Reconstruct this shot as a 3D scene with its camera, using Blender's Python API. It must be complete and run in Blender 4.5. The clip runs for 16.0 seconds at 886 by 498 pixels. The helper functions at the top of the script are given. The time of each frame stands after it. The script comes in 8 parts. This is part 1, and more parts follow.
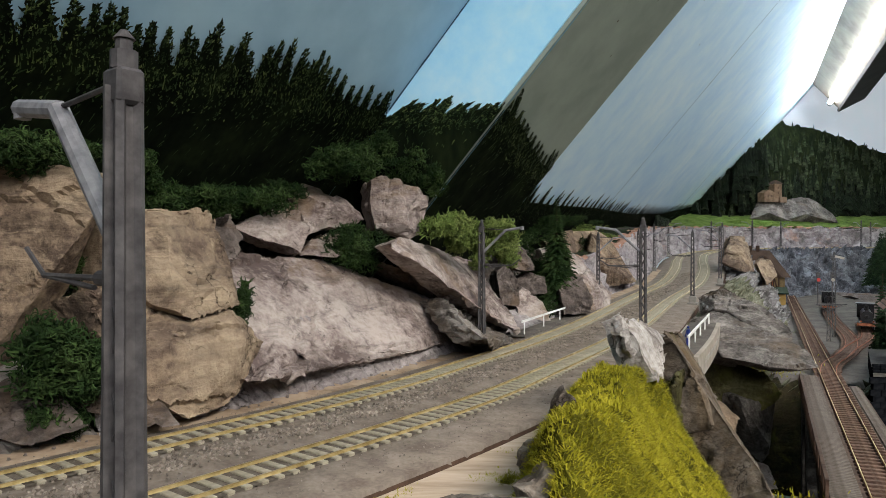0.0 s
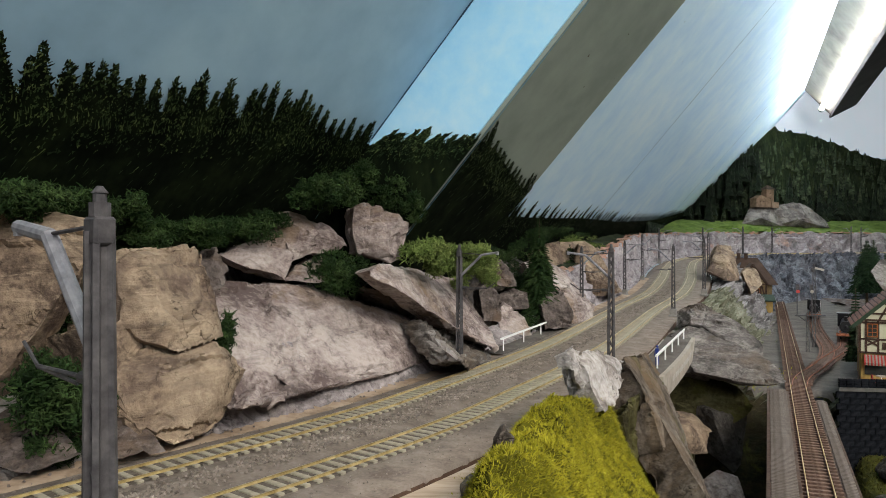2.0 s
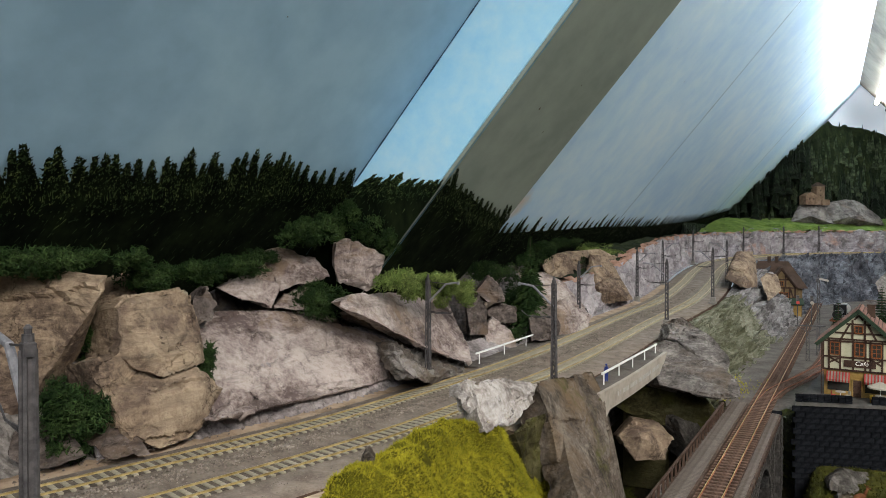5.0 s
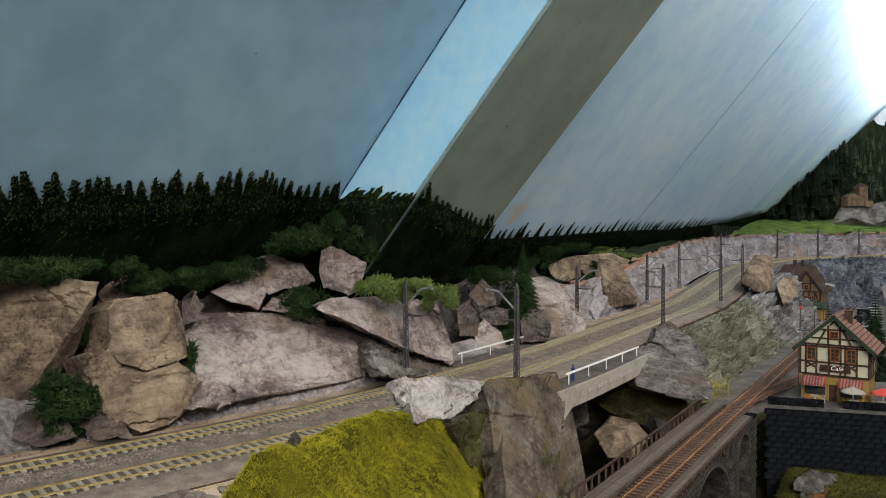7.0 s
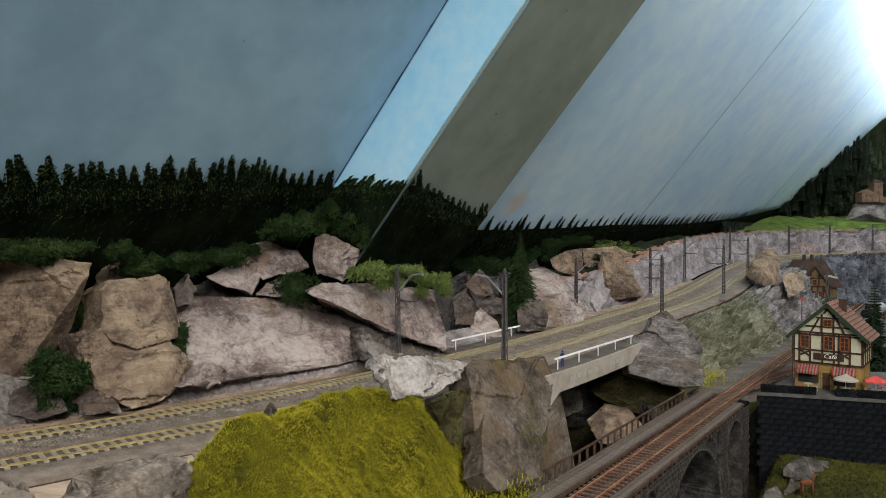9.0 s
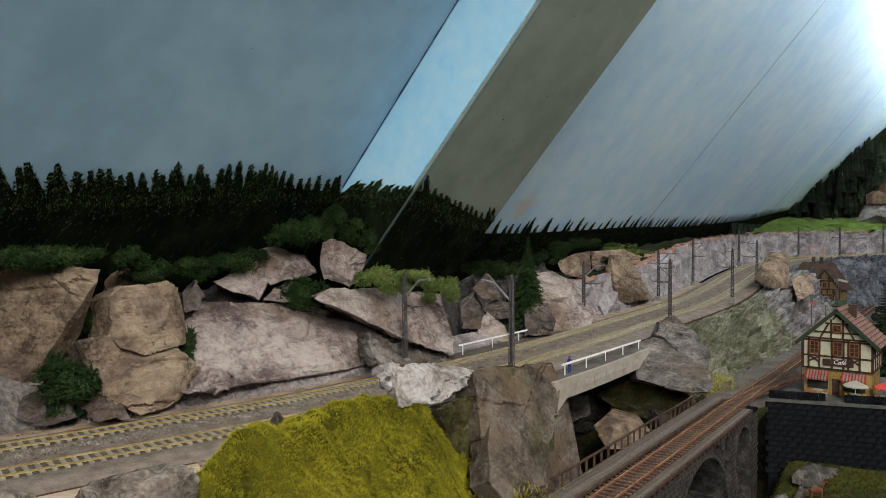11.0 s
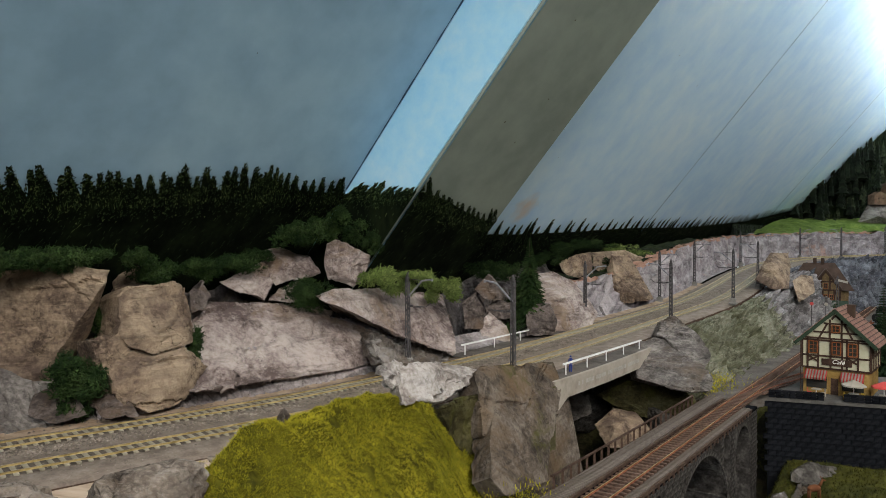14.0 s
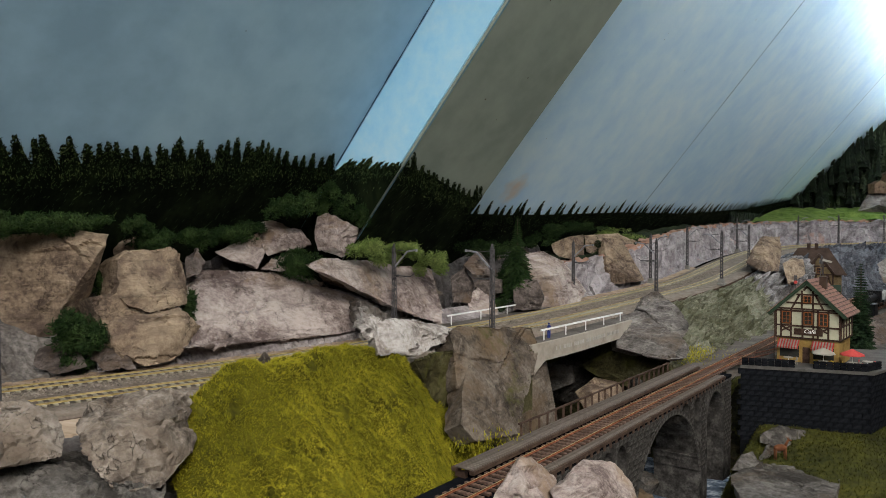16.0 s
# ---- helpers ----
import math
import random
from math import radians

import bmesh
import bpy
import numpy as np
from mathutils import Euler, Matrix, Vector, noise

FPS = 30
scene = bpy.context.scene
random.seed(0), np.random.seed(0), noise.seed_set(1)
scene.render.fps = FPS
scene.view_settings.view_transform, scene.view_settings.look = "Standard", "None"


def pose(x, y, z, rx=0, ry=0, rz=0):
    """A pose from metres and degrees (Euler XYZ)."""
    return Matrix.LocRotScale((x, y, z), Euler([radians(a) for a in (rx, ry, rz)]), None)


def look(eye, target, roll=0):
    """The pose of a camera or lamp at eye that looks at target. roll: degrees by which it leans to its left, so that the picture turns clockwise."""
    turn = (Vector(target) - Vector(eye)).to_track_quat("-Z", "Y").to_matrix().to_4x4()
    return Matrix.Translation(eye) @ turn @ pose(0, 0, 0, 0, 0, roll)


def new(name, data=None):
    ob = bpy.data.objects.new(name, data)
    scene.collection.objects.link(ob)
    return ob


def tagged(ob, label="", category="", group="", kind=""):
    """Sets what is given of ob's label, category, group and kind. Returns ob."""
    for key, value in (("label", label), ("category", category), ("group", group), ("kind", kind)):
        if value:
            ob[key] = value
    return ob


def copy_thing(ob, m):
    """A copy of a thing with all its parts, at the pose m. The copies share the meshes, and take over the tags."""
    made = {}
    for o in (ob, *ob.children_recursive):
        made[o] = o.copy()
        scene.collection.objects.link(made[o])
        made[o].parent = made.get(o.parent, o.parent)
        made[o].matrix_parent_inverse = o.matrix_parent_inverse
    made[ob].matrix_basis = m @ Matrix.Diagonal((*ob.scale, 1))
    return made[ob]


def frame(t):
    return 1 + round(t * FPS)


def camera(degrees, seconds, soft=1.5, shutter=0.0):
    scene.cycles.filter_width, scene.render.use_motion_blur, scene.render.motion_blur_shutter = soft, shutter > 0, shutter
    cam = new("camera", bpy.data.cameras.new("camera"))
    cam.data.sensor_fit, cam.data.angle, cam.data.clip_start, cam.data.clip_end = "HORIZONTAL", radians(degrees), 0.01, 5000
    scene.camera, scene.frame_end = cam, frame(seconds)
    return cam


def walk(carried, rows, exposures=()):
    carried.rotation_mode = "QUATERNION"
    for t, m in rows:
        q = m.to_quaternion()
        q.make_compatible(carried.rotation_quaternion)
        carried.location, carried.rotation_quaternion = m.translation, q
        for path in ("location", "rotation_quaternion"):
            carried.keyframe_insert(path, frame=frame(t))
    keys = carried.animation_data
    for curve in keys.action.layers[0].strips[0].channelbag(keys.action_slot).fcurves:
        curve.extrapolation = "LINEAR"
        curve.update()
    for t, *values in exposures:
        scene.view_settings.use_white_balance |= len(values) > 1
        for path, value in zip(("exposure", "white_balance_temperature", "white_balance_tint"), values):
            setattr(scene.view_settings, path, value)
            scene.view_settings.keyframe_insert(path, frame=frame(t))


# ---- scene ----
cam = camera(65.1, 16.0, 0.9)
METRES, EYE, TILT, LEAN, TURN = 0.45, 0.092, 0.0, 0.0, 0.0
ROWS = [
    (0.0, 0.0, 0.0, 0.0, 0.0, 0.0, -0.0),
    (0.5, 0.003, -0.0089, 0.0046, -0.02, 0.01, 0.02),
    (1.0, 0.0047, -0.0123, 0.0057, -0.05, 0.0, 0.0),
    (1.5, 0.0213, -0.0389, 0.0238, -0.03, -0.0, -0.01),
    (2.0, 0.0434, -0.0705, 0.0506, -0.04, -0.0, -0.01),
    (2.5, 0.0765, -0.1081, 0.0694, -0.01, -0.36, -0.02),
    (3.0, 0.1129, -0.1436, 0.0874, 0.0, -0.54, -0.02),
    (3.5, 0.1474, -0.1788, 0.0977, 0.31, -0.91, -0.05),
    (4.0, 0.1853, -0.2153, 0.1156, 1.86, -0.93, -0.01),
    (6.5, 0.4468, -0.3753, 0.1759, 9.1, -0.91, 0.06),
    (7.0, 0.4952, -0.3927, 0.1736, 9.73, -0.92, 0.07),
    (7.5, 0.5095, -0.389, 0.1599, 10.22, -0.92, 0.06),
    (8.0, 0.5197, -0.3865, 0.1539, 10.45, -0.93, 0.05),
    (8.5, 0.5483, -0.3938, 0.1467, 10.75, -0.92, 0.07),
    (9.0, 0.5696, -0.4083, 0.1375, 11.14, -0.9, 0.08),
    (11.5, 0.5729, -0.407, 0.1547, 11.82, -0.9, 0.05),
    (12.0, 0.5798, -0.411, 0.1552, 11.85, -0.86, 0.08),
    (12.5, 0.5825, -0.4111, 0.1577, 11.87, -0.86, 0.08),
    (13.0, 0.5789, -0.4165, 0.1557, 11.93, -0.86, 0.06),
    (13.5, 0.5777, -0.4237, 0.1557, 11.96, -0.86, 0.05),
    (14.0, 0.5765, -0.4315, 0.1527, 11.99, -0.84, 0.04),
    (14.5, 0.5691, -0.4435, 0.1508, 12.04, -0.85, 0.03),
    (15.0, 0.5645, -0.4568, 0.1329, 12.11, -0.88, 0.07),
    (15.5, 0.5795, -0.487, 0.1018, 12.18, -1.19, 0.07),
    (16.0, 0.6664, -0.5085, 0.0861, 12.76, -1.18, 0.11),
]
walk(cam, [(t, pose(0, 0, EYE, TILT, LEAN, TURN) @ pose(METRES * x, METRES * y, METRES * z, 90 + pitch, roll, yaw)) for t, x, y, z, yaw, pitch, roll in ROWS],
     [(0.0, 0.3), (3.5, 0.3), (6.5, 0.05), (9.0, 0.0), (16.0, 0.0)])

# world, added fill lamps on the camera's side, tube over the layout
world = bpy.data.worlds.new("room_sky")
scene.world = world
world.use_nodes = True
sky = world.node_tree.nodes.new("ShaderNodeTexSky")
sky.sky_type, sky.sun_disc = "NISHITA", False
sky.sun_elevation, sky.sun_rotation = radians(40), radians(200)
world.node_tree.links.new(sky.outputs[0], world.node_tree.nodes["Background"].inputs[0])
world.node_tree.nodes["Background"].inputs[1].default_value = 0.05


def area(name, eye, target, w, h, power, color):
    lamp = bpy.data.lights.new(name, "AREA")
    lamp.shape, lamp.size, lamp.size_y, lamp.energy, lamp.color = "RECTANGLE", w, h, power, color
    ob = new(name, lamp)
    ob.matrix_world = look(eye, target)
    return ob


# Unseen lamps added to fill in light from overhead and behind the camera.
area("overhead_fill", (0.80, -0.85, 1.21), (-0.1, 0.60, 0.05), 1.2, 0.4, 46.0, (1.0, 0.935, 0.855))
area("front_fill", (0.1, -1.9, 1.05), (0.0, 0.7, 0.1), 2.4, 0.45, 31.0, (0.975, 0.98, 1.0))


# ---- materials ----
def material(name, stops, scale=20.0, rough=0.85, bump=0.3, fine=6.0, metal=0.0, spread=0.0, stretch=(1, 1, 1), spec=0.15, dist=0.002, detail=8.0, island=0.0):
    """stops: colours from dark to light, mixed by noise at two scales; spread: how far each object's tone differs."""
    m = bpy.data.materials.new(name)
    m.use_nodes = True
    nt = m.node_tree
    n, l = nt.nodes, nt.links
    bsdf = n["Principled BSDF"]
    co = n.new("ShaderNodeTexCoord")
    mp = n.new("ShaderNodeMapping")
    mp.inputs["Scale"].default_value = stretch
    l.new(co.outputs["Object"], mp.inputs["Vector"])
    big = n.new("ShaderNodeTexNoise")
    big.inputs["Scale"].default_value, big.inputs["Detail"].default_value, big.inputs["Roughness"].default_value = scale, detail, 0.62
    small = n.new("ShaderNodeTexNoise")
    small.inputs["Scale"].default_value, small.inputs["Detail"].default_value = scale * fine, 5.0
    for t in (big, small):
        l.new(mp.outputs[0], t.inputs["Vector"])
    mix = n.new("ShaderNodeMath")
    mix.operation = "MULTIPLY_ADD"
    mix.inputs[1].default_value = 0.35
    l.new(small.outputs["Fac"], mix.inputs[0])
    sub = n.new("ShaderNodeMath")
    sub.operation = "SUBTRACT"
    sub.inputs[1].default_value = 0.175
    l.new(big.outputs["Fac"], sub.inputs[0])
    l.new(sub.outputs[0], mix.inputs[2])
    ramp = n.new("ShaderNodeValToRGB")
    el = ramp.color_ramp.elements
    k = len(stops)
    while len(el) < k:
        el.new(0.5)
    for i, c in enumerate(stops):
        el[i].position = 0.32 + 0.36 * i / max(1, k - 1)
        el[i].color = (*c, 1)
    l.new(mix.outputs[0], ramp.inputs[0])
    out = ramp.outputs[0]
    if spread:
        info = n.new("ShaderNodeObjectInfo")
        rng = n.new("ShaderNodeMapRange")
        rng.inputs["To Min"].default_value, rng.inputs["To Max"].default_value = 1 - spread, 1 + spread
        l.new(info.outputs["Random"], rng.inputs["Value"])
        hsv = n.new("ShaderNodeHueSaturation")
        l.new(rng.outputs[0], hsv.inputs["Value"])
        l.new(out, hsv.inputs["Color"])
        out = hsv.outputs[0]
    if island:
        g = n.new("ShaderNodeNewGeometry")
        rng = n.new("ShaderNodeMapRange")
        rng.inputs["To Min"].default_value, rng.inputs["To Max"].default_value = 1 - island, 1 + island
        l.new(g.outputs["Random Per Island"], rng.inputs["Value"])
        hsv = n.new("ShaderNodeHueSaturation")
        l.new(rng.outputs[0], hsv.inputs["Value"])
        l.new(out, hsv.inputs["Color"])
        out = hsv.outputs[0]
    l.new(out, bsdf.inputs["Base Color"])
    bsdf.inputs["Roughness"].default_value, bsdf.inputs["Metallic"].default_value = rough, metal
    bsdf.inputs["Specular IOR Level"].default_value = spec
    if bump:
        b = n.new("ShaderNodeBump")
        b.inputs["Strength"].default_value, b.inputs["Distance"].default_value = bump, dist
        l.new(mix.outputs[0], b.inputs["Height"])
        l.new(b.outputs[0], bsdf.inputs["Normal"])
    return m


def rock_material(name, tones, stain, stain_at=0.56, moss=None, scale=14.0, edge_highlight=0.35, layer_tilt=0.3):
    """Cast rock: broad washes of two tones, stains that settle in patches, thin cracks, grain and brushed edges with
    painted highlights.
    """
    m = bpy.data.materials.new(name)
    m.use_nodes = True
    n, l = m.node_tree.nodes, m.node_tree.links
    bsdf = n["Principled BSDF"]
    bsdf.inputs["Roughness"].default_value, bsdf.inputs["Specular IOR Level"].default_value = 0.93, 0.1
    co = n.new("ShaderNodeTexCoord")
    info = n.new("ShaderNodeObjectInfo")
    far = n.new("ShaderNodeMath")
    far.operation, far.inputs[1].default_value = "MULTIPLY", 40.0
    l.new(info.outputs["Random"], far.inputs[0])
    place = n.new("ShaderNodeVectorMath")
    place.operation = "ADD"
    l.new(co.outputs["Object"], place.inputs[0])
    l.new(far.outputs[0], place.inputs[1])

    def cloud(sc, detail=6.0, rough=0.6, distort=0.0, stretch=(1, 1, 1), tilt=(0, 0, 0)):
        mp = n.new("ShaderNodeMapping")
        mp.inputs["Scale"].default_value, mp.inputs["Rotation"].default_value = stretch, tilt
        l.new(place.outputs[0], mp.inputs["Vector"])
        t = n.new("ShaderNodeTexNoise")
        t.inputs["Scale"].default_value, t.inputs["Detail"].default_value = sc, detail
        t.inputs["Roughness"].default_value, t.inputs["Distortion"].default_value = rough, distort
        l.new(mp.outputs[0], t.inputs["Vector"])
        return t.outputs["Fac"]

    def span(value, lo, hi, to_lo=0.0, to_hi=1.0):
        r = n.new("ShaderNodeMapRange")
        r.inputs["From Min"].default_value, r.inputs["From Max"].default_value = lo, hi
        r.inputs["To Min"].default_value, r.inputs["To Max"].default_value = to_lo, to_hi
        l.new(value, r.inputs["Value"])
        return r.outputs[0]

    def over(base, colour, fac):
        mx = n.new("ShaderNodeMix")
        mx.data_type = "RGBA"
        l.new(fac, mx.inputs[0])
        l.new(base, mx.inputs[6])
        mx.inputs[7].default_value = (*colour, 1)
        return mx.outputs[2]

    def add(x, y, k):
        q = n.new("ShaderNodeMath")
        q.operation, q.inputs[1].default_value = "MULTIPLY_ADD", k
        l.new(y, q.inputs[0])
        l.new(x, q.inputs[2])
        return q.outputs[0]

    wash = cloud(scale, 9.0, 0.68, 0.4)
    grain = cloud(scale * 16, 4.0, 0.7)
    streak = cloud(scale * 1.1, 8.0, 0.66, 0.7, (0.8, 0.8, 5.0), (layer_tilt, 0.2, 0.4))
    ramp_node = n.new("ShaderNodeValToRGB")
    el = ramp_node.color_ramp.elements
    el.new(0.5)
    for i, c in enumerate(tones):
        el[i].position, el[i].color = (0.38, 0.50, 0.63)[i], (*c, 1)
    l.new(add(wash, span(grain, 0.3, 0.7, -0.5, 0.5), 0.16), ramp_node.inputs[0])
    out = ramp_node.outputs[0]
    out = over(out, stain, span(cloud(scale * 0.55, 8.0, 0.7, 1.0), stain_at - 0.06, stain_at + 0.05, 0.0, 0.75))
    out = over(out, [c * 0.6 for c in tones[0]], span(streak, 0.54, 0.66, 0.0, 0.5))
    out = over(out, [c * 0.5 for c in tones[0]], span(cloud(scale * 1.6, 8.0, 0.72, 0.5), 0.56, 0.65, 0.0, 0.7))
    out = over(out, [min(0.8, c * 1.25) for c in tones[2]], span(cloud(scale * 2.4, 9.0, 0.75, 0.8, (1, 1, 1.8)), 0.56, 0.68, 0.0, 0.65))
    # Lighter tone on convex edges: brushed wear, plus ridge highlights put into the colour.
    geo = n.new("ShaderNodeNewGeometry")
    out = over(out, [min(0.8, c * 1.35) for c in tones[2]], span(geo.outputs["Pointiness"], 0.53, 0.66, 0.0, edge_highlight))
    warp = n.new("ShaderNodeTexNoise")
    warp.inputs["Scale"].default_value, warp.inputs["Detail"].default_value = 34.0, 6.0
    l.new(place.outputs[0], warp.inputs["Vector"])
    bent = n.new("ShaderNodeMix")
    bent.data_type, bent.blend_type, bent.inputs[0].default_value = "RGBA", "LINEAR_LIGHT", 0.10
    l.new(place.outputs[0], bent.inputs[6])
    l.new(warp.outputs["Color"], bent.inputs[7])
    cell = n.new("ShaderNodeTexVoronoi")
    cell.feature, cell.inputs["Scale"].default_value = "DISTANCE_TO_EDGE", 17.0
    l.new(bent.outputs[2], cell.inputs["Vector"])
    some = n.new("ShaderNodeMath")
    some.operation = "MULTIPLY"
    l.new(span(cell.outputs["Distance"], 0.0, 0.018, 1.0, 0.0), some.inputs[0])
    l.new(span(warp.outputs["Fac"], 0.52, 0.6), some.inputs[1])
    dark = n.new("ShaderNodeMath")
    dark.operation, dark.inputs[1].default_value = "MULTIPLY", 0.7
    l.new(some.outputs[0], dark.inputs[0])
    out = over(out, [c * 0.3 for c in tones[0]], dark.outputs[0])
    if moss:
        out = over(out, moss, span(cloud(13.0, 8.0, 0.7, 0.6), 0.54, 0.63, 0.0, 0.8))
    l.new(out, bsdf.inputs["Base Color"])
    high = add(wash, grain, 0.22)
    high = add(high, streak, 0.55)
    high = add(high, cloud(scale * 5, 6.0, 0.7, 0.3), 0.35)
    high = add(high, some.outputs[0], -0.35)
    bump = n.new("ShaderNodeBump")
    bump.inputs["Strength"].default_value, bump.inputs["Distance"].default_value = 0.85, 0.0056
    l.new(high, bump.inputs["Height"])
    l.new(bump.outputs[0], bsdf.inputs["Normal"])
    return m


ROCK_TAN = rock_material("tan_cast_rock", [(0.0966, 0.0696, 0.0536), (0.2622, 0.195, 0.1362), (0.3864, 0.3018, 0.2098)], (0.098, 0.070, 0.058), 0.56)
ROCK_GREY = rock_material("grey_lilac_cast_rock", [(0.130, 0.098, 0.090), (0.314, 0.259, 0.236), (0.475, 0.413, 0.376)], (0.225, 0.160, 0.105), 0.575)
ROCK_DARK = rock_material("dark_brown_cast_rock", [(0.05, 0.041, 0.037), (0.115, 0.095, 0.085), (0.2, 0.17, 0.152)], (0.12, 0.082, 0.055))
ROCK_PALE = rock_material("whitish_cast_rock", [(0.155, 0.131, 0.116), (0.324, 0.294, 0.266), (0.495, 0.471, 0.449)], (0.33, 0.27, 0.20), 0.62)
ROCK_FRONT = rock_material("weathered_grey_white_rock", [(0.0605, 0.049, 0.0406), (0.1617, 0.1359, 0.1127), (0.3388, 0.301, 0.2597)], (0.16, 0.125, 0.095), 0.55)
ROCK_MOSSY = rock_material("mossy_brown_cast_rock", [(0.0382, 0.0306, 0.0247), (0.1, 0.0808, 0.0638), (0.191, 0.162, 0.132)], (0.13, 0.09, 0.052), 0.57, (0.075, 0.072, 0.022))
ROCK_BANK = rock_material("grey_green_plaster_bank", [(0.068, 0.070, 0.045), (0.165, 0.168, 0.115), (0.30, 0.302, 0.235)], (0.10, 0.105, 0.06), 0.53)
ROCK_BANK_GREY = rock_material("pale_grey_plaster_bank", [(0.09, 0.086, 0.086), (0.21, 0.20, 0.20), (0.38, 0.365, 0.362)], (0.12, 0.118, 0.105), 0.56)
# Moss tones, with shade by the bridge and cliff put into the colour.
ROCK_MOSS_SHADE = rock_material("shaded_green_mossy_rock", [(0.025, 0.022, 0.010), (0.055, 0.050, 0.020), (0.10, 0.092, 0.045)], (0.075, 0.066, 0.045), 0.62, (0.06, 0.06, 0.012))
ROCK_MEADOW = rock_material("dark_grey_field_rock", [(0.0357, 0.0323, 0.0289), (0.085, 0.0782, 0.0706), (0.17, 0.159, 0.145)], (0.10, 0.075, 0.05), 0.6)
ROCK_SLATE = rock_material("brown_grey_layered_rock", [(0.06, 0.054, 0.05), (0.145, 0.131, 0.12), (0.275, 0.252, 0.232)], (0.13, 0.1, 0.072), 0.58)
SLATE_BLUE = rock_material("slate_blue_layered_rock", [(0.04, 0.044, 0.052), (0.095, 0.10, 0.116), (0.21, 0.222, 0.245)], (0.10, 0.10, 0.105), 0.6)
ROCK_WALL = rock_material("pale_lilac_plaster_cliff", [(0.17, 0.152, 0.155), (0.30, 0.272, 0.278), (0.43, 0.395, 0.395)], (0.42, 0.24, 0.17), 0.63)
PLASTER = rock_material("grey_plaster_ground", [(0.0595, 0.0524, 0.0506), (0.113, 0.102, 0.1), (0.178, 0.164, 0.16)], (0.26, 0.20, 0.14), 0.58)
# Mossy ground, darkened further for the shade under the bridge.
GORGE = rock_material("shaded_mossy_gorge_ground", [(0.01, 0.01, 0.006), (0.026, 0.025, 0.012), (0.06, 0.058, 0.022)], (0.05, 0.038, 0.022), 0.55, (0.10, 0.105, 0.02))
YARD = material("pale_grey_yard_gravel", [(0.068, 0.0592, 0.0512), (0.104, 0.092, 0.08), (0.144, 0.128, 0.112)], 30, 0.95, 0.5, 8)
BALLAST = material("fine_grey_brown_ballast", [(0.125, 0.101, 0.0808), (0.185, 0.153, 0.126), (0.245, 0.209, 0.175)], 60, 0.95, 0.8, 9, dist=0.001)
STONES = material("ballast_stones", [(0.1, 0.083, 0.068), (0.2, 0.17, 0.142), (0.31, 0.267, 0.225)], 90, 0.95, 0.3, 5, island=0.3)
# Darker than the ballast: shadow between the sleepers is put into this colour.
TRACK_SHADE = material("shaded_fine_ballast", [(0.075, 0.062, 0.048), (0.12, 0.1, 0.08), (0.16, 0.137, 0.11)], 120, 0.95, 0.5, 5)
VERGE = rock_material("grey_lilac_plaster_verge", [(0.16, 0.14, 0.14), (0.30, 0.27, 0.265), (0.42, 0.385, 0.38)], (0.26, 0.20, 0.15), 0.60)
FIR_BLACK = material("blackish_fir_needles", [(0.004, 0.007, 0.004), (0.010, 0.016, 0.009), (0.022, 0.032, 0.016)], 40, 0.9, 0.0, 6, island=0.5)
FIR_HILL = material("mid_green_hill_trees", [(0.016, 0.024, 0.013), (0.034, 0.048, 0.024), (0.068, 0.084, 0.042)], 30, 0.9, 0.0, 6, island=0.5)
SAND = material("sandy_verge", [(0.207, 0.1485, 0.099), (0.324, 0.243, 0.171), (0.396, 0.3105, 0.2295)], 40, 0.95, 0.5, 6)
PLY = material("bare_plywood", [(0.36, 0.27, 0.19), (0.50, 0.39, 0.29), (0.58, 0.47, 0.37)], 14, 0.8, 0.2, 6, stretch=(1, 6, 1))
GAP = material("dark_brown_board_edge", [(0.05, 0.03, 0.02), (0.10, 0.06, 0.04)], 60, 0.9, 0.3)
RAIL = material("yellow_brown_weathered_rail", [(0.25, 0.185, 0.075), (0.38, 0.295, 0.13), (0.5, 0.4, 0.2)], 80, 0.45, 0.2, 4, metal=0.35)
RAIL_TOP = material("polished_rail_head", [(0.44, 0.37, 0.24), (0.56, 0.48, 0.32)], 80, 0.3, 0.1, 4, metal=0.8)
SLEEPER = material("pale_concrete_sleeper", [(0.25, 0.225, 0.165), (0.325, 0.296, 0.225), (0.4, 0.37, 0.29)], 90, 0.9, 0.3, 4, spread=0.08)
RUST = material("rust_red_rail", [(0.12, 0.036, 0.0176), (0.224, 0.0784, 0.04), (0.32, 0.136, 0.076)], 90, 0.7, 0.2, 4, metal=0.2)
WOOD_SLEEPER = material("dark_wooden_sleeper", [(0.05, 0.03, 0.022), (0.1, 0.062, 0.046), (0.17, 0.11, 0.085)], 120, 0.85, 0.3, 4, spread=0.15)
WALKWAY = material("weathered_walkway_board", [(0.065, 0.053, 0.044), (0.11, 0.092, 0.078), (0.165, 0.14, 0.12)], 90, 0.9, 0.3, 4, spread=0.1)
RUST_DARK = material("dark_brown_iron", [(0.0385, 0.0231, 0.0165), (0.066, 0.0413, 0.0303), (0.0935, 0.0605, 0.044)], 90, 0.75, 0.2, 4, metal=0.2)
MAST = material("grey_lattice_mast_paint", [(0.04, 0.038, 0.04), (0.07, 0.066, 0.068), (0.105, 0.1, 0.1)], 90, 0.55, 0.15, 4, metal=0.1)
MAST_BASE = material("concrete_mast_foot", [(0.17, 0.16, 0.145), (0.25, 0.24, 0.215)], 90, 0.9, 0.3, 4)
WHITE = material("white_plastic_railing", [(0.66, 0.66, 0.65), (0.80, 0.80, 0.79)], 60, 0.6, 0.05, 4)
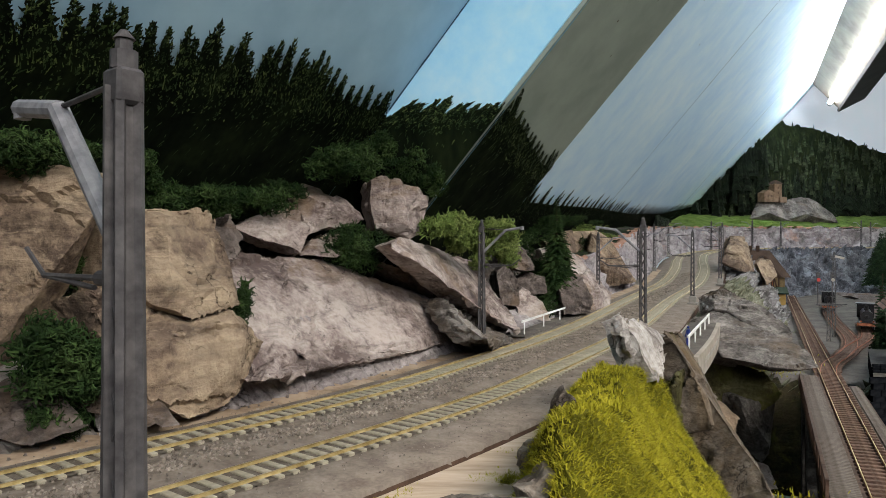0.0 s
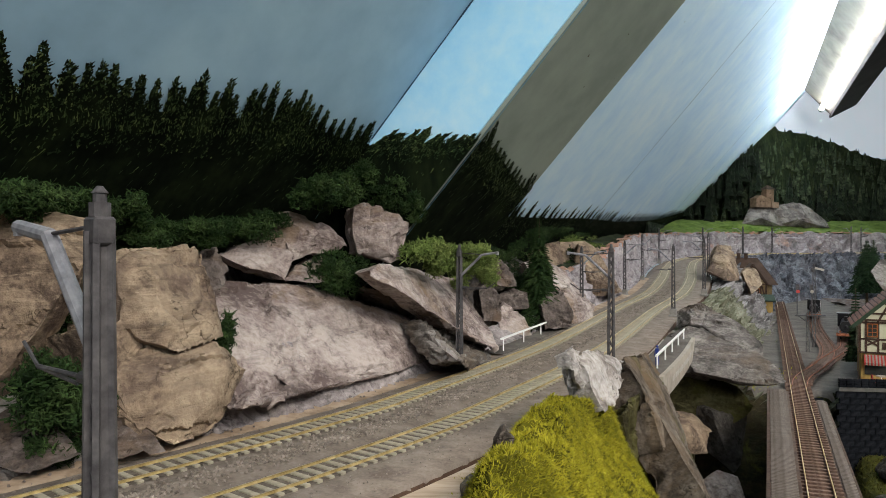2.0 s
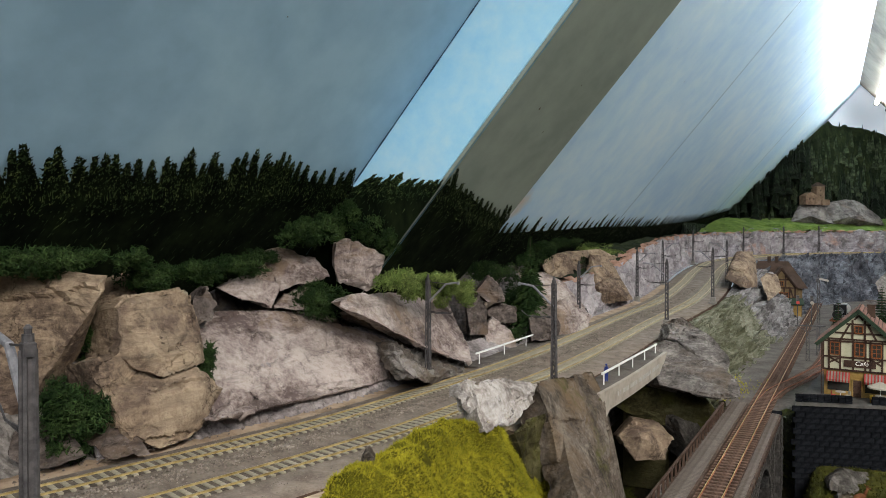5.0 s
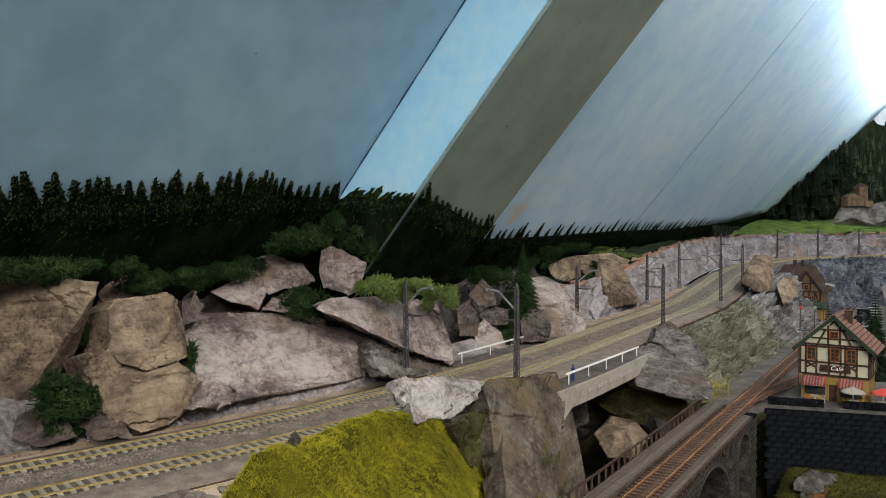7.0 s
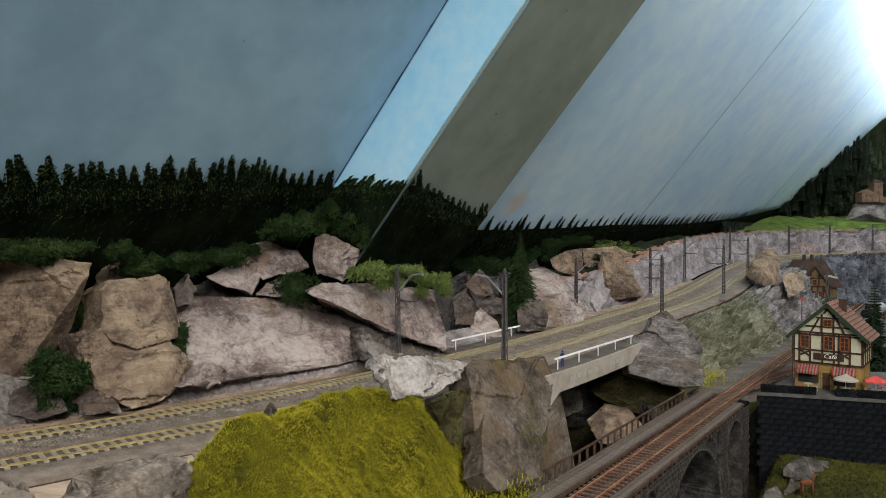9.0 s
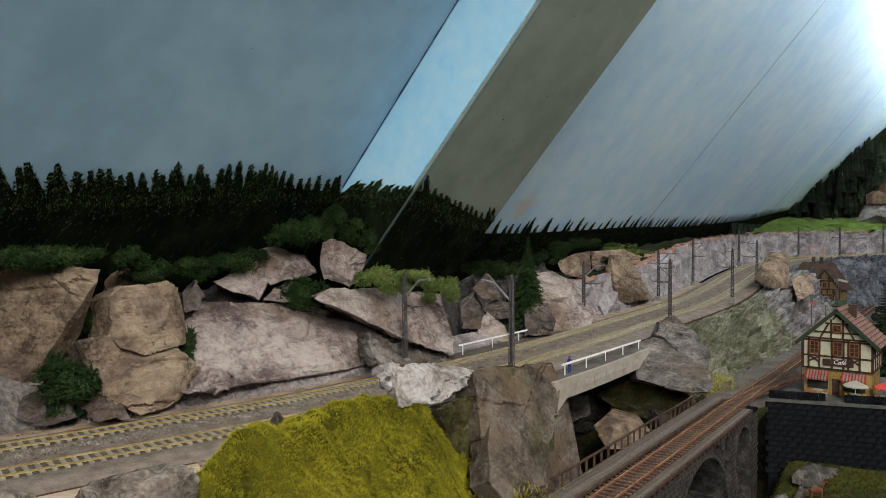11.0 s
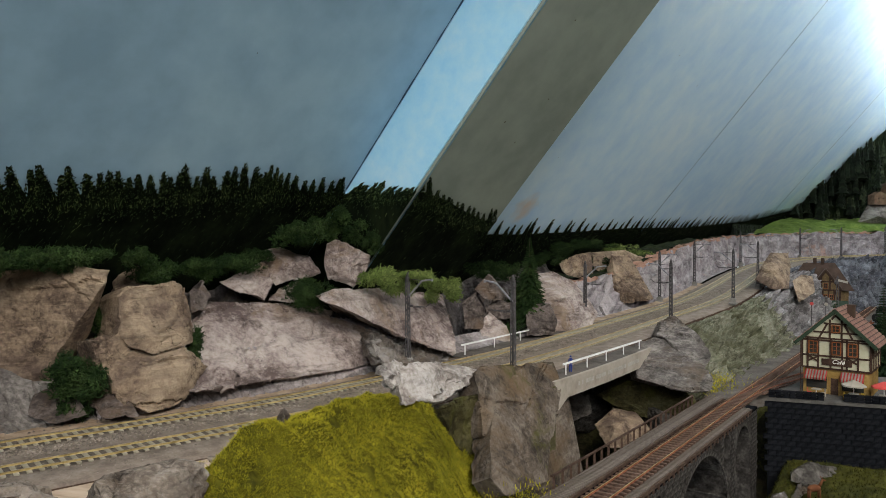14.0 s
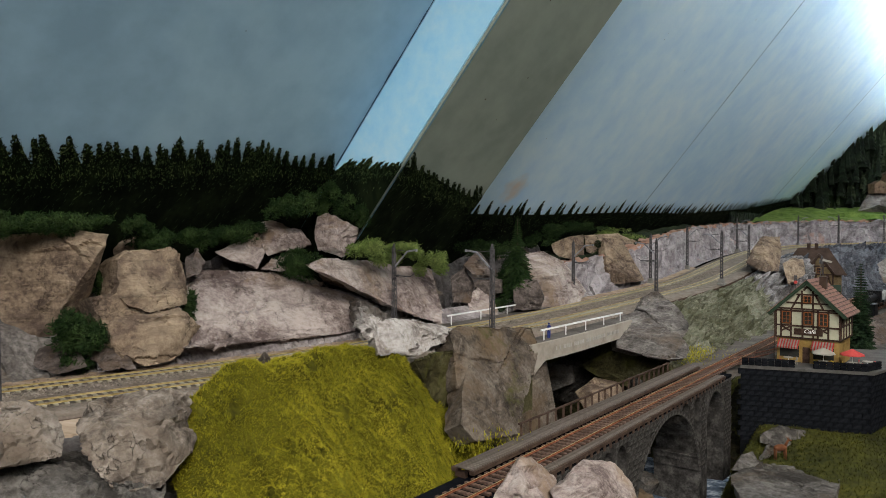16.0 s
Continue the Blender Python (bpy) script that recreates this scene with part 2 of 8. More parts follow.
CONCRETE = material("beige_concrete_bridge", [(0.25, 0.218, 0.18), (0.33, 0.293, 0.245), (0.38, 0.342, 0.29)], 30, 0.9, 0.3, 6)
STONEWORK = material("dark_grey_masonry", [(0.0163, 0.0149, 0.0134), (0.0409, 0.0378, 0.0349), (0.0968, 0.0908, 0.083)], 70, 0.9, 0.5, 5, spread=0.15, spec=0.05)
BLACKSTONE = material("blackish_terrace_stone", [(0.005, 0.0055, 0.007), (0.009, 0.010, 0.012), (0.017, 0.018, 0.021)], 70, 1.0, 0.5, 5, spread=0.12, spec=0.0)
MORTAR = material("dark_mortar", [(0.006, 0.0065, 0.008), (0.010, 0.011, 0.013)], 90, 1.0, 0.2, spec=0.0)
GRASS_SOIL = material("mossy_turf", [(0.0319, 0.031, 0.00456), (0.0775, 0.073, 0.0073), (0.137, 0.126, 0.0119)], 30, 0.95, 0.8, 6, spec=0.05)
GRASS = material("yellow_green_flock_grass", [(0.17, 0.162, 0.011), (0.285, 0.262, 0.016), (0.42, 0.372, 0.028)], 13, 0.8, 0.0, 8, island=0.25)
GRASS_DARK = material("dark_green_flock_grass", [(0.0176, 0.0192, 0.0032), (0.04, 0.0416, 0.0064), (0.08, 0.076, 0.012)], 25, 0.85, 0.0, 8, island=0.45)
GRASS_FAR = material("bright_green_meadow", [(0.05, 0.085, 0.016), (0.095, 0.15, 0.03), (0.15, 0.205, 0.05)], 25, 0.9, 0.5, 8)
LICHEN = material("green_lichen", [(0.006, 0.0165, 0.0045), (0.018, 0.0375, 0.00975), (0.0488, 0.081, 0.024)], 40, 0.85, 0.0, 6, spread=0.15, island=0.45)
LICHEN_LIGHT = material("light_green_lichen", [(0.065, 0.10, 0.02), (0.125, 0.175, 0.045), (0.22, 0.27, 0.085)], 40, 0.85, 0.0, 6, spread=0.1, island=0.45)
FIR = material("dark_green_fir_needles", [(0.008, 0.020, 0.009), (0.020, 0.042, 0.018), (0.042, 0.075, 0.030)], 60, 0.9, 0.0, 6, spread=0.2, island=0.45)
BARK = material("brown_bark", [(0.05, 0.035, 0.022), (0.10, 0.075, 0.05)], 90, 0.9, 0.3)
# Blues set per board: the cheek's and lamp side's brightness stands in for light.
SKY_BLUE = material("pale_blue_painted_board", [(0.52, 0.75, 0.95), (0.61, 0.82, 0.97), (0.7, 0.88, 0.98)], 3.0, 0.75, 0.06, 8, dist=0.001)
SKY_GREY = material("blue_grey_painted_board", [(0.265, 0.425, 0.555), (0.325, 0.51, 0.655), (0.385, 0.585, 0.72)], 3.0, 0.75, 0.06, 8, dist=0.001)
SKY_LIT = material("lit_blue_painted_board", [(0.36, 0.72, 0.97), (0.43, 0.77, 0.98), (0.54, 0.82, 0.98)], 9.0, 0.75, 0.06, 8, dist=0.001)
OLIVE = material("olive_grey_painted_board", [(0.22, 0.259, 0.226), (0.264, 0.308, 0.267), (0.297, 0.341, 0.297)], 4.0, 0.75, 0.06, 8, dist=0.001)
PAINT_FOREST = material("painted_dark_forest", [(0.0028, 0.0045, 0.0026), (0.006, 0.0095, 0.0048), (0.012, 0.018, 0.0075)], 30, 0.9, 0.15, 6, stretch=(1, 1, 0.35), dist=0.001, spec=0.03)
PAINT_TIPS = material("painted_green_fir_tips", [(0.008, 0.018, 0.006), (0.02, 0.038, 0.012), (0.042, 0.068, 0.022)], 60, 0.6, 0.1, 6, stretch=(1, 1, 0.3))
PAINT_LIGHT = material("painted_olive_brush_marks", [(0.05, 0.075, 0.02), (0.10, 0.135, 0.045), (0.15, 0.19, 0.07)], 60, 0.6, 0.1, 6)
SEAM = material("blue_filler_seam", [(0.14, 0.28, 0.38), (0.24, 0.40, 0.50)], 60, 0.8, 0.2)
# Colour that stands for shade at the foot of the rafter's cheek.
SEAM_SHADE = material("dark_blue_shade_paint", [(0.025, 0.05, 0.085), (0.06, 0.11, 0.17)], 60, 0.9, 0.2)
BOARD_WHITE = material("dusty_white_light_board", [(0.10, 0.09, 0.072), (0.15, 0.135, 0.11), (0.19, 0.172, 0.14)], 6, 0.8, 0.1)
DARKWOOD = material("dark_stained_board", [(0.04, 0.038, 0.036), (0.07, 0.066, 0.062)], 12, 0.7, 0.15)
ROOM = material("grey_room_wall", [(0.36, 0.36, 0.35), (0.42, 0.42, 0.41)], 4, 0.9, 0.1)


# ---- building tools ----
def link(name, bm, mat, parent=None, label="", smooth=False):
    me = bpy.data.meshes.new(name)
    bm.to_mesh(me)
    bm.free()
    for m in mat if isinstance(mat, (list, tuple)) else [mat]:
        me.materials.append(m)
    if smooth:
        for p in me.polygons:
            p.use_smooth = True
    ob = new(name, me)
    if parent is not None:
        ob.parent = parent
    if label:
        ob["label"] = label
    return ob


part = link


def raw(name, verts, faces, mat, parent=None, label="", smooth=False):
    me = bpy.data.meshes.new(name)
    me.from_pydata([tuple(v) for v in verts], [], faces)
    for m in mat if isinstance(mat, (list, tuple)) else [mat]:
        me.materials.append(m)
    if smooth:
        me.polygons.foreach_set("use_smooth", [True] * len(me.polygons))
    ob = new(name, me)
    if parent is not None:
        ob.parent = parent
    if label:
        ob["label"] = label
    return ob


def shared(name, me, parent, m):
    ob = new(name, me)
    ob.parent = parent
    ob.matrix_basis = m
    return ob


def empty(name, m=None):
    ob = new(name)
    ob.empty_display_size = 0.01
    if m is not None:
        ob.matrix_world = m
    return ob


def box(bm, sx, sy, sz, m=Matrix(), bevel=0.0):
    r = bmesh.ops.create_cube(bm, size=1.0, matrix=m @ Matrix.Diagonal((sx, sy, sz, 1)))
    if bevel:
        vs = set(r["verts"])
        es = [e for e in bm.edges if e.verts[0] in vs and e.verts[1] in vs]
        bmesh.ops.bevel(bm, geom=es, offset=bevel, segments=1, affect="EDGES")
    return bm


def at(x, y, z, rz=0.0, rx=0.0, ry=0.0):
    return pose(x, y, z, rx, ry, rz)


def cyl(bm, r1, r2, h, m=Matrix(), seg=10):
    """Upright, standing on the pose's origin."""
    bmesh.ops.create_cone(bm, cap_ends=True, segments=seg, radius1=r1, radius2=r2, depth=h, matrix=m @ Matrix.Translation((0, 0, h / 2)))
    return bm


def bar(bm, a, b, w, h=None):
    """A square bar from a to b."""
    a, b = Vector(a), Vector(b)
    d = b - a
    m = Matrix.Translation((a + b) / 2) @ d.to_track_quat("Z", "X").to_matrix().to_4x4()
    return box(bm, w, h or w, d.length, m)


def rod(bm, a, b, r, seg=6, r2=None):
    a, b = Vector(a), Vector(b)
    d = b - a
    return cyl(bm, r, r if r2 is None else r2, d.length, Matrix.Translation(a) @ d.to_track_quat("Z", "X").to_matrix().to_4x4(), seg)


def spline(points, per=24):
    p = np.array(points, float)
    p = np.vstack([2 * p[0] - p[1], p, 2 * p[-1] - p[-2]])
    out = []
    for i in range(1, len(p) - 2):
        for u in np.linspace(0, 1, per, endpoint=False):
            a, b, c, d = p[i - 1], p[i], p[i + 1], p[i + 2]
            out.append(0.5 * (2 * b + (c - a) * u + (2 * a - 5 * b + 4 * c - d) * u * u + (3 * b - a - 3 * c + d) * u ** 3))
    out.append(p[-2])
    return np.array(out)


class Line:
    """A way through the layout: at(s, d, z) is the place s along it, d to its right, z above it."""

    def __init__(self, points, per=24):
        self.p = spline(points, per)
        step = np.linalg.norm(np.diff(self.p[:, :2], axis=0), axis=1)
        self.s = np.concatenate([[0], np.cumsum(step)])
        self.length = self.s[-1]

    def place(self, s):
        return np.array([np.interp(s, self.s, self.p[:, k]) for k in range(3)])

    def way(self, s):
        t = self.place(s + 0.012) - self.place(s - 0.012)
        return t / np.linalg.norm(t[:2])

    def at(self, s, d=0.0, z=0.0):
        t = self.way(s)
        return self.place(s) + np.array([t[1] * d, -t[0] * d, z])

    def near(self, x, y):
        k = int(np.argmin((self.p[:, 0] - x) ** 2 + (self.p[:, 1] - y) ** 2))
        t = self.way(self.s[k])
        v = np.array([x, y]) - self.p[k, :2]
        return self.s[k] + v @ t[:2], v[0] * t[1] - v[1] * t[0]

    def frame_at(self, s, d=0.0, z=0.0):
        t = self.way(s)
        e = self.at(s, d, z)
        return Matrix.Translation(e) @ Matrix.Rotation(math.atan2(t[1], t[0]), 4, "Z") @ Matrix.Rotation(-math.atan(t[2]), 4, "Y")


def ribbon(name, line, s0, s1, profile, mat, parent=None, label="", step=0.02, smooth=False, jitter=0.0, closed=False):
    """Sweeps a profile of (d, z) along a line."""
    n = max(2, int((s1 - s0) / step) + 1)
    verts, faces = [], []
    k = len(profile)
    rnd = random.Random(5)
    for s in np.linspace(s0, s1, n):
        for d, z in profile:
            verts.append(line.at(s, d + rnd.uniform(-1, 1) * jitter, z + rnd.uniform(-1, 1) * jitter * 0.5))
    m = k if closed else k - 1
    for i in range(n - 1):
        for j in range(m):
            a, b = i * k + j, i * k + (j + 1) % k
            faces.append((a, b, b + k, a + k))
    if closed:
        faces.append(tuple(range(k - 1, -1, -1)))
        faces.append(tuple((n - 1) * k + j for j in range(k)))
    return raw(name, verts, faces, mat, parent, label, smooth)


def fbm(x, y, z, octaves=4):
    return noise.fractal(Vector((x, y, z)), 0.9, 2.1, octaves)


def sheet(name, xs, ys, height, mat, label, category, kind="structure", smooth=True, keep=None):
    """A height field over a grid of places."""
    nx, ny = len(xs), len(ys)
    verts = [(x, y, height(x, y)) for y in ys for x in xs]
    faces = []
    for j in range(ny - 1):
        for i in range(nx - 1):
            if keep and not keep((xs[i] + xs[i + 1]) / 2, (ys[j] + ys[j + 1]) / 2):
                continue
            a = j * nx + i
            faces.append((a, a + 1, a + nx + 1, a + nx))
    ob = raw(name, verts, faces, mat, None, "", smooth)
    return tagged(ob, label, category, "", kind)


def ramp(x, x0, x1, y0, y1):
    t = min(1.0, max(0.0, (x - x0) / (x1 - x0)))
    t = t * t * (3 - 2 * t)
    return y0 + (y1 - y0) * t


# ---- main line: two tracks on a climbing curve ----
MAIN = Line([(-0.62, -0.32, 0), (-0.40, -0.07, 0), (-0.153, 0.243, 0), (-0.03, 0.403, 0), (0.043, 0.525, 0), (0.181, 0.795, 0),
             (0.363, 1.205, 0.006), (0.50, 1.463, 0.02), (0.61, 1.72, 0.04), (0.73, 2.05, 0.06), (0.87, 2.38, 0.075),
             (1.05, 2.62, 0.086), (1.30, 2.80, 0.093), (1.65, 2.93, 0.096), (2.2, 3.02, 0.098), (3.2, 3.08, 0.098)])
GAUGE = 0.0175
TRACKS = (-0.0345, 0.0345)
S_END = MAIN.length - 0.05


def s_of(x, y):
    return MAIN.near(x, y)[0]


S_BRIDGE0, S_BRIDGE1 = s_of(0.17, 0.66), s_of(0.30, 0.93)

bed = ribbon("trackbed", MAIN, 0.02, S_END, [(-0.085, -0.012), (-0.068, -0.003), (-0.052, -0.0005), (-0.018, -0.0005), (-0.010, 0.001), (0.0, 0.002), (0.010, 0.001), (0.018, -0.0005), (0.052, -0.0005), (0.080, -0.002), (0.0805, -0.008)], BALLAST, step=0.008, smooth=True, jitter=0.0006)
tagged(bed, "grey-brown ballasted double trackbed climbing round a curve", "trackbed", "", "structure")
verge = ribbon("verge", MAIN, 0.02, s_of(0.62, 1.75), [(-0.085, -0.0012), (-0.078, -0.002), (-0.070, -0.0028), (-0.064, -0.004)], SAND, step=0.008, smooth=True, jitter=0.0012)
ledge = ribbon("plaster_verge", MAIN, s_of(-0.150, 0.330), s_of(0.085, 0.66), [(-0.150, 0.060), (-0.110, 0.043), (-0.101, 0.032), (-0.095, 0.0235), (-0.0905, 0.0165), (-0.087, 0.0105), (-0.084, 0.005), (-0.080, -0.0005), (-0.076, -0.006)], VERGE, step=0.004, jitter=0.0024)
hem = ribbon("plaster_verge_3", MAIN, s_of(0.085, 0.66), s_of(0.37, 1.2), [(-0.116, 0.016), (-0.107, 0.0095), (-0.101, 0.0065), (-0.095, 0.003), (-0.089, 0.0008), (-0.083, -0.002), (-0.078, -0.006)], VERGE, step=0.004, jitter=0.0019)
tagged(hem, "low grey plaster hem in front of the hollow", "verge", "", "structure")
foot = ribbon("plaster_verge_2", MAIN, 0.02, s_of(-0.150, 0.330), [(-0.150, 0.046), (-0.130, 0.036), (-0.116, 0.025), (-0.107, 0.0155), (-0.101, 0.0085), (-0.095, 0.004), (-0.089, 0.0012), (-0.083, -0.002), (-0.078, -0.006)], ROCK_SLATE, step=0.004, jitter=0.0026)
tagged(foot, "brown-grey plaster foot below the tan boulders", "verge", "", "structure")
tagged(ledge, "grey-lilac plaster ledge at the foot of the boulders", "verge", "", "structure")
tagged(verge, "sandy strip of bare verge beside the track", "verge", "", "structure")
groove = ribbon("board_joint", MAIN, 0.02, s_of(0.62, 1.75), [(0.0805, -0.004), (0.0815, -0.009), (0.0845, -0.009), (0.0855, -0.0045)], GAP, step=0.01)
tagged(groove, "dark brown open joint along the board's edge", "joint", "", "structure")
ply = ribbon("plywood_board", MAIN, 0.02, 0.96, [(0.0855, -0.0035), (0.126, -0.004), (0.127, -0.03)], PLY, step=0.01)
ribbon("plywood_board_2", MAIN, 0.955, S_BRIDGE0 - 0.01, [(0.0855, -0.0037), (0.100, -0.004), (0.101, -0.012)], PLY, step=0.01)
tagged(bpy.data.objects["plywood_board_2"], "bare plywood edge beside the track", "board", "", "structure")
tagged(ply, "bare pinkish plywood strip beside the track", "board", "", "structure")

sleeper_mesh = bpy.data.meshes.new("sleeper")
_bm = bmesh.new()
box(_bm, 0.0034, 0.0250, 0.0016, Matrix(), 0.0003)
_bm.to_mesh(sleeper_mesh)
_bm.free()
sleeper_mesh.materials.append(SLEEPER)
rail_profile = [(-0.0006, 0.0), (-0.0005, 0.0002), (-0.0002, 0.0004), (-0.0002, 0.0010), (-0.00035, 0.0011), (-0.00035, 0.0015), (0.00035, 0.0015), (0.00035, 0.0011), (0.0002, 0.0010), (0.0002, 0.0004), (0.0005, 0.0002), (0.0006, 0.0)]
for off in TRACKS:
    # Dark strip that paints in the shade between sleepers.
    fill = ribbon("sleeper_bed", MAIN, 0.02, S_END, [(off - 0.0126, 0.0001), (off + 0.0126, 0.0001)], TRACK_SHADE, step=0.01, jitter=0.0002)
    tagged(fill, "fine ballast darkened to stand for shade between the sleepers", "ballast", "", "structure")
    track = tagged(empty("railway_track"), "pale-sleepered model railway track with yellowish weathered rails", "track", "main line tracks")
    for side in (-1, 1):
        r = ribbon("rail", MAIN, 0.02, S_END, [(off + side * GAUGE / 2 + d, z + 0.0009) for d, z in rail_profile], RAIL, track, step=0.012, closed=True)
        ribbon("rail_head", MAIN, 0.02, S_END, [(off + side * GAUGE / 2 - 0.0003, 0.00245), (off + side * GAUGE / 2 + 0.0003, 0.00245)], RAIL_TOP, track, step=0.012)
    s, count, rest = 0.30, 0, bmesh.new()
    while s < S_END - 0.01:
        m = MAIN.frame_at(s, off, 0.0001)
        if count < 220:
            shared("sleeper", sleeper_mesh, track, m)
        else:
            box(rest, 0.0030, 0.029, 0.0016, m)
        count += 1
        s += 0.0078
    o = part("sleeper_run", rest, SLEEPER, track)
    o["kind"] = "stuff"


def stones(name, place, count, size, mat, label, seed):
    rnd = random.Random(seed)
    verts, faces = [], []
    for _ in range(count):
        p = place(rnd)
        r = size * rnd.uniform(0.5, 1.25)
        k = len(verts)
        a = rnd.uniform(0, 6.28)
        for j in range(3):
            t = a + j * 2.094 + rnd.uniform(-0.4, 0.4)
            verts.append((p[0] + r * math.cos(t), p[1] + r * math.sin(t), p[2] - r * 0.3))
            t += 1.0
            verts.append((p[0] + 0.6 * r * math.cos(t), p[1] + 0.6 * r * math.sin(t), p[2] + r * rnd.uniform(0.4, 0.9)))
        faces += [(k, k + 2, k + 1), (k + 2, k + 4, k + 3), (k + 4, k, k + 5), (k + 1, k + 2, k + 3), (k + 3, k + 4, k + 5), (k + 5, k, k + 1), (k + 1, k + 3, k + 5)]
    ob = raw(name, verts, faces, mat)
    return tagged(ob, label, name.replace("_", " "), "", "stuff")


stones("ballast", lambda r: MAIN.at(0.3 + 2.0 * r.random() ** 1.5, r.gauss(0, 0.006), 0.0018), 11000, 0.0010, STONES, "rough grey ballast stones between the two tracks", 11)
stones("fine_gravel", lambda r: MAIN.at(0.3 + 1.6 * r.random() ** 1.4, r.choice([r.uniform(-0.062, -0.015), r.uniform(0.015, 0.078)]), 0.0), 9000, 0.00045, STONES, "fine grey-brown gravel over the trackbed", 12)
stones("pebbles", lambda r: MAIN.at(0.35 + 0.8 * r.random(), r.uniform(-0.115, -0.070), -0.0015), 160, 0.0012, ROCK_DARK, "small dark crumbs of rock on the verge", 13)

# ---- painted roof slope behind the layout ----
H = np.array([0.4, 0.9165, 0.0])
V = np.array([0.605, -0.264, 0.752])
N = np.array([0.6899, -0.3009, -0.6606])


def on_slope(s, z, proud):
    """A place on the slope: s along it, at height z, proud of the boards."""
    base = np.array([0.9165, -0.4, 0.0]) * (-0.512 + 0.878 * z) + H * s
    base[2] = z
    k = proud / (np.array([0.9165, -0.4, 0.0]) @ N)
    return base + np.array([0.9165, -0.4, 0.0]) * k


def stained(m, place, reach, colour):
    """A worn patch of another paint on a board, round a place."""
    n, l = m.node_tree.nodes, m.node_tree.links
    bsdf = n["Principled BSDF"]
    far = n.new("ShaderNodeVectorMath")
    far.operation, far.inputs[1].default_value = "DISTANCE", place
    l.new(n["Texture Coordinate"].outputs["Object"], far.inputs[0])
    cloud = n.new("ShaderNodeTexNoise")
    cloud.inputs["Scale"].default_value, cloud.inputs["Detail"].default_value = 30.0, 5.0
    l.new(n["Texture Coordinate"].outputs["Object"], cloud.inputs["Vector"])
    add = n.new("ShaderNodeMath")
    add.operation, add.inputs[1].default_value = "MULTIPLY_ADD", reach * 1.4
    l.new(cloud.outputs["Fac"], add.inputs[0])
    l.new(far.outputs["Value"], add.inputs[2])
    fade = n.new("ShaderNodeMapRange")
    fade.inputs["From Min"].default_value, fade.inputs["From Max"].default_value = reach * 0.7, reach * 1.6
    fade.inputs["To Min"].default_value, fade.inputs["To Max"].default_value = 0.85, 0.0
    l.new(add.outputs[0], fade.inputs["Value"])
    mx = n.new("ShaderNodeMix")
    mx.data_type = "RGBA"
    l.new(fade.outputs[0], mx.inputs[0])
    l.new(bsdf.inputs["Base Color"].links[0].from_socket, mx.inputs[6])
    mx.inputs[7].default_value = (*colour, 1)
    l.new(mx.outputs[2], bsdf.inputs["Base Color"])


def slab(name, corners, thick, mat, label, category="panel"):
    """A flat board through four corners, thickened backwards."""
    c = [np.array(p) for p in corners]
    n = np.cross(c[1] - c[0], c[3] - c[0])
    n = n / np.linalg.norm(n) * thick
    v = c + [p - n for p in c]
    f = [(0, 1, 2, 3), (7, 6, 5, 4), (0, 4, 5, 1), (1, 5, 6, 2), (2, 6, 7, 3), (3, 7, 4, 0)]
    return tagged(raw(name, v, f, mat), label, category, "", "structure")


stained(SKY_BLUE, (0.145, 1.064, 0.219), 0.045, (0.72, 0.55, 0.42))
ZB, ZT = -0.05, 1.25
S_A, S_B = 0.592, 0.79
PROUD, PROUD_FAR = 0.0905, 0.105  # how far the boxed rafter stands off the boards at its two edges
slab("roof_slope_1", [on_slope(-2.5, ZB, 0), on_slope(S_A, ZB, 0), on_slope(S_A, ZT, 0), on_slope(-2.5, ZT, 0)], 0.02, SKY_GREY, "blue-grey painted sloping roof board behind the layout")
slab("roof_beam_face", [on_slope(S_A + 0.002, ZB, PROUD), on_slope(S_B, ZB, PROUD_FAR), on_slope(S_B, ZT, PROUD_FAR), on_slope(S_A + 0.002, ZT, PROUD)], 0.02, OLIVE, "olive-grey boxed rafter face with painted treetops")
slab("roof_beam_cheek", [on_slope(S_A, ZB, 0), on_slope(S_A, ZB, PROUD - 0.004), on_slope(S_A, ZT, PROUD - 0.004), on_slope(S_A, ZT, 0)], 0.012, SKY_LIT, "blue painted cheek of the boxed rafter, coloured as brightly lit")
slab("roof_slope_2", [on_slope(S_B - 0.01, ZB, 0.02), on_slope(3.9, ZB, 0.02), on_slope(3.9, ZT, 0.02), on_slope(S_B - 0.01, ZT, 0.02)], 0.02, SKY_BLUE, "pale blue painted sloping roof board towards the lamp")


def seam_line(s_low, proud, width, mat, z0, z1, name, label, lean=0.0):
    rnd = random.Random(int(s_low * 1000))
    verts, faces = [], []
    n = 90
    for i in range(n + 1):
        z = z0 + (z1 - z0) * i / n
        w = width * rnd.uniform(0.5, 1.3)
        s = s_low + lean * (z - 0.3)
        verts += [on_slope(s - w, z, proud), on_slope(s + w, z, proud)]
    faces = [(2 * i, 2 * i + 1, 2 * i + 3, 2 * i + 2) for i in range(n)]
    return tagged(raw(name, verts, faces, mat), label, "seam", "", "structure")


seam_line(S_A + 0.002, PROUD + 0.0012, 0.0016, SEAM, 0.222, 1.2, "seam_1", "rough blue filler along the rafter's edge")
seam_line(S_A + 0.001, PROUD + 0.0024, 0.0005, SEAM, 0.125, 0.222, "seam_5", "broken pale blue line through the painted wood")
seam_line(1.704, 0.0212, 0.0022, SEAM, 0.18, 1.2, "seam_2", "thin blue seam between two roof boards", -0.14)
seam_line(3.06, 0.0212, 0.0034, SEAM, 0.18, 1.2, "seam_3", "thin blue seam between two roof boards", -0.19)
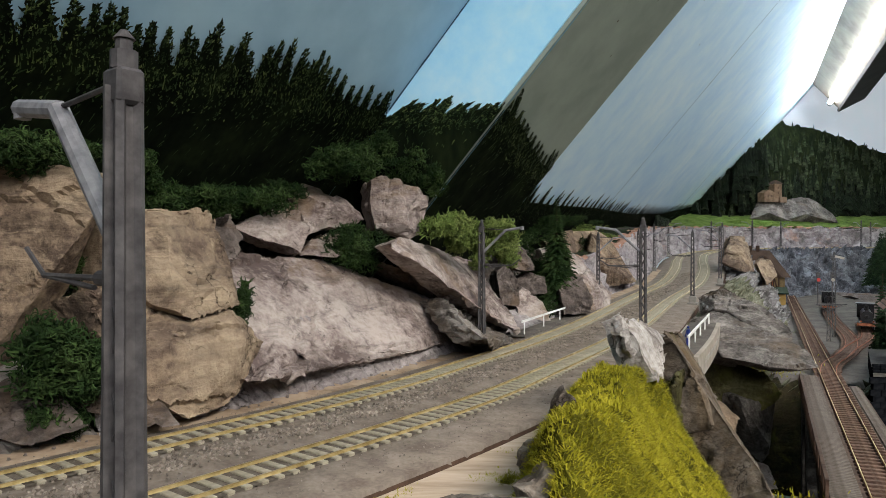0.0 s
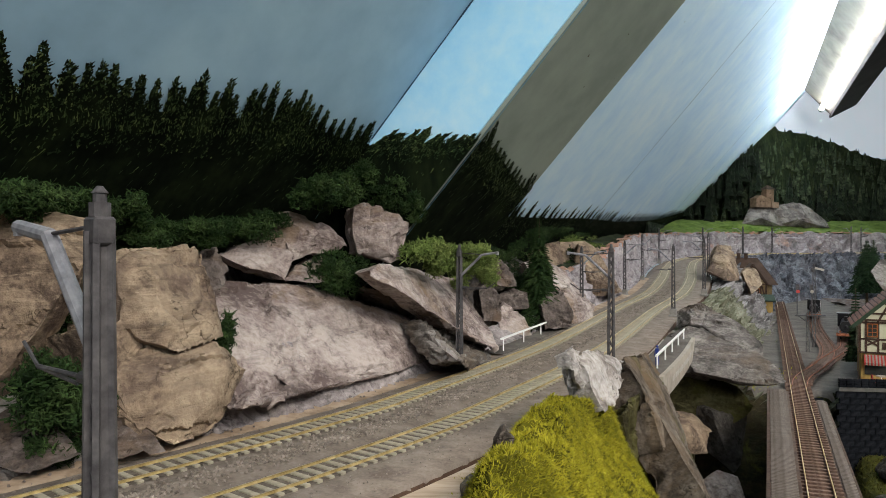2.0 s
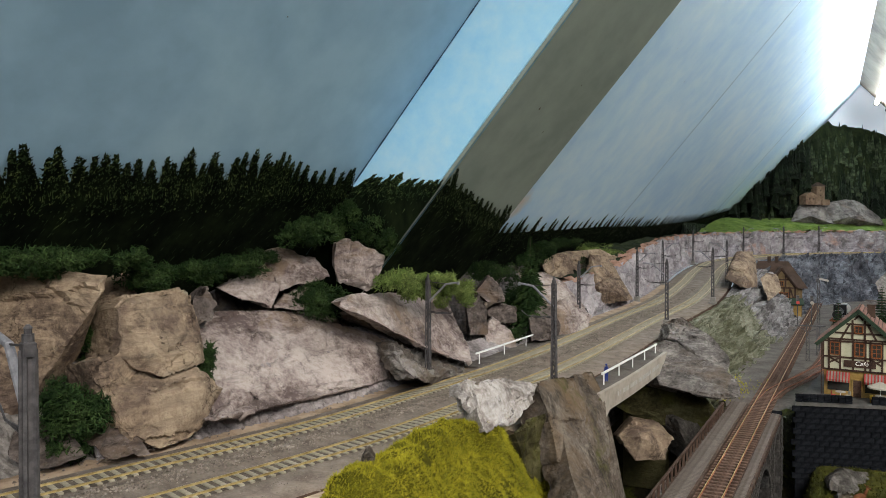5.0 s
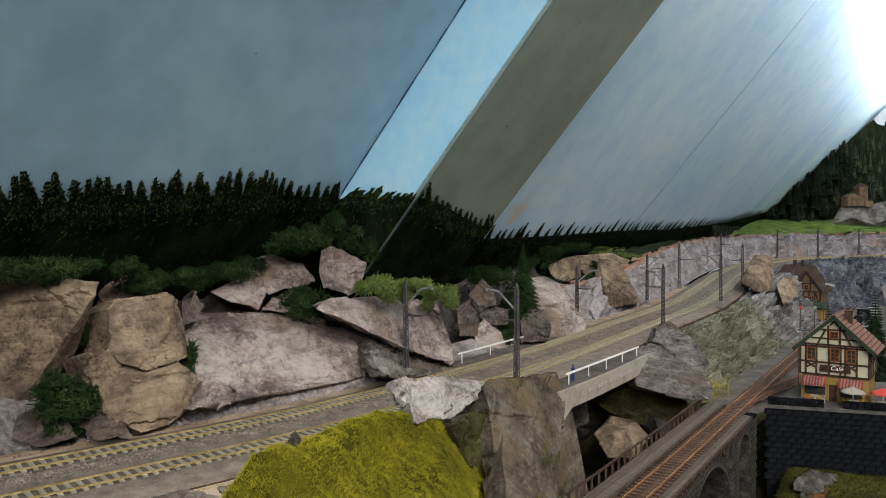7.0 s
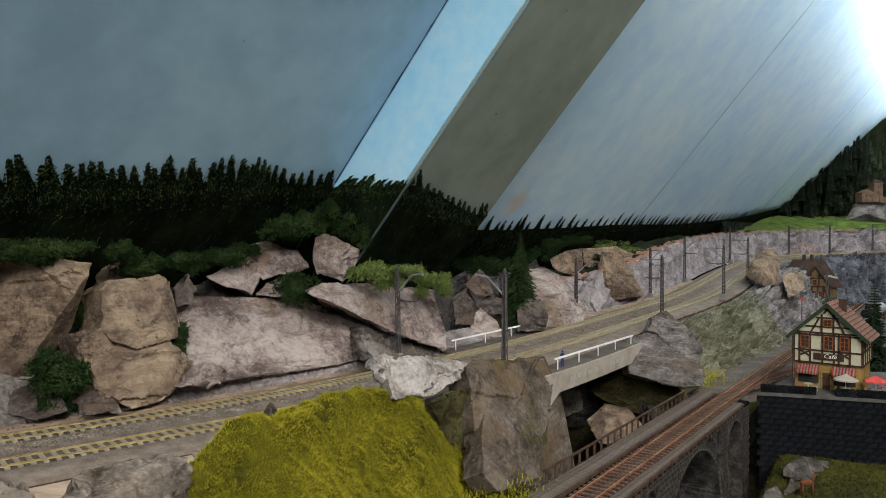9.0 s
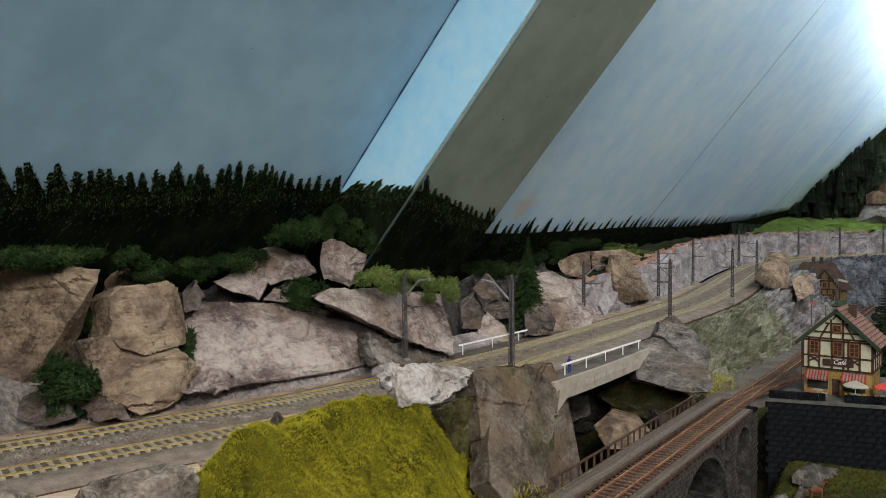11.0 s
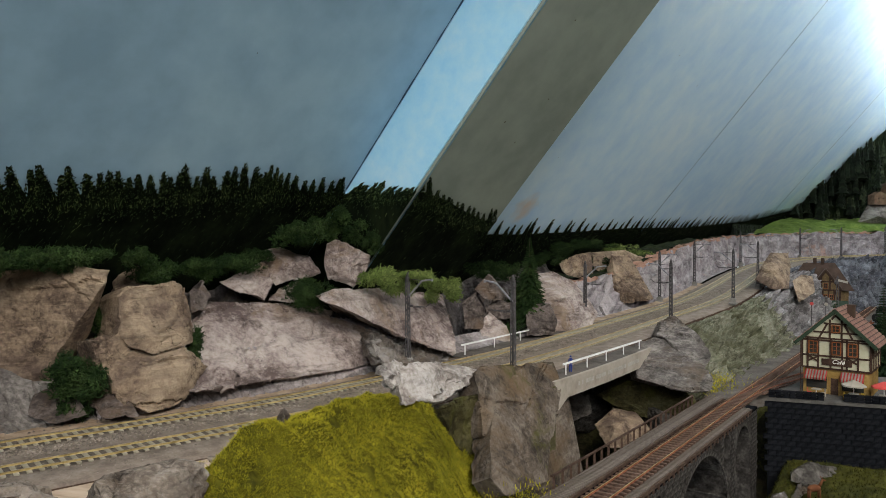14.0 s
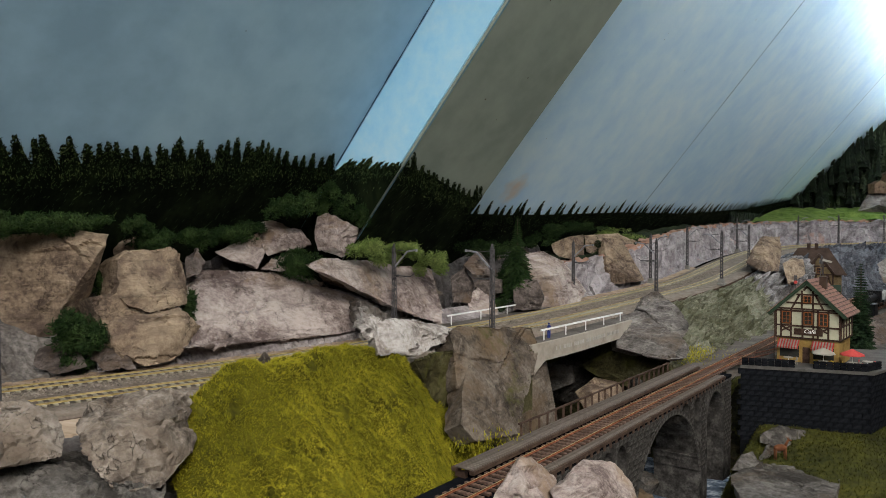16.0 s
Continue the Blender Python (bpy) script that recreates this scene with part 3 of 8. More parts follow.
# Thin dark strip paints in the shade where cheek and slope meet.
seam_line(S_A - 0.004, 0.0012, 0.0013, SEAM_SHADE, 0.225, 1.2, "cheek_shade_line", "dark blue painted shade line at the rafter cheek's foot")


def painted_wood(name, where, s0, s1, z_top, lean, seed, label, z_low=-0.04, tip=0.036, gap=0.012, fine=0.0, slim=1.0, body=0.02):
    """A painted wood: a dark film with spires built up from fine brush strokes; where(s, z, lift) is a place on the board."""
    rnd = random.Random(seed)
    verts, faces, mats = [], [], []

    def quad(a, b, c, d, k):
        i = len(verts)
        verts.extend([a, b, c, d])
        faces.append((i, i + 1, i + 2, i + 3))
        mats.append(k)

    def stroke(s, z, ds, dz, w, lift, k):
        """A tapered brush mark from (s, z) by (ds, dz)."""
        if not s0 < s < s1 or not s0 < s + ds < s1:
            return
        ln = math.hypot(ds, dz) + 1e-6
        px, pz = -dz / ln * w, ds / ln * w
        a, b = max(s0, min(s1, s - px)), max(s0, min(s1, s + px))
        quad(where(a, z - pz, lift), where(b, z + pz, lift), where(max(s0, min(s1, s + ds + px * 0.25)), z + dz + pz * 0.25, lift), where(max(s0, min(s1, s + ds - px * 0.25)), z + dz - pz * 0.25, lift), k)

    s = s0
    while s < s1 - 1e-6:
        w = min(0.01, s1 - s)
        quad(where(s, z_low, 0), where(s + w, z_low, 0), where(s + w, z_top(s + w) - tip * body, 0), where(s, z_top(s) - tip * body, 0), 0)
        s += w
    s = max(s0, fine) + gap * 0.4
    while s < s1 + 0.02:
        h = tip * rnd.choice([rnd.uniform(0.95, 1.05), rnd.uniform(1.0, 1.15), rnd.uniform(1.1, 1.32)])
        zb = z_top(s) - tip * 0.75
        half = gap * rnd.uniform(1.0, 1.6) * slim
        count = 380
        for i in range(count):
            u = i / count
            z = zb + h * u * 1.05
            c = s + lean * (z - zb)
            off = half * (1.05 - u) ** 0.8 * rnd.uniform(-1, 1)
            ln = rnd.uniform(0.0010, 0.0030)
            k = 0 if rnd.random() < 0.62 + 0.32 * (1 - u) else (1 if rnd.random() < 0.85 else 2)
            stroke(c + off, z - abs(off) * 0.35, rnd.gauss(off * 0.12, ln * 0.5), ln * rnd.uniform(0.3, 1.0), rnd.uniform(0.0005, 0.0012), 0.0004 + 0.000004 * i, k)
        stroke(s + lean * h * 0.8, zb + h * 0.8, lean * h * 0.27, h * 0.27, 0.0006, 0.0010, 0)
        stroke(s + lean * h * 0.4, zb + h * 0.4, lean * h * 0.55, h * 0.55, half * 0.5, 0.0003, 0)
        # dry-brushed haze beside the spire
        for i in range(34):
            z = z_top(s) + rnd.uniform(-0.45, 0.02) * tip
            e = s + rnd.uniform(-1.0, 1.0) * gap + lean * (z - zb)
            ln = rnd.uniform(0.0015, 0.0042)
            stroke(e, z, lean * ln + rnd.gauss(0, 0.0006), ln, rnd.uniform(0.0002, 0.0005), 0.0011, rnd.choice((0, 1, 1, 2)))
        s += gap * rnd.uniform(0.5, 1.5)
    # strokes of green running down into the dark
    for _ in range(int((s1 - max(s0, fine)) * 700)):
        s = rnd.uniform(max(s0, fine) + 0.004, s1 - 0.004)
        z = z_top(s) - tip * 0.3 - abs(rnd.gauss(0.0, tip * 1.0))
        ln = rnd.uniform(0.0015, 0.005)
        stroke(s, z, lean * ln * 0.6 + rnd.gauss(0, 0.0008), -ln, rnd.uniform(0.0002, 0.0005), 0.0013, 1 if rnd.random() < 0.9 else 2)
    ob = raw(name, verts, faces, [PAINT_FOREST, PAINT_TIPS, PAINT_LIGHT])
    ob.data.polygons.foreach_set("material_index", mats)
    return tagged(ob, label, "painted wood", "", "structure")


def rafter_face(s, z, lift):
    return on_slope(s, z, PROUD + (PROUD_FAR - PROUD) * (s - S_A) / (S_B - S_A) + 0.0012 + lift)


def rafter_cheek(p, z, lift):
    return on_slope(S_A - 0.0008 - lift, z, p)


painted_wood("painted_wood_1", lambda s, z, k: on_slope(s, z, 0.001 + k), -1.6, S_A - 0.001, lambda s: float(np.interp(s, [-0.4, 0.0, 0.2, 0.3, 0.42, 0.55], [0.175, 0.185, 0.196, 0.206, 0.217, 0.222])) + 0.0015 * math.sin(31 * s), -0.62, 21, "dark painted fir wood along the sloping board", fine=0.02)
painted_wood("painted_wood_2", rafter_cheek, 0.001, PROUD + 0.0004, lambda p: 0.219 + 0.003 * math.sin(70 * p), 0.35, 22, "dark painted wood with green tips on the bright cheek", tip=0.020, gap=0.007)
painted_wood("painted_wood_3", rafter_face, S_A + 0.001, S_B - 0.001, lambda s: ramp(s, S_A, S_B, 0.218, 0.186), -1.0, 23, "dark painted fir wood on the rafter's face", gap=0.013, tip=0.034, slim=0.75)
painted_wood("painted_wood_4", lambda s, z, k: on_slope(s, z, 0.0212 + k), S_B - 0.008, 3.895, lambda s: float(np.interp(s, [0.78, 1.07, 1.30, 1.61, 2.1, 2.75, 3.42, 3.7, 3.9], [0.168, 0.170, 0.176, 0.188, 0.196, 0.228, 0.29, 0.365, 0.47])), -0.55, 24, "dark painted treetops low on the blue slope", gap=0.03, tip=0.045, slim=0.55)

# chips and marks in the paint
_rnd = random.Random(44)
for k, (s_lo, s_hi, pr) in enumerate(((0.02, 0.57, 0.0012), (0.62, 0.77, PROUD_FAR + 0.0016), (0.9, 2.4, 0.0212))):
    _v, _f = [], []
    for i in range(16):
        s, z, r = _rnd.uniform(s_lo, s_hi), _rnd.uniform(0.28, 0.75), _rnd.uniform(0.0006, 0.0019)
        j = len(_v)
        for q in range(7):
            a, rr = q * 0.8976, r * _rnd.uniform(0.45, 1.2)
            _v.append(on_slope(s + rr * math.cos(a), z + rr * math.sin(a) * 0.75, pr))
        _f.append(tuple(range(j, j + 7)))
    tagged(raw("paint_chip", _v, _f, GAP), "small dark chips and marks in the board's paint", "paint chip", "", "stuff")

# ---- light board with its tube, gable wall ----
def along(u, x, z):
    """A place beside the light board: u along it, x across, z high."""
    p = np.array([1.81, 3.40, 0.0]) - H / np.linalg.norm(H) * u + np.array([0.9165, -0.4, 0.0]) * x
    p[2] = z
    return p


slab("light_board", [along(0.05, -0.02, 0.91), along(0.05, 0.105, 0.764), along(5.0, 0.105, 0.764), along(5.0, -0.02, 0.91)], 0.015, BOARD_WHITE, "dusty white board that carries the tube lamp", "board")
slab("light_board_edge", [along(0.05, 0.105, 0.745), along(0.05, 0.215, 0.80), along(5.0, 0.215, 0.80), along(5.0, 0.105, 0.745)], 0.012, DARKWOOD, "dark edge board beside the tube lamp", "board")
TUBE = bpy.data.materials.new("glowing_tube")
TUBE.use_nodes = True
_b = TUBE.node_tree.nodes["Principled BSDF"]
_b.inputs["Emission Color"].default_value, _b.inputs["Emission Strength"].default_value = (0.93, 0.965, 1.0, 1), 54.0
lamp = tagged(empty("tube_lamp"), "glowing white fluorescent tube under its board", "lamp")
_bm = bmesh.new()
rod(_bm, along(0.10, 0.065, 0.785), along(3.35, 0.065, 0.785), 0.009, 12)
part("tube", _bm, TUBE, lamp)
for u in (0.085, 3.36):
    _bm = bmesh.new()
    rod(_bm, along(u, 0.065, 0.785), along(u + 0.02, 0.065, 0.785), 0.013, 12)
    part("cap", _bm, BOARD_WHITE, lamp)

# ---- gable wall with its hills ----
G0, G1 = np.array([0.70, 3.25, 0.0]), np.array([4.2, 4.10, 0.0])


def gable(u, z, off=0.0):
    d = (G1 - G0) / np.linalg.norm(G1 - G0)
    p = G0 + d * u + np.array([d[1], -d[0], 0]) * off
    p[2] = z
    return p


GABLE_SKY = material("self_lit_sky_print", [(0.66, 0.74, 0.82), (0.74, 0.80, 0.86), (0.80, 0.84, 0.88)], 1.5, 0.7, 0.0)
# Faint emission brightens the print, since little lamp light reaches the end wall.
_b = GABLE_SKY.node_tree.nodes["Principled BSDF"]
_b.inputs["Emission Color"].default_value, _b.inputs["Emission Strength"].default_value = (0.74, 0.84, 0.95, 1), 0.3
HILL_FAR = material("distant_blue_hills_print", [(0.34, 0.46, 0.56), (0.42, 0.52, 0.60)], 6, 0.8, 0.0)
HILL = material("green_wooded_hillside", [(0.006, 0.010, 0.005), (0.014, 0.022, 0.009), (0.03, 0.04, 0.014)], 26, 0.95, 0.8, 5, dist=0.01, stretch=(1, 1, 0.7))
slab("gable_wall", [gable(-0.6, -0.9), gable(3.6, -0.9), gable(3.6, 1.5), gable(-0.6, 1.5)], 0.05, GABLE_SKY, "pale self-lit sky backdrop on the end wall", "wall")


def hill(name, u0, u1, top, off, mat, label, seed, bump=0.02, low=0.1):
    verts, faces = [], []
    nu, nz = int((u1 - u0) / 0.012), 26
    for i in range(nu + 1):
        u = u0 + (u1 - u0) * i / nu
        zt = top(u) + bump * (fbm(u * 18, seed, 0, 4) + 0.5 * abs(fbm(u * 70, seed, 3, 2)))
        for j in range(nz + 1):
            v = j / nz
            z = low + (zt - low) * v
            verts.append(gable(u, z, off * (1.25 - v) + bump * 0.6 * fbm(u * 30, z * 30, seed, 3)))
    for i in range(nu):
        for j in range(nz):
            a = i * (nz + 1) + j
            faces.append((a, a + nz + 1, a + nz + 2, a + 1))
    return tagged(raw(name, verts, faces, mat, smooth=True), label, "hill", "", "structure")


hill("backdrop_far_hills", 0.9, 3.5, lambda u: 0.62 + 0.03 * math.sin(3 * u), 0.02, HILL_FAR, "hazy blue hills at the horizon", 3, 0.004)
hill("backdrop_hillside", 0.1, 3.5, lambda u: ramp(u, 0.2, 0.95, 0.40, 0.72) - ramp(u, 1.0, 1.9, 0.0, 0.16), 0.07, HILL, "wooded green hillside behind the castle", 5, 0.022)

# ---- rock ground in bands along the main line ----
def band(name, s0, s1, ds, height, mat, label, category, step=0.012, rough=0.006, freq=30.0, seed=0.0, kind="structure", inland=0.0, folds=0.0):
    """A strip of ground beside the main line; height(s, d) is above the layout's zero."""
    verts, faces = [], []
    n, k = int((s1 - s0) / step) + 1, len(ds)
    for s in np.linspace(s0, s1, n):
        for d in ds:
            p = MAIN.at(s, d)
            z = height(s, d)
            a = min(1.0, abs(abs(d) - 0.08) / 0.03)
            q = fbm(p[0] * freq, p[1] * freq, z * freq + seed, 5)
            r = abs(fbm(p[0] * freq * 2.3 + 5, p[1] * freq * 2.3, z * freq * 2.3, 3))
            r2 = abs(fbm(p[0] * freq * 5 + 9, p[1] * freq * 5, z * freq * 4, 2))
            off = rough * a * (q - 0.8 * r - 0.45 * r2)
            if folds:
                wx, wy = s * 20 + 0.6 * q + d * 22, d * 62 - s * 12 + 1.2 * fbm(s * 25, d * 25, seed, 2)
                off += folds * a * (0.6 - 1.9 * abs(noise.noise(Vector((wx, wy, seed)))) - 0.6 * abs(noise.noise(Vector((wx * 2.2, wy * 1.9, seed + 4)))))
                layer = d * 44 - s * 17 + 1.1 * q
                off += folds * a * 0.55 * (layer - math.floor(layer) - 0.5)
            t = MAIN.way(s)
            verts.append((p[0] + t[1] * off * inland, p[1] - t[0] * off * inland, z + off))
    for i in range(n - 1):
        for j in range(k - 1):
            a = i * k + j
            faces.append((a, a + 1, a + k + 1, a + k))
    ob = raw(name, verts, faces, mat, smooth=False)
    return tagged(ob, label, category, "", kind)


def zt(s):
    return float(MAIN.place(s)[2])


S_H0, S_H1 = s_of(0.05, 0.72), s_of(0.17, 1.02)


def rear(s, d):
    hollow = ramp(s, S_H0 - 0.02, S_H0 + 0.06, 0, 1) * ramp(s, S_H1 - 0.04, S_H1 + 0.05, 1, 0)
    z = ramp(-d, 0.092, 0.17, -0.006, 0.065) + ramp(-d, 0.17, 0.30, 0, 0.055) + ramp(-d, 0.3, 0.5, 0, 0.04)
    z2 = ramp(-d, 0.09, 0.16, -0.012, -0.045) + ramp(-d, 0.2, 0.30, 0, 0.14)
    return zt(s) + z * (1 - hollow) + z2 * hollow


band("rear_embankment", 0.15, s_of(0.37, 1.25), [-0.09 - 0.011 * i for i in range(36)], rear, PLASTER, "grey plaster embankment that carries the boulders", "embankment", 0.006, 0.016, 34.0)


def cliff(s, d):
    top = ramp(s, s_of(0.37, 1.2), s_of(0.6, 1.75), 0.075, 0.098)
    return zt(s) - 0.006 + ramp(-d, 0.100, 0.128, 0, top) + ramp(-d, 0.13, 0.5, 0, 0.03)


band("rear_cliff", s_of(0.36, 1.15), S_END, [-0.085, -0.095, -0.1, -0.104, -0.107, -0.110, -0.113, -0.116, -0.119, -0.122, -0.125, -0.129, -0.134, -0.14], cliff, ROCK_WALL, "pale lilac-grey plaster cliff with cracks behind the curve", "cliff", 0.014, 0.012, 26.0, 3.0, inland=1.0)
band("cliff_top_soil", s_of(0.36, 1.15), S_END, [-0.128, -0.136, -0.146, -0.16], lambda s, d: cliff(s, d) + 0.002 - ramp(-d, 0.128, 0.131, 0.004, 0), material("reddish_soil", [(0.20, 0.10, 0.07), (0.32, 0.18, 0.13), (0.40, 0.26, 0.2)], 40, 0.95, 0.5), "reddish brown soil along the cliff's top", "soil", 0.014, 0.008, 40.0, 5.0)
band("cliff_top_ground", s_of(0.36, 1.15), s_of(1.08, 2.65), [-0.14, -0.16, -0.19, -0.23, -0.28, -0.34, -0.42, -0.52, -0.7], lambda s, d: cliff(s, d) + 0.003, HILL, "dark wooded ground above the cliff", "ground", 0.03, 0.012, 20.0, 8.0)
band("cliff_top_meadow", s_of(1.02, 2.58), S_END, [-0.14, -0.16, -0.19, -0.23, -0.28, -0.34, -0.42, -0.52, -0.7], lambda s, d: cliff(s, d) + 0.004 + ramp(s, s_of(0.8, 2.2), s_of(1.2, 2.8), 0, 1) * ramp(-d, 0.15, 0.5, 0, 0.04), GRASS_FAR, "bright green meadow above the cliff", "meadow", 0.03, 0.012, 20.0, 8.0)


def bank(s, d):
    wide = ramp(s, s_of(0.45, 1.4), s_of(0.9, 2.4), 0.0, 0.05)
    low = -0.095
    k = ramp(d, 0.10 + wide, 0.205 + wide * 2, 0, 1)
    return (zt(s) - 0.006) * (1 - k) + low * k


S_SLATE = s_of(0.74, 2.06)
S_MID = s_of(0.55, 1.56)
band("front_bank", S_BRIDGE1 + 0.02, S_MID, [0.085 + 0.0035 * i for i in range(74)], bank, ROCK_BANK, "wrinkled grey-green plaster bank below the curve", "bank", 0.0045, 0.007, 30.0, 1.0, inland=0.9, folds=0.027)
band("front_bank_far", S_MID - 0.012, S_SLATE, [0.085 + 0.0035 * i for i in range(74)], bank, ROCK_BANK_GREY, "wrinkled pale grey plaster bank below the curve", "bank", 0.0045, 0.007, 30.0, 1.0, inland=0.9, folds=0.027)
band("slate_slope", S_SLATE - 0.03, S_END, [0.085 + 0.008 * i for i in range(50)], bank, SLATE_BLUE, "slate-blue layered rock slope below the far track", "slope", 0.012, 0.010, 24.0, 2.0, inland=0.6, folds=0.026)


S_M0, S_M1 = 0.782, 1.075


def edge_d(s):
    """How far from the main line the mound begins."""
    return float(np.interp(s, [0.70, 0.80, 0.84, 0.90, 0.96, 1.1], [0.21, 0.172, 0.140, 0.110, 0.099, 0.090]))


def crest_d(s):
    """Where the mound's flat top ends."""
    return float(np.interp(s, [0.80, 0.838, 0.884, 0.944, 0.97, 1.0], [0.180, 0.174, 0.162, 0.136, 0.134, 0.132]))


def shoulder(s, d):
    u = d - edge_d(s) + 0.004 * math.sin(s * 40)
    over = d - crest_d(s) + 0.003 * math.sin(s * 63)
    z = ramp(u, -0.004, 0.020, -0.006, 0.036) - 1.4 * max(0.0, over) - 0.004 * ramp(over, -0.004, 0.006, 0, 1)
    # overlapping edges of the grass mat
    q = (z - 0.22 * s + 0.004 * noise.noise(Vector((s * 30, d * 30, 2.0)))) / 0.017
    keen = max(0.0, noise.noise(Vector((s * 22, z * 22, 7.0))) + 0.25)
    z += 0.0105 * keen * ((q % 1.0) - 0.5) - ramp(s, 0.93, 0.985, 0.0, 0.010)
    return max(-0.16, z) - ramp(s, S_M0, S_M0 + 0.02, 0.02, 0) - ramp(s, 0.995 - (d - 0.1) * 0.3, 1.07 - (d - 0.1) * 0.3, 0, 0.06)


mound = band("grass_mound", S_M0, S_M1, [0.088 + 0.0036 * i for i in range(70)], shoulder, GRASS_SOIL, "steep yellow-green grassy mound in front of the track", "mound", 0.0036, 0.008, 24.0, 9.0, folds=0.0022)
band("front_shoulder", 0.05, S_M0 + 0.02, [0.10 + 0.01 * i for i in range(26)], lambda s, d: -0.005 - ramp(d, 0.15, 0.32, 0, 0.13), PLASTER, "grey plaster ground below the front rocks", "ground", 0.012, 0.01)
band("gorge_cliff", S_M1 - 0.05, S_BRIDGE0 + 0.02, [0.088 + 0.006 * i for i in range(30)], lambda s, d: -0.004 - ramp(d, 0.098, 0.15, 0, 0.16), ROCK_MOSSY, "mossy brown plaster cliff above the gorge", "cliff", 0.008, 0.012)

# ---- lower level ----
LOW = Line([(0.02, -0.112, -0.062), (0.209, 0.29, -0.062), (0.452, 0.808, -0.062), (0.612, 1.148, -0.063), (0.97, 1.91, -0.066), (1.35, 2.72, -0.066)])


def low_as(x, y):
    return (x - 0.452) * 0.425 + (y - 0.808) * 0.905, (x - 0.452) * 0.905 - (y - 0.808) * 0.425


def ground_z(x, y):
    a, e = low_as(x, y)
    yard = ramp(a - 1.4 * max(0.0, e - 0.03), 0.0, 0.09, 0, 1)
    near = ramp(a, -0.62, -0.54, 1, 0)
    k = ramp(e - 0.5 * max(0.0, -0.10 - a), 0.036, 0.068, 0, 1)
    meadow = -0.215 * (1 - k) + k * (-0.130 - 0.24 * max(0.0, -a))
    z = meadow * (1 - yard) + (-0.074) * yard
    z = z * (1 - near) + near * (-0.075 - ramp(e, 0.03, 0.2, 0, 0.12))
    return z + 0.004 * fbm(x * 14, y * 14, 0, 4) * (1 - 0.7 * yard)


_xs = np.concatenate([np.arange(-0.3, 0.15, 0.03), np.arange(0.15, 0.85, 0.012), np.arange(0.85, 3.6, 0.05)])
_ys = np.concatenate([np.arange(-1.0, 0.2, 0.04), np.arange(0.2, 1.1, 0.012), np.arange(1.1, 3.3, 0.05)])
sheet("ground_yard", _xs, _ys, ground_z, YARD, "pale grey gravel yard of the lower station", "yard", keep=lambda x, y: ground_z(x, y) > -0.081 and low_as(x, y)[0] > 0.0 and low_as(x, y)[1] < 0.19)
sheet("ground_rear", _xs, _ys, lambda x, y: ground_z(x, y) + 0.02 * fbm(x * 7, y * 7, 3, 3), ROCK_DARK, "dark brown rough ground behind the station yard", "ground", keep=lambda x, y: low_as(x, y)[0] - 1.4 * max(0.0, low_as(x, y)[1] - 0.03) > 0.03 and low_as(x, y)[1] >= 0.17)
sheet("ground_gorge", _xs, _ys, lambda x, y: ground_z(x, y) - 0.0015 + 0.008 * fbm(x * 22, y * 22, 5, 3) * ramp(ground_z(x, y), -0.085, -0.10, 0, 1), GORGE, "mossy floor of the gorge, darkened for shade", "ground", keep=lambda x, y: low_as(x, y)[0] <= 0.14 and low_as(x, y)[1] <= 0.075 + 0.5 * max(0.0, -0.10 - low_as(x, y)[0]))
sheet("ground_meadow", _xs, _ys, lambda x, y: ground_z(x, y) + 0.001, GRASS_DARK, "dark green meadow beside the viaduct", "meadow", keep=lambda x, y: low_as(x, y)[0] - 1.4 * max(0.0, low_as(x, y)[1] - 0.03) <= 0.04 and low_as(x, y)[1] > 0.046 + 0.5 * max(0.0, -0.10 - low_as(x, y)[0]) and x < 1.3 and y > 0.1)

# ---- room ----
slab("room_wall_right", [(3.9, -3.5, -1.0), (3.9, -3.5, 1.5), (3.9, 4.2, 1.5), (3.9, 4.2, -1.0)], 0.05, ROOM, "plain grey room wall", "wall")
slab("room_wall_back", [(-2.6, -3.5, -1.0), (-2.6, -3.5, 1.5), (3.95, -3.5, 1.5), (3.95, -3.5, -1.0)], 0.05, ROOM, "plain grey room wall behind the camera", "wall")
slab("floor", [(-3, -3.6, -1.0), (4, -3.6, -1.0), (4, 4.3, -1.0), (-3, 4.3, -1.0)], 0.05, ROOM, "plain grey room floor", "floor")
slab("ceiling", [(-3, -3.6, 1.3), (-3, 4.3, 1.3), (4, 4.3, 1.3), (4, -3.6, 1.3)], 0.05, ROOM, "plain pale ceiling", "ceiling")


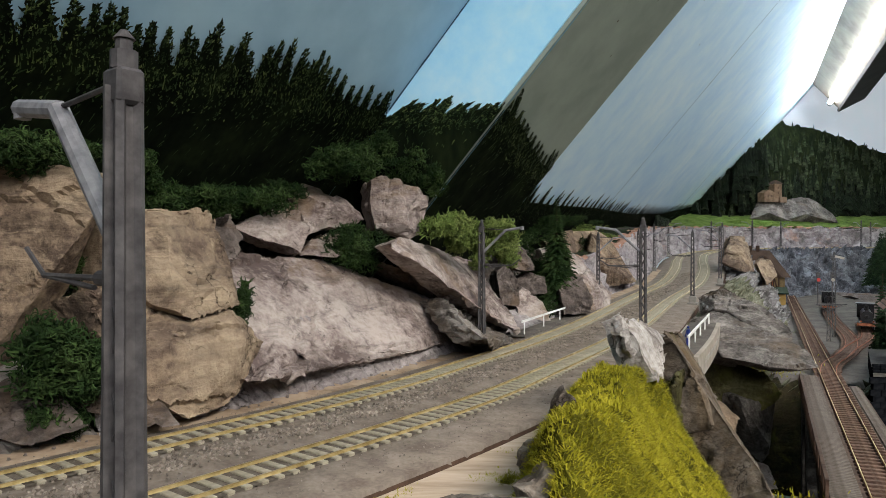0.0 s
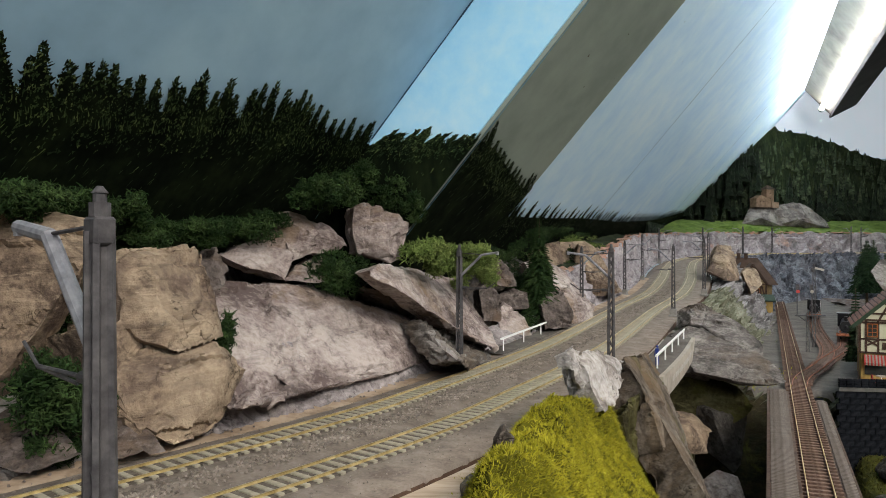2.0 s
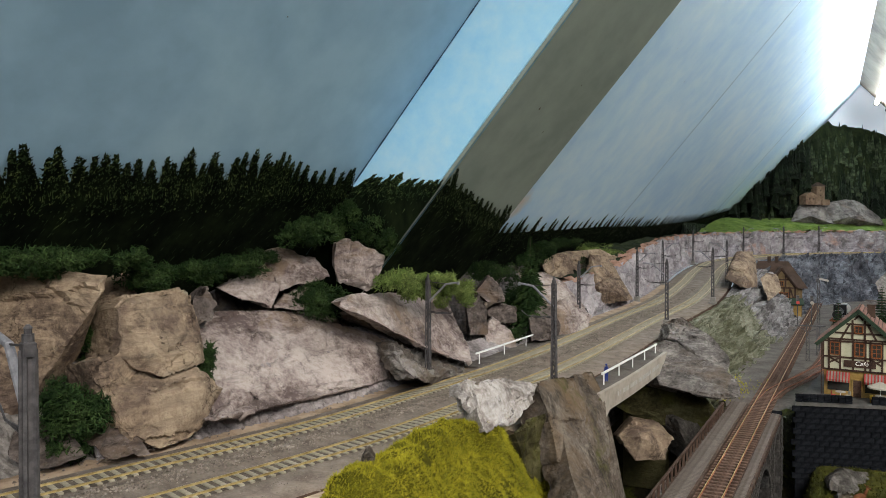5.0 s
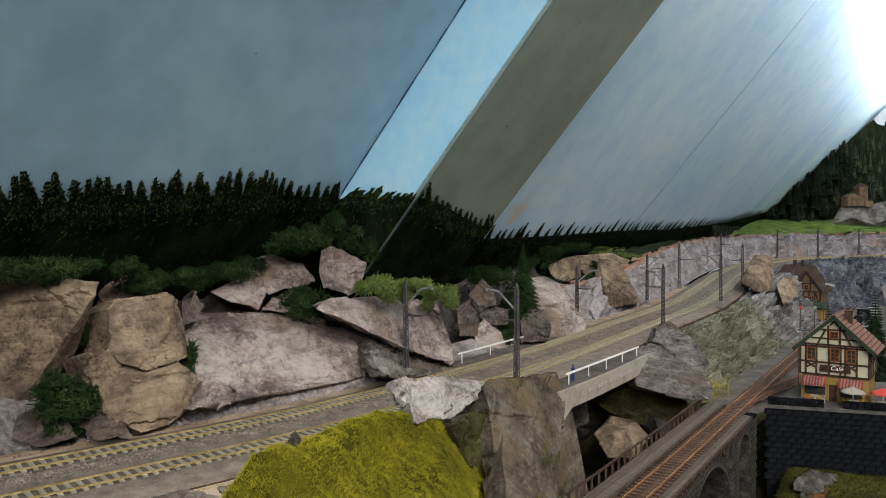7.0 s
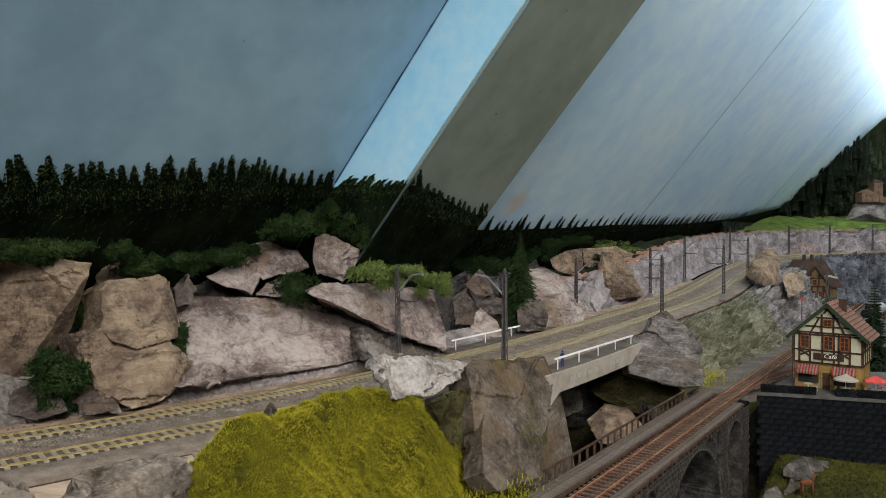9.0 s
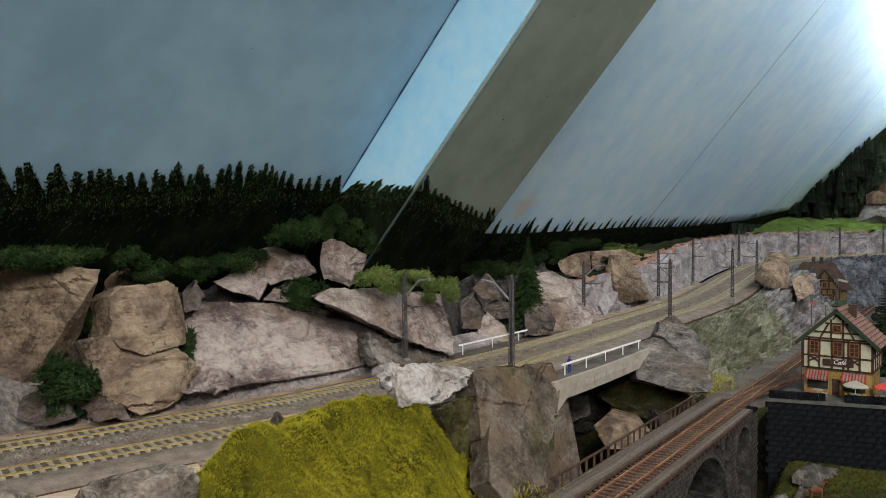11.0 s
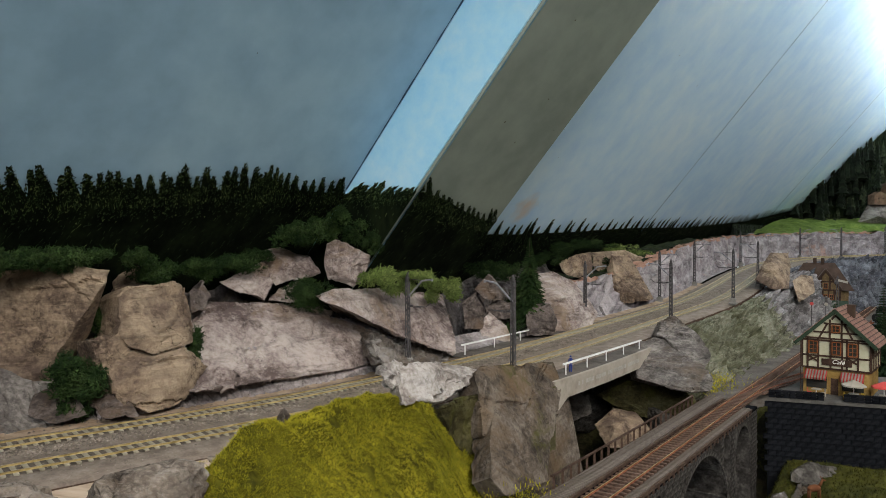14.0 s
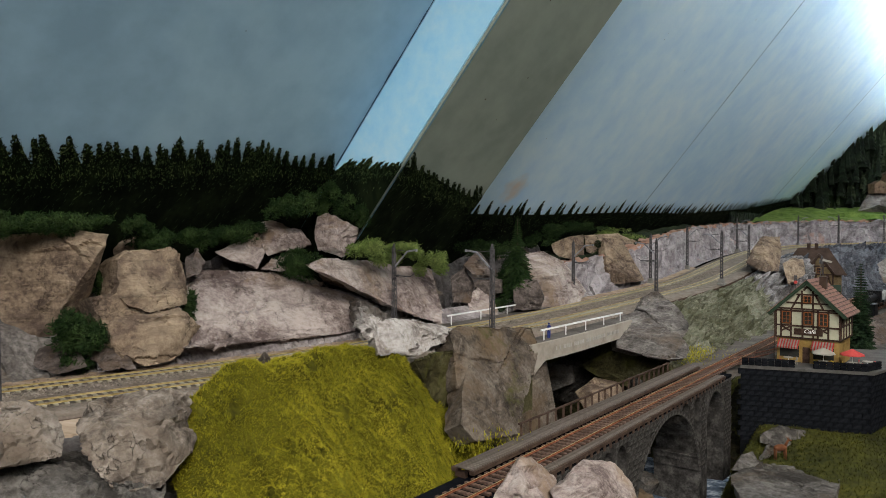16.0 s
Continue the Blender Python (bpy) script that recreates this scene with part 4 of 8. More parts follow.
# ---- boulders ----
def boulder(name, label, mat, place, lumps, cut=0.003, rough=0.0030, freq=44.0, layers=0.0, seed=0.0, chops=12, steps=13):
    """A cast rock: hulls of its lumps (corners in millimetres from its middle), cut fine, broken along random planes and weathered."""
    rnd = random.Random(int(seed * 10) + 3)
    o = Vector(place)
    whole = bmesh.new()
    for lump in lumps:
        bm = bmesh.new()
        vs = [bm.verts.new((x / 1000, y / 1000, z / 1000)) for x, y, z in lump]
        r = bmesh.ops.convex_hull(bm, input=vs)
        junk = [v for v in r["geom_interior"] + r["geom_unused"] if isinstance(v, bmesh.types.BMVert)]
        bmesh.ops.delete(bm, geom=list(set(junk)), context="VERTS")
        for _ in range(7):
            es = [e for e in bm.edges if e.calc_length() > cut * 1.5]
            if not es:
                break
            bmesh.ops.subdivide_edges(bm, edges=es, cuts=1)
            bmesh.ops.triangulate(bm, faces=[f for f in bm.faces if len(f.verts) > 3])
        bmesh.ops.recalc_face_normals(bm, faces=bm.faces)
        bm.normal_update()
        bm.verts.ensure_lookup_table()
        co = np.array([v.co for v in bm.verts])
        nor = np.array([v.normal for v in bm.verts])
        if np.mean(np.sum((co - co.mean(0)) * nor, axis=1)) < 0:
            nor = -nor
            bmesh.ops.reverse_faces(bm, faces=bm.faces)
        size = float(np.linalg.norm(co.max(0) - co.min(0)))
        # broken faces: what stands past a plane is pressed back on it
        for k in range(chops):
            d = nor[rnd.randrange(len(co))] + np.array([rnd.gauss(0, 0.3) for _ in range(3)])
            d /= np.linalg.norm(d)
            far = co @ d
            past = far - (far.max() - size * (rnd.uniform(0.003, 0.010) if k % 4 else rnd.uniform(0.008, 0.022)))
            hit = past > 0
            co[hit] -= np.outer(past[hit] * 0.94, d)
        # ledges: one side of a ragged fracture stands back, more so near its edge
        for k in range(steps):
            i = rnd.randrange(len(co))
            t = np.array([rnd.gauss(0, 0.55), rnd.gauss(0, 0.55), rnd.choice((-1, 1))])
            t -= nor[i] * (t @ nor[i])
            t /= np.linalg.norm(t) + 1e-9
            side = np.cross(nor[i], t)
            q = co - co[i]
            f = rnd.uniform(55, 110)
            ragged = np.array([noise.noise(Vector((f * v[0] + k, f * v[1], f * v[2]))) + 0.5 * noise.noise(Vector((3 * f * v[0], 3 * f * v[1] + k, 3 * f * v[2]))) for v in co]) * rnd.uniform(0.002, 0.006)
            u = q @ t + ragged
            run = rnd.uniform(0.12, 0.4) * size
            fade = np.clip(1.3 - np.abs(q @ side) / run, 0, 1) * np.exp(-np.clip(u, 0, None) / rnd.uniform(0.008, 0.04))
            facing = np.clip((nor @ nor[i]) * 1.6 - 0.3, 0, 1)
            co -= nor[i] * ((u > 0) * fade * facing * rnd.uniform(0.0013, 0.0052))[:, None]
        # small chips
        for k in range(chops * 4):
            i = rnd.randrange(len(co))
            d = nor[i] + np.array([rnd.gauss(0, 0.4) for _ in range(3)])
            d /= np.linalg.norm(d)
            close = np.linalg.norm((co - co[i]) * (1, 1, rnd.uniform(0.8, 2.2)), axis=1) < rnd.uniform(0.005, 0.016)
            far = co @ d
            past = np.minimum(far - (far[close].max() - rnd.uniform(0.0006, 0.0024)), 0.0020)
            hit = close & (past > 0)
            co[hit] -= np.outer(past[hit] * 0.9, d)
        for v, c in zip(bm.verts, co):
            v.co = c
        bm.normal_update()
        move = []
        for v in bm.verts:
            p = (v.co + o) * freq + Vector((seed, seed * 0.7, -seed))
            big = noise.fractal(p * 0.35, 0.9, 2.1, 3)
            fine = noise.fractal(p * 3.2, 0.75, 2.1, 4)
            plates = noise.voronoi(p * 0.5 + Vector((big, -big, big)) * 0.5)
            split = max(0.0, 1.0 - (plates[0][1] - plates[0][0]) * 7.0) * max(0.0, min(1.0, big * 2.2 + 0.25))
            h = 0.30 * big - 0.95 * split + 0.26 * fine
            if layers:
                q = (v.co.z + o.z) * 260 + 2.5 * big + 1.2 * noise.noise(p)
                h += layers * (abs(q % 2 - 1) ** 0.5 - 0.6)
            move.append(v.normal * (h * rough))
        for v, d in zip(bm.verts, move):
            v.co += d
        bm.normal_update()
        for e in bm.edges:
            e.smooth = e.calc_face_angle(0.0) < 0.5
        me = bpy.data.meshes.new(name)
        bm.to_mesh(me)
        bm.free()
        whole.from_mesh(me)
        bpy.data.meshes.remove(me)
    ob = link(name, whole, mat, smooth=True)
    ob.location = place
    return tagged(ob, label, "rock", "boulders of the layout", "")


boulder("boulder", "large tan cast boulder with a worn flat top", ROCK_TAN, (-0.280, 0.379, 0.074), [[(-33, -36, 55), (17, -28, 58), (71, -18, 62), (103, -15, 60), (105, -5, 56), (102, -26, 36), (85, 0, 16), (72, -38, -14), (68, -8, -24), (55, -40, -34), (49, -19, -56), (35, -36, -53), (-8, -45, -53), (-32, -44, -24), (-106, 12, 39), (-60, 19, 41), (-12, 29, 45), (17, 31, 43), (19, 41, 39), (16, 21, 22), (0, 45, 3), (-11, 11, -24), (-15, 38, -33), (-26, 9, -41), (-32, 28, -61), (-44, 12, -58), (-83, 5, -58), (-104, 5, -32)]], seed=1.0, cut=0.0026)
boulder("boulder", "small tan boulder wedged behind a larger one", ROCK_TAN, (-0.237, 0.482, 0.115), [[(-2, -30, -1), (2, -8, 21), (14, -6, 21), (26, -4, 4), (36, -23, -15), (12, -48, -22), (-31, 10, -3), (-27, 30, 18), (-15, 33, 18), (-4, 35, 2), (5, 18, -17), (-18, -6, -24)]], seed=2.0)
boulder("boulder", "big brown-grey boulder with an overhanging ledge", ROCK_TAN, (-0.167, 0.406, 0.060), [[(-8, -25, 47), (-1, -16, 58), (10, 2, 59), (22, 30, 60), (25, 39, 53), (32, 34, 27), (41, 26, 1), (47, 8, -3), (30, -30, -8), (19, -41, -1), (2, -39, 9), (-3, -29, 28), (11, -16, 54), (19, -20, 34), (23, -38, 10), (39, -4, 10), (-57, 6, 38), (-50, 15, 47), (-40, 31, 49), (-30, 56, 49), (-26, 65, 43), (-21, 60, 20), (-12, 53, -4), (-7, 36, -7), (-22, 2, -12), (-32, -7, -5), (-47, -6, 4), (-51, 3, 21), (-39, 15, 44), (-32, 11, 26), (-28, -5, 4), (-14, 26, 5)], [(4, -53, -11), (13, -36, 3), (30, -28, -7), (44, 7, -3), (57, 22, -25), (54, 15, -32), (49, -5, -52), (44, -18, -57), (32, -43, -58), (20, -55, -46), (10, -59, -31), (29, -50, -15), (53, -2, -20), (48, -22, -38), (-31, -27, -18), (-24, -12, -5), (-8, -5, -14), (4, 26, -11), (17, 40, -30), (14, 34, -37), (10, 16, -55), (4, 4, -60), (-6, -19, -60), (-17, -29, -50), (-26, -33, -36), (-9, -25, -22), (12, 19, -26), (8, 0, -42)], [(-10, -64, 11), (-2, -53, 11), (1, -36, 15), (10, -29, 5), (21, -44, -39), (21, -55, -50), (10, -59, -43), (5, -63, -16), (-7, -62, 0), (-43, -43, 4), (-35, -33, 4), (-32, -17, 7), (-24, -11, -1), (-15, -25, -41), (-15, -35, -51), (-24, -39, -45), (-29, -42, -21), (-40, -41, -6)]], seed=3.0, cut=0.0024)
boulder("boulder", "small dark pointed rock behind the big boulder", ROCK_DARK, (-0.159, 0.493, 0.097), [[(1, -25, 8), (11, -13, 21), (21, -11, 2), (22, -21, -11), (11, -34, -14), (-25, 17, 5), (-15, 29, 17), (-5, 31, -2), (-4, 21, -14), (-16, 10, -17)]], seed=4.0)
boulder("boulder", "flat pale grey slab tilted on the embankment", ROCK_GREY, (-0.144, 0.585, 0.109), [[(-24, -37, 1), (3, -12, 13), (17, 1, 27), (36, -16, 0), (30, -27, -21), (5, -42, -13), (-45, 7, -2), (-19, 32, 10), (-6, 44, 24), (11, 29, -2), (6, 18, -23), (-18, 4, -15)]], seed=5.0)
boulder("boulder", "fractured grey boulder with sharp ridges", ROCK_GREY, (-0.116, 0.627, 0.126), [[(-26, -23, 22), (-8, -9, 27), (32, -1, 13), (49, -8, -9), (23, -24, -17), (1, -39, -23), (-10, -36, -11), (24, -34, 2), (-45, 22, 20), (-28, 35, 24), (10, 43, 11), (27, 37, -10), (1, 22, -18), (-20, 8, -23), (-31, 11, -12)]], seed=6.0)
boulder("boulder", "small grey wedge below the fractured boulder", ROCK_GREY, (-0.106, 0.611, 0.095), [[(-12, -34, -8), (-3, -21, 8), (15, -8, 15), (27, -16, 5), (22, -37, -11), (-31, 12, -11), (-23, 24, 5), (-6, 37, 11), (6, 30, 1), (1, 10, -14)]], seed=7.0)
boulder("boulder", "smooth-faced grey block standing on the ridge", ROCK_GREY, (-0.046, 0.650, 0.129), [[(-19, -20, 26), (-11, -9, 31), (34, -5, 14), (35, -10, -3), (27, -22, -24), (16, -25, -28), (-14, -30, -19), (-19, -31, 0), (23, -27, 23), (18, -39, -15), (-35, 26, 24), (-27, 37, 28), (16, 41, 12), (17, 37, -4), (9, 25, -24), (-2, 23, -28), (-30, 17, -19), (-35, 17, -1)]], seed=8.0, cut=0.0026)
boulder("boulder", "long smooth lilac-grey rock slab beside the track", ROCK_GREY, (-0.095, 0.532, 0.047), [[(-63, -57, 35), (-61, -24, 44), (-36, 24, 42), (-8, 53, 37), (19, 63, 24), (49, 86, 11), (80, 122, -1), (105, 109, -28), (103, 94, -40), (57, 27, -38), (28, -27, -37), (5, -80, -35), (-10, -132, -34), (-39, -73, 10), (-9, -29, 10), (32, 24, -2), (72, 61, -20), (-105, -20, 24), (-104, 10, 33), (-82, 53, 31), (-57, 79, 26), (-32, 88, 14), (-5, 109, 3), (23, 141, -8), (45, 129, -32), (44, 116, -44), (3, 55, -42), (-24, 7, -40), (-45, -41, -39), (-58, -87, -38), (-84, -34, 1), (-57, 5, 2), (-20, 53, -9), (16, 87, -25)], [(1, -82, -20), (4, -72, -16), (11, -37, -8), (33, -9, -17), (61, 18, -31), (78, 42, -37), (54, 10, -37), (32, -35, -36), (14, -76, -35), (-21, -61, -24), (-19, -53, -21), (-13, -21, -14), (7, 4, -22), (32, 28, -34), (48, 51, -40), (26, 21, -40), (6, -19, -38), (-9, -56, -38)], [(-7, -142, -30), (-9, -123, -20), (-1, -92, -19), (11, -92, -31), (6, -115, -33), (-28, -126, -33), (-30, -109, -24), (-22, -82, -23), (-11, -82, -34), (-16, -102, -36)]], seed=9.0, cut=0.0026)
boulder("boulder", "long undercut grey slab with a broken dark edge", ROCK_GREY, (0.013, 0.694, 0.055), [[(-45, -153, 45), (-48, -115, 48), (-45, -68, 48), (-27, -16, 37), (-2, 30, 19), (9, 110, 24), (24, 151, 22), (53, 89, -20), (73, 34, -49), (61, 5, -40), (23, -55, -13), (-12, -89, 18), (-36, -142, 37), (-2, -25, 15), (30, 43, -3), (-71, -121, 37), (-73, -87, 40), (-71, -45, 40), (-55, 2, 30), (-32, 44, 14), (-22, 115, 18), (-9, 153, 16), (17, 96, -21), (35, 48, -47), (24, 21, -39), (-9, -33, -15), (-41, -64, 13), (-62, -112, 30), (-32, -6, 10), (-4, 56, -6)]], seed=10.0, cut=0.0026)
boulder("boulder", "layered brown-grey rock under the long slab", ROCK_SLATE, (0.026, 0.651, 0.023), [[(-25, -39, 27), (-7, 7, 15), (27, 69, -7), (45, 89, -20), (47, 62, -27), (26, -29, -18), (10, -94, -6), (-7, -85, 7), (-47, -20, 21), (-30, 21, 10), (0, 77, -10), (16, 95, -22), (18, 71, -28), (0, -11, -21), (-15, -70, -9), (-30, -62, 2)]], seed=51.0, cut=0.0022, layers=1.1, steps=14)
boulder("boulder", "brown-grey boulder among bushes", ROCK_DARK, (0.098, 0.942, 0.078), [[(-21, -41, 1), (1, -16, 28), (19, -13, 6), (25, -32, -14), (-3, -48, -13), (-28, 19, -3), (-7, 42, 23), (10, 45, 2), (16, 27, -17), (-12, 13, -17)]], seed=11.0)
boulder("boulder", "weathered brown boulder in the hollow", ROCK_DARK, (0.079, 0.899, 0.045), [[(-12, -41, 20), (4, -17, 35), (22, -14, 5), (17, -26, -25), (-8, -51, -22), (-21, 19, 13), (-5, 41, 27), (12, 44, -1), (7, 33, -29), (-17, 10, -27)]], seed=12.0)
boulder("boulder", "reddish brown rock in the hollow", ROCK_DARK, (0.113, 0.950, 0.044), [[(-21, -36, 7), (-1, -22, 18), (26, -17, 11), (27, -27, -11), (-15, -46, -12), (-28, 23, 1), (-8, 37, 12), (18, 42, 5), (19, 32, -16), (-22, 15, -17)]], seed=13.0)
boulder("boulder", "grey brown rock at the hollow's edge", ROCK_GREY, (0.109, 0.914, 0.015), [[(-18, -42, 14), (-6, -19, 29), (22, -13, 9), (35, -21, -16), (-12, -51, -17), (-25, 19, 6), (-13, 40, 21), (14, 44, 1), (25, 37, -23), (-19, 10, -23)]], seed=14.0)
boulder("boulder", "pale sloping slab behind the white railing", ROCK_GREY, (0.211, 1.132, 0.037), [[(-56, -12, 57), (-19, 16, 62), (23, 24, 41), (65, -9, -12), (50, -53, -38), (7, -113, -46), (-17, -128, -40), (-40, -70, 12), (6, -102, 1), (-58, 85, 47), (-22, 110, 52), (20, 117, 32), (60, 87, -20), (45, 47, -46), (3, -7, -55), (-20, -20, -49), (-42, 32, 3)]], seed=15.0, cut=0.0026)
boulder("boulder", "brown angular rock beside the track", ROCK_DARK, (0.179, 0.976, 0.028), [[(-24, -40, 11), (-10, -16, 31), (16, -11, 25), (29, -19, -3), (24, -31, -23), (-20, -60, -23), (-27, 21, 4), (-13, 42, 23), (11, 46, 18), (24, 39, -10), (19, 29, -28), (-23, 2, -29)]], seed=16.0)
boulder("boulder", "grey boulder under overhanging bushes", ROCK_TAN, (0.230, 1.393, 0.098), [[(-38, -61, 11), (-5, -24, 29), (34, 4, 35), (36, -27, -29), (5, -53, -33), (-30, -80, -7), (-38, 21, 8), (-6, 55, 25), (31, 80, 30), (33, 52, -30), (3, 28, -34), (-30, 4, -10)]], seed=17.0)
boulder("boulder", "grey-brown boulder with a pale hollow at its foot", ROCK_TAN, (0.339, 1.454, 0.066), [[(-43, -41, 26), (-32, -18, 61), (12, 11, 50), (49, -3, -13), (61, -31, -43), (-11, -76, -49), (-41, -72, -16), (-24, -99, -8), (-36, 40, 21), (-26, 61, 54), (15, 87, 44), (50, 74, -17), (62, 48, -45), (-6, 8, -51), (-35, 12, -20)]], seed=18.0, cut=0.0026)
boulder("boulder", "grey-brown slab leaning on the cliff", ROCK_TAN, (0.329, 1.545, 0.100), [[(-67, -77, 29), (13, 0, 34), (62, 30, 14), (74, 11, -40), (-29, -90, -23), (-61, -117, -9), (-60, 7, 25), (16, 76, 30), (62, 103, 11), (73, 86, -40), (-24, -5, -24), (-55, -29, -11)]], seed=19.0)
boulder("boulder", "pointed grey boulder crowning the bridge abutment", ROCK_SLATE, (0.391, 0.914, 0.008), [[(-33, 3, 6), (-17, 48, 29), (1, 54, 33), (24, 3, 12), (39, -42, -6), (37, -66, -16), (25, -89, -24), (3, -71, -17), (-19, -27, -1), (5, -28, 1), (-38, 44, -6), (-24, 84, 15), (-8, 90, 19), (13, 43, 0), (27, 3, -16), (25, -19, -26), (14, -40, -32), (-6, -23, -26), (-25, 17, -12), (-4, 16, -10)]], seed=20.0, cut=0.0026)
boulder("boulder", "broad grey layered rock beside the bridge", ROCK_SLATE, (0.371, 0.860, -0.019), [[(-46, 32, 21), (-30, 40, 27), (-10, 56, 35), (26, -11, 12), (46, -37, 2), (55, -61, -8), (44, -95, -21), (25, -104, -21), (-12, -83, -19), (-48, -58, -14), (-9, -28, 3), (-53, 82, 4), (-39, 90, 9), (-21, 104, 17), (12, 44, -4), (30, 20, -13), (38, -1, -22), (28, -32, -34), (11, -40, -34), (-22, -21, -32), (-55, 2, -28), (-20, 28, -12)]], seed=21.0, cut=0.0026, layers=0.2)
boulder("boulder", "mossy rock wall below the bridge, darkened for shade", ROCK_MOSS_SHADE, (0.347, 0.906, -0.082), [[(-79, -31, 8), (-45, -14, 36), (-15, -59, 46), (59, -55, 19), (68, -63, -4), (30, -71, -26), (-46, -45, -8), (-70, 65, -12), (-37, 81, 15), (-7, 41, 24), (67, 43, -2), (76, 34, -25), (38, 27, -48), (-38, 52, -29)]], seed=22.0)
boulder("boulder", "rounded grey-brown boulder on top of the bank", ROCK_TAN, (0.718, 1.700, 0.079), [[(-65, -74, -21), (-44, -49, 13), (-13, -2, 46), (45, 50, 47), (39, 8, 5), (11, -80, -40), (-38, -110, -39), (-23, -96, 1), (-40, 17, -23), (-20, 40, 9), (8, 82, 40), (62, 129, 41), (57, 90, 1), (32, 11, -42), (-15, -15, -40)]], seed=23.0)
boulder("boulder", "small grey rock on the bank behind the station", ROCK_TAN, (0.785, 1.698, 0.044), [[(-41, -54, 14), (-6, 4, 26), (22, 9, 23), (13, -44, -14), (-42, -106, -37), (-17, 25, 9), (15, 77, 20), (41, 81, 17), (34, 33, -17), (-18, -23, -39)]], seed=24.0)
boulder("boulder", "whitish chalky rock above the grass mound", ROCK_PALE, (0.118, 0.418, 0.035), [[(-17, -44, 17), (-14, -29, 20), (4, 11, 13), (17, 35, 6), (37, 67, -4), (35, 51, -16), (24, 23, -17), (11, -13, -18), (-1, -38, -8), (-8, -63, -12), (-14, -58, 1), (-6, -26, 11), (16, 14, -2), (-28, -35, 7), (-25, -22, 10), (-9, 13, 4), (3, 35, -3), (21, 64, -12), (19, 50, -22), (9, 25, -23), (-3, -8, -24), (-13, -30, -15), (-20, -53, -18), (-25, -48, -7), (-18, -19, 3), (2, 17, -9)], [(-28, -67, 18), (-27, -57, 24), (-21, -40, 23), (-15, -33, 19), (-12, -48, 4), (-16, -61, 2), (-22, -65, 9), (-36, -63, 12), (-36, -54, 18), (-30, -38, 17), (-25, -32, 13), (-23, -46, -1), (-26, -57, -3), (-32, -61, 4)]], seed=25.0, cut=0.0020)
boulder("boulder", "tall mossy brown cliff rock by the bridge", ROCK_MOSSY, (0.178, 0.507, -0.026), [[(-29, -52, 59), (-25, -27, 61), (1, 36, 49), (23, 88, 47), (42, 130, 42), (49, 125, 27), (48, 86, 4), (45, 42, -16), (44, 27, -23), (28, -11, -11), (8, -1, 28), (-7, -52, 26), (-17, -45, 43), (-7, -86, 12), (-49, -37, 42), (-45, -15, 44), (-21, 42, 33), (-2, 89, 31), (16, 127, 26), (22, 122, 13), (21, 87, -8), (18, 48, -26), (17, 34, -32), (2, 0, -22), (-16, 9, 14), (-29, -37, 12), (-38, -31, 27), (-29, -68, 0)], [(-8, -47, 28), (21, 8, 7), (42, 29, -22), (39, 9, -29), (42, -25, -50), (16, -120, -32), (2, -129, -12), (-5, -97, 6), (-29, -39, 10), (-3, 10, -9), (16, 30, -35), (13, 11, -41), (15, -19, -61), (-8, -105, -45), (-20, -113, -26), (-26, -84, -10)]], seed=26.0, cut=0.0024, layers=0.12)
boulder("boulder", "whitish weathered rock with a rough face at the layout edge", ROCK_FRONT, (0.017, 0.159, 0.010), [[(-21, -38, 11), (-21, -28, 18), (-15, -21, 21), (-1, -8, 20), (11, 5, 23), (22, 18, 18), (27, 24, 9), (30, 19, -1), (38, -5, -14), (38, -36, -24), (27, -64, -21), (1, -59, 1), (15, -49, 11), (29, -22, 11), (30, -1, 8), (-48, 2, -1), (-48, 11, 5), (-42, 17, 8), (-28, 30, 8), (-17, 42, 11), (-6, 54, 5), (-1, 59, -3), (2, 55, -12), (9, 34, -25), (7, 6, -36), (-5, -20, -33), (-29, -16, -12)]], seed=27.0, cut=0.0020, rough=0.0044, freq=60.0, steps=20)
boulder("boulder", "whitish split rock with a rough face at the layout edge", ROCK_FRONT, (-0.021, 0.090, 0.022), [[(-20, -49, 25), (-3, -15, 21), (10, 4, 19), (16, 20, 8), (27, 17, -7), (34, 3, -13), (32, -28, -9), (21, -81, 1), (22, -14, 4), (23, 3, 5), (-53, -14, 13), (-36, 19, 9), (-23, 36, 7), (-17, 51, -3), (-7, 49, -18), (-1, 36, -24), (-5, 8, -21), (-18, -42, -12)]], seed=28.0, cut=0.0020, rough=0.0044, freq=60.0, steps=20)
boulder("boulder", "grey weathered rock between two larger ones", ROCK_MEADOW, (0.013, 0.105, -0.008), [[(-20, -52, 23), (-11, -19, 22), (-2, 3, 19), (29, 15, 7), (42, 23, -4), (58, -10, -19), (2, -73, 3), (20, -23, 10), (-51, -14, 7), (-41, 16, 7), (-31, 37, 4), (-1, 49, -7), (11, 56, -18), (24, 27, -33), (-31, -33, -13)]], seed=42.0, cut=0.0020, rough=0.0044, freq=60.0, steps=20)
boulder("boulder", "pale tan pointed rock before the viaduct", ROCK_GREY, (0.247, 0.284, -0.051), [[(-20, -51, -2), (-14, -29, 10), (-5, -6, 21), (4, 1, 19), (24, 0, 1), (24, -31, -8), (0, -41, 14), (-25, -2, -19), (-19, 19, -6), (-10, 40, 4), (-1, 46, 3), (19, 45, -15), (19, 17, -24)]], seed=29.0)
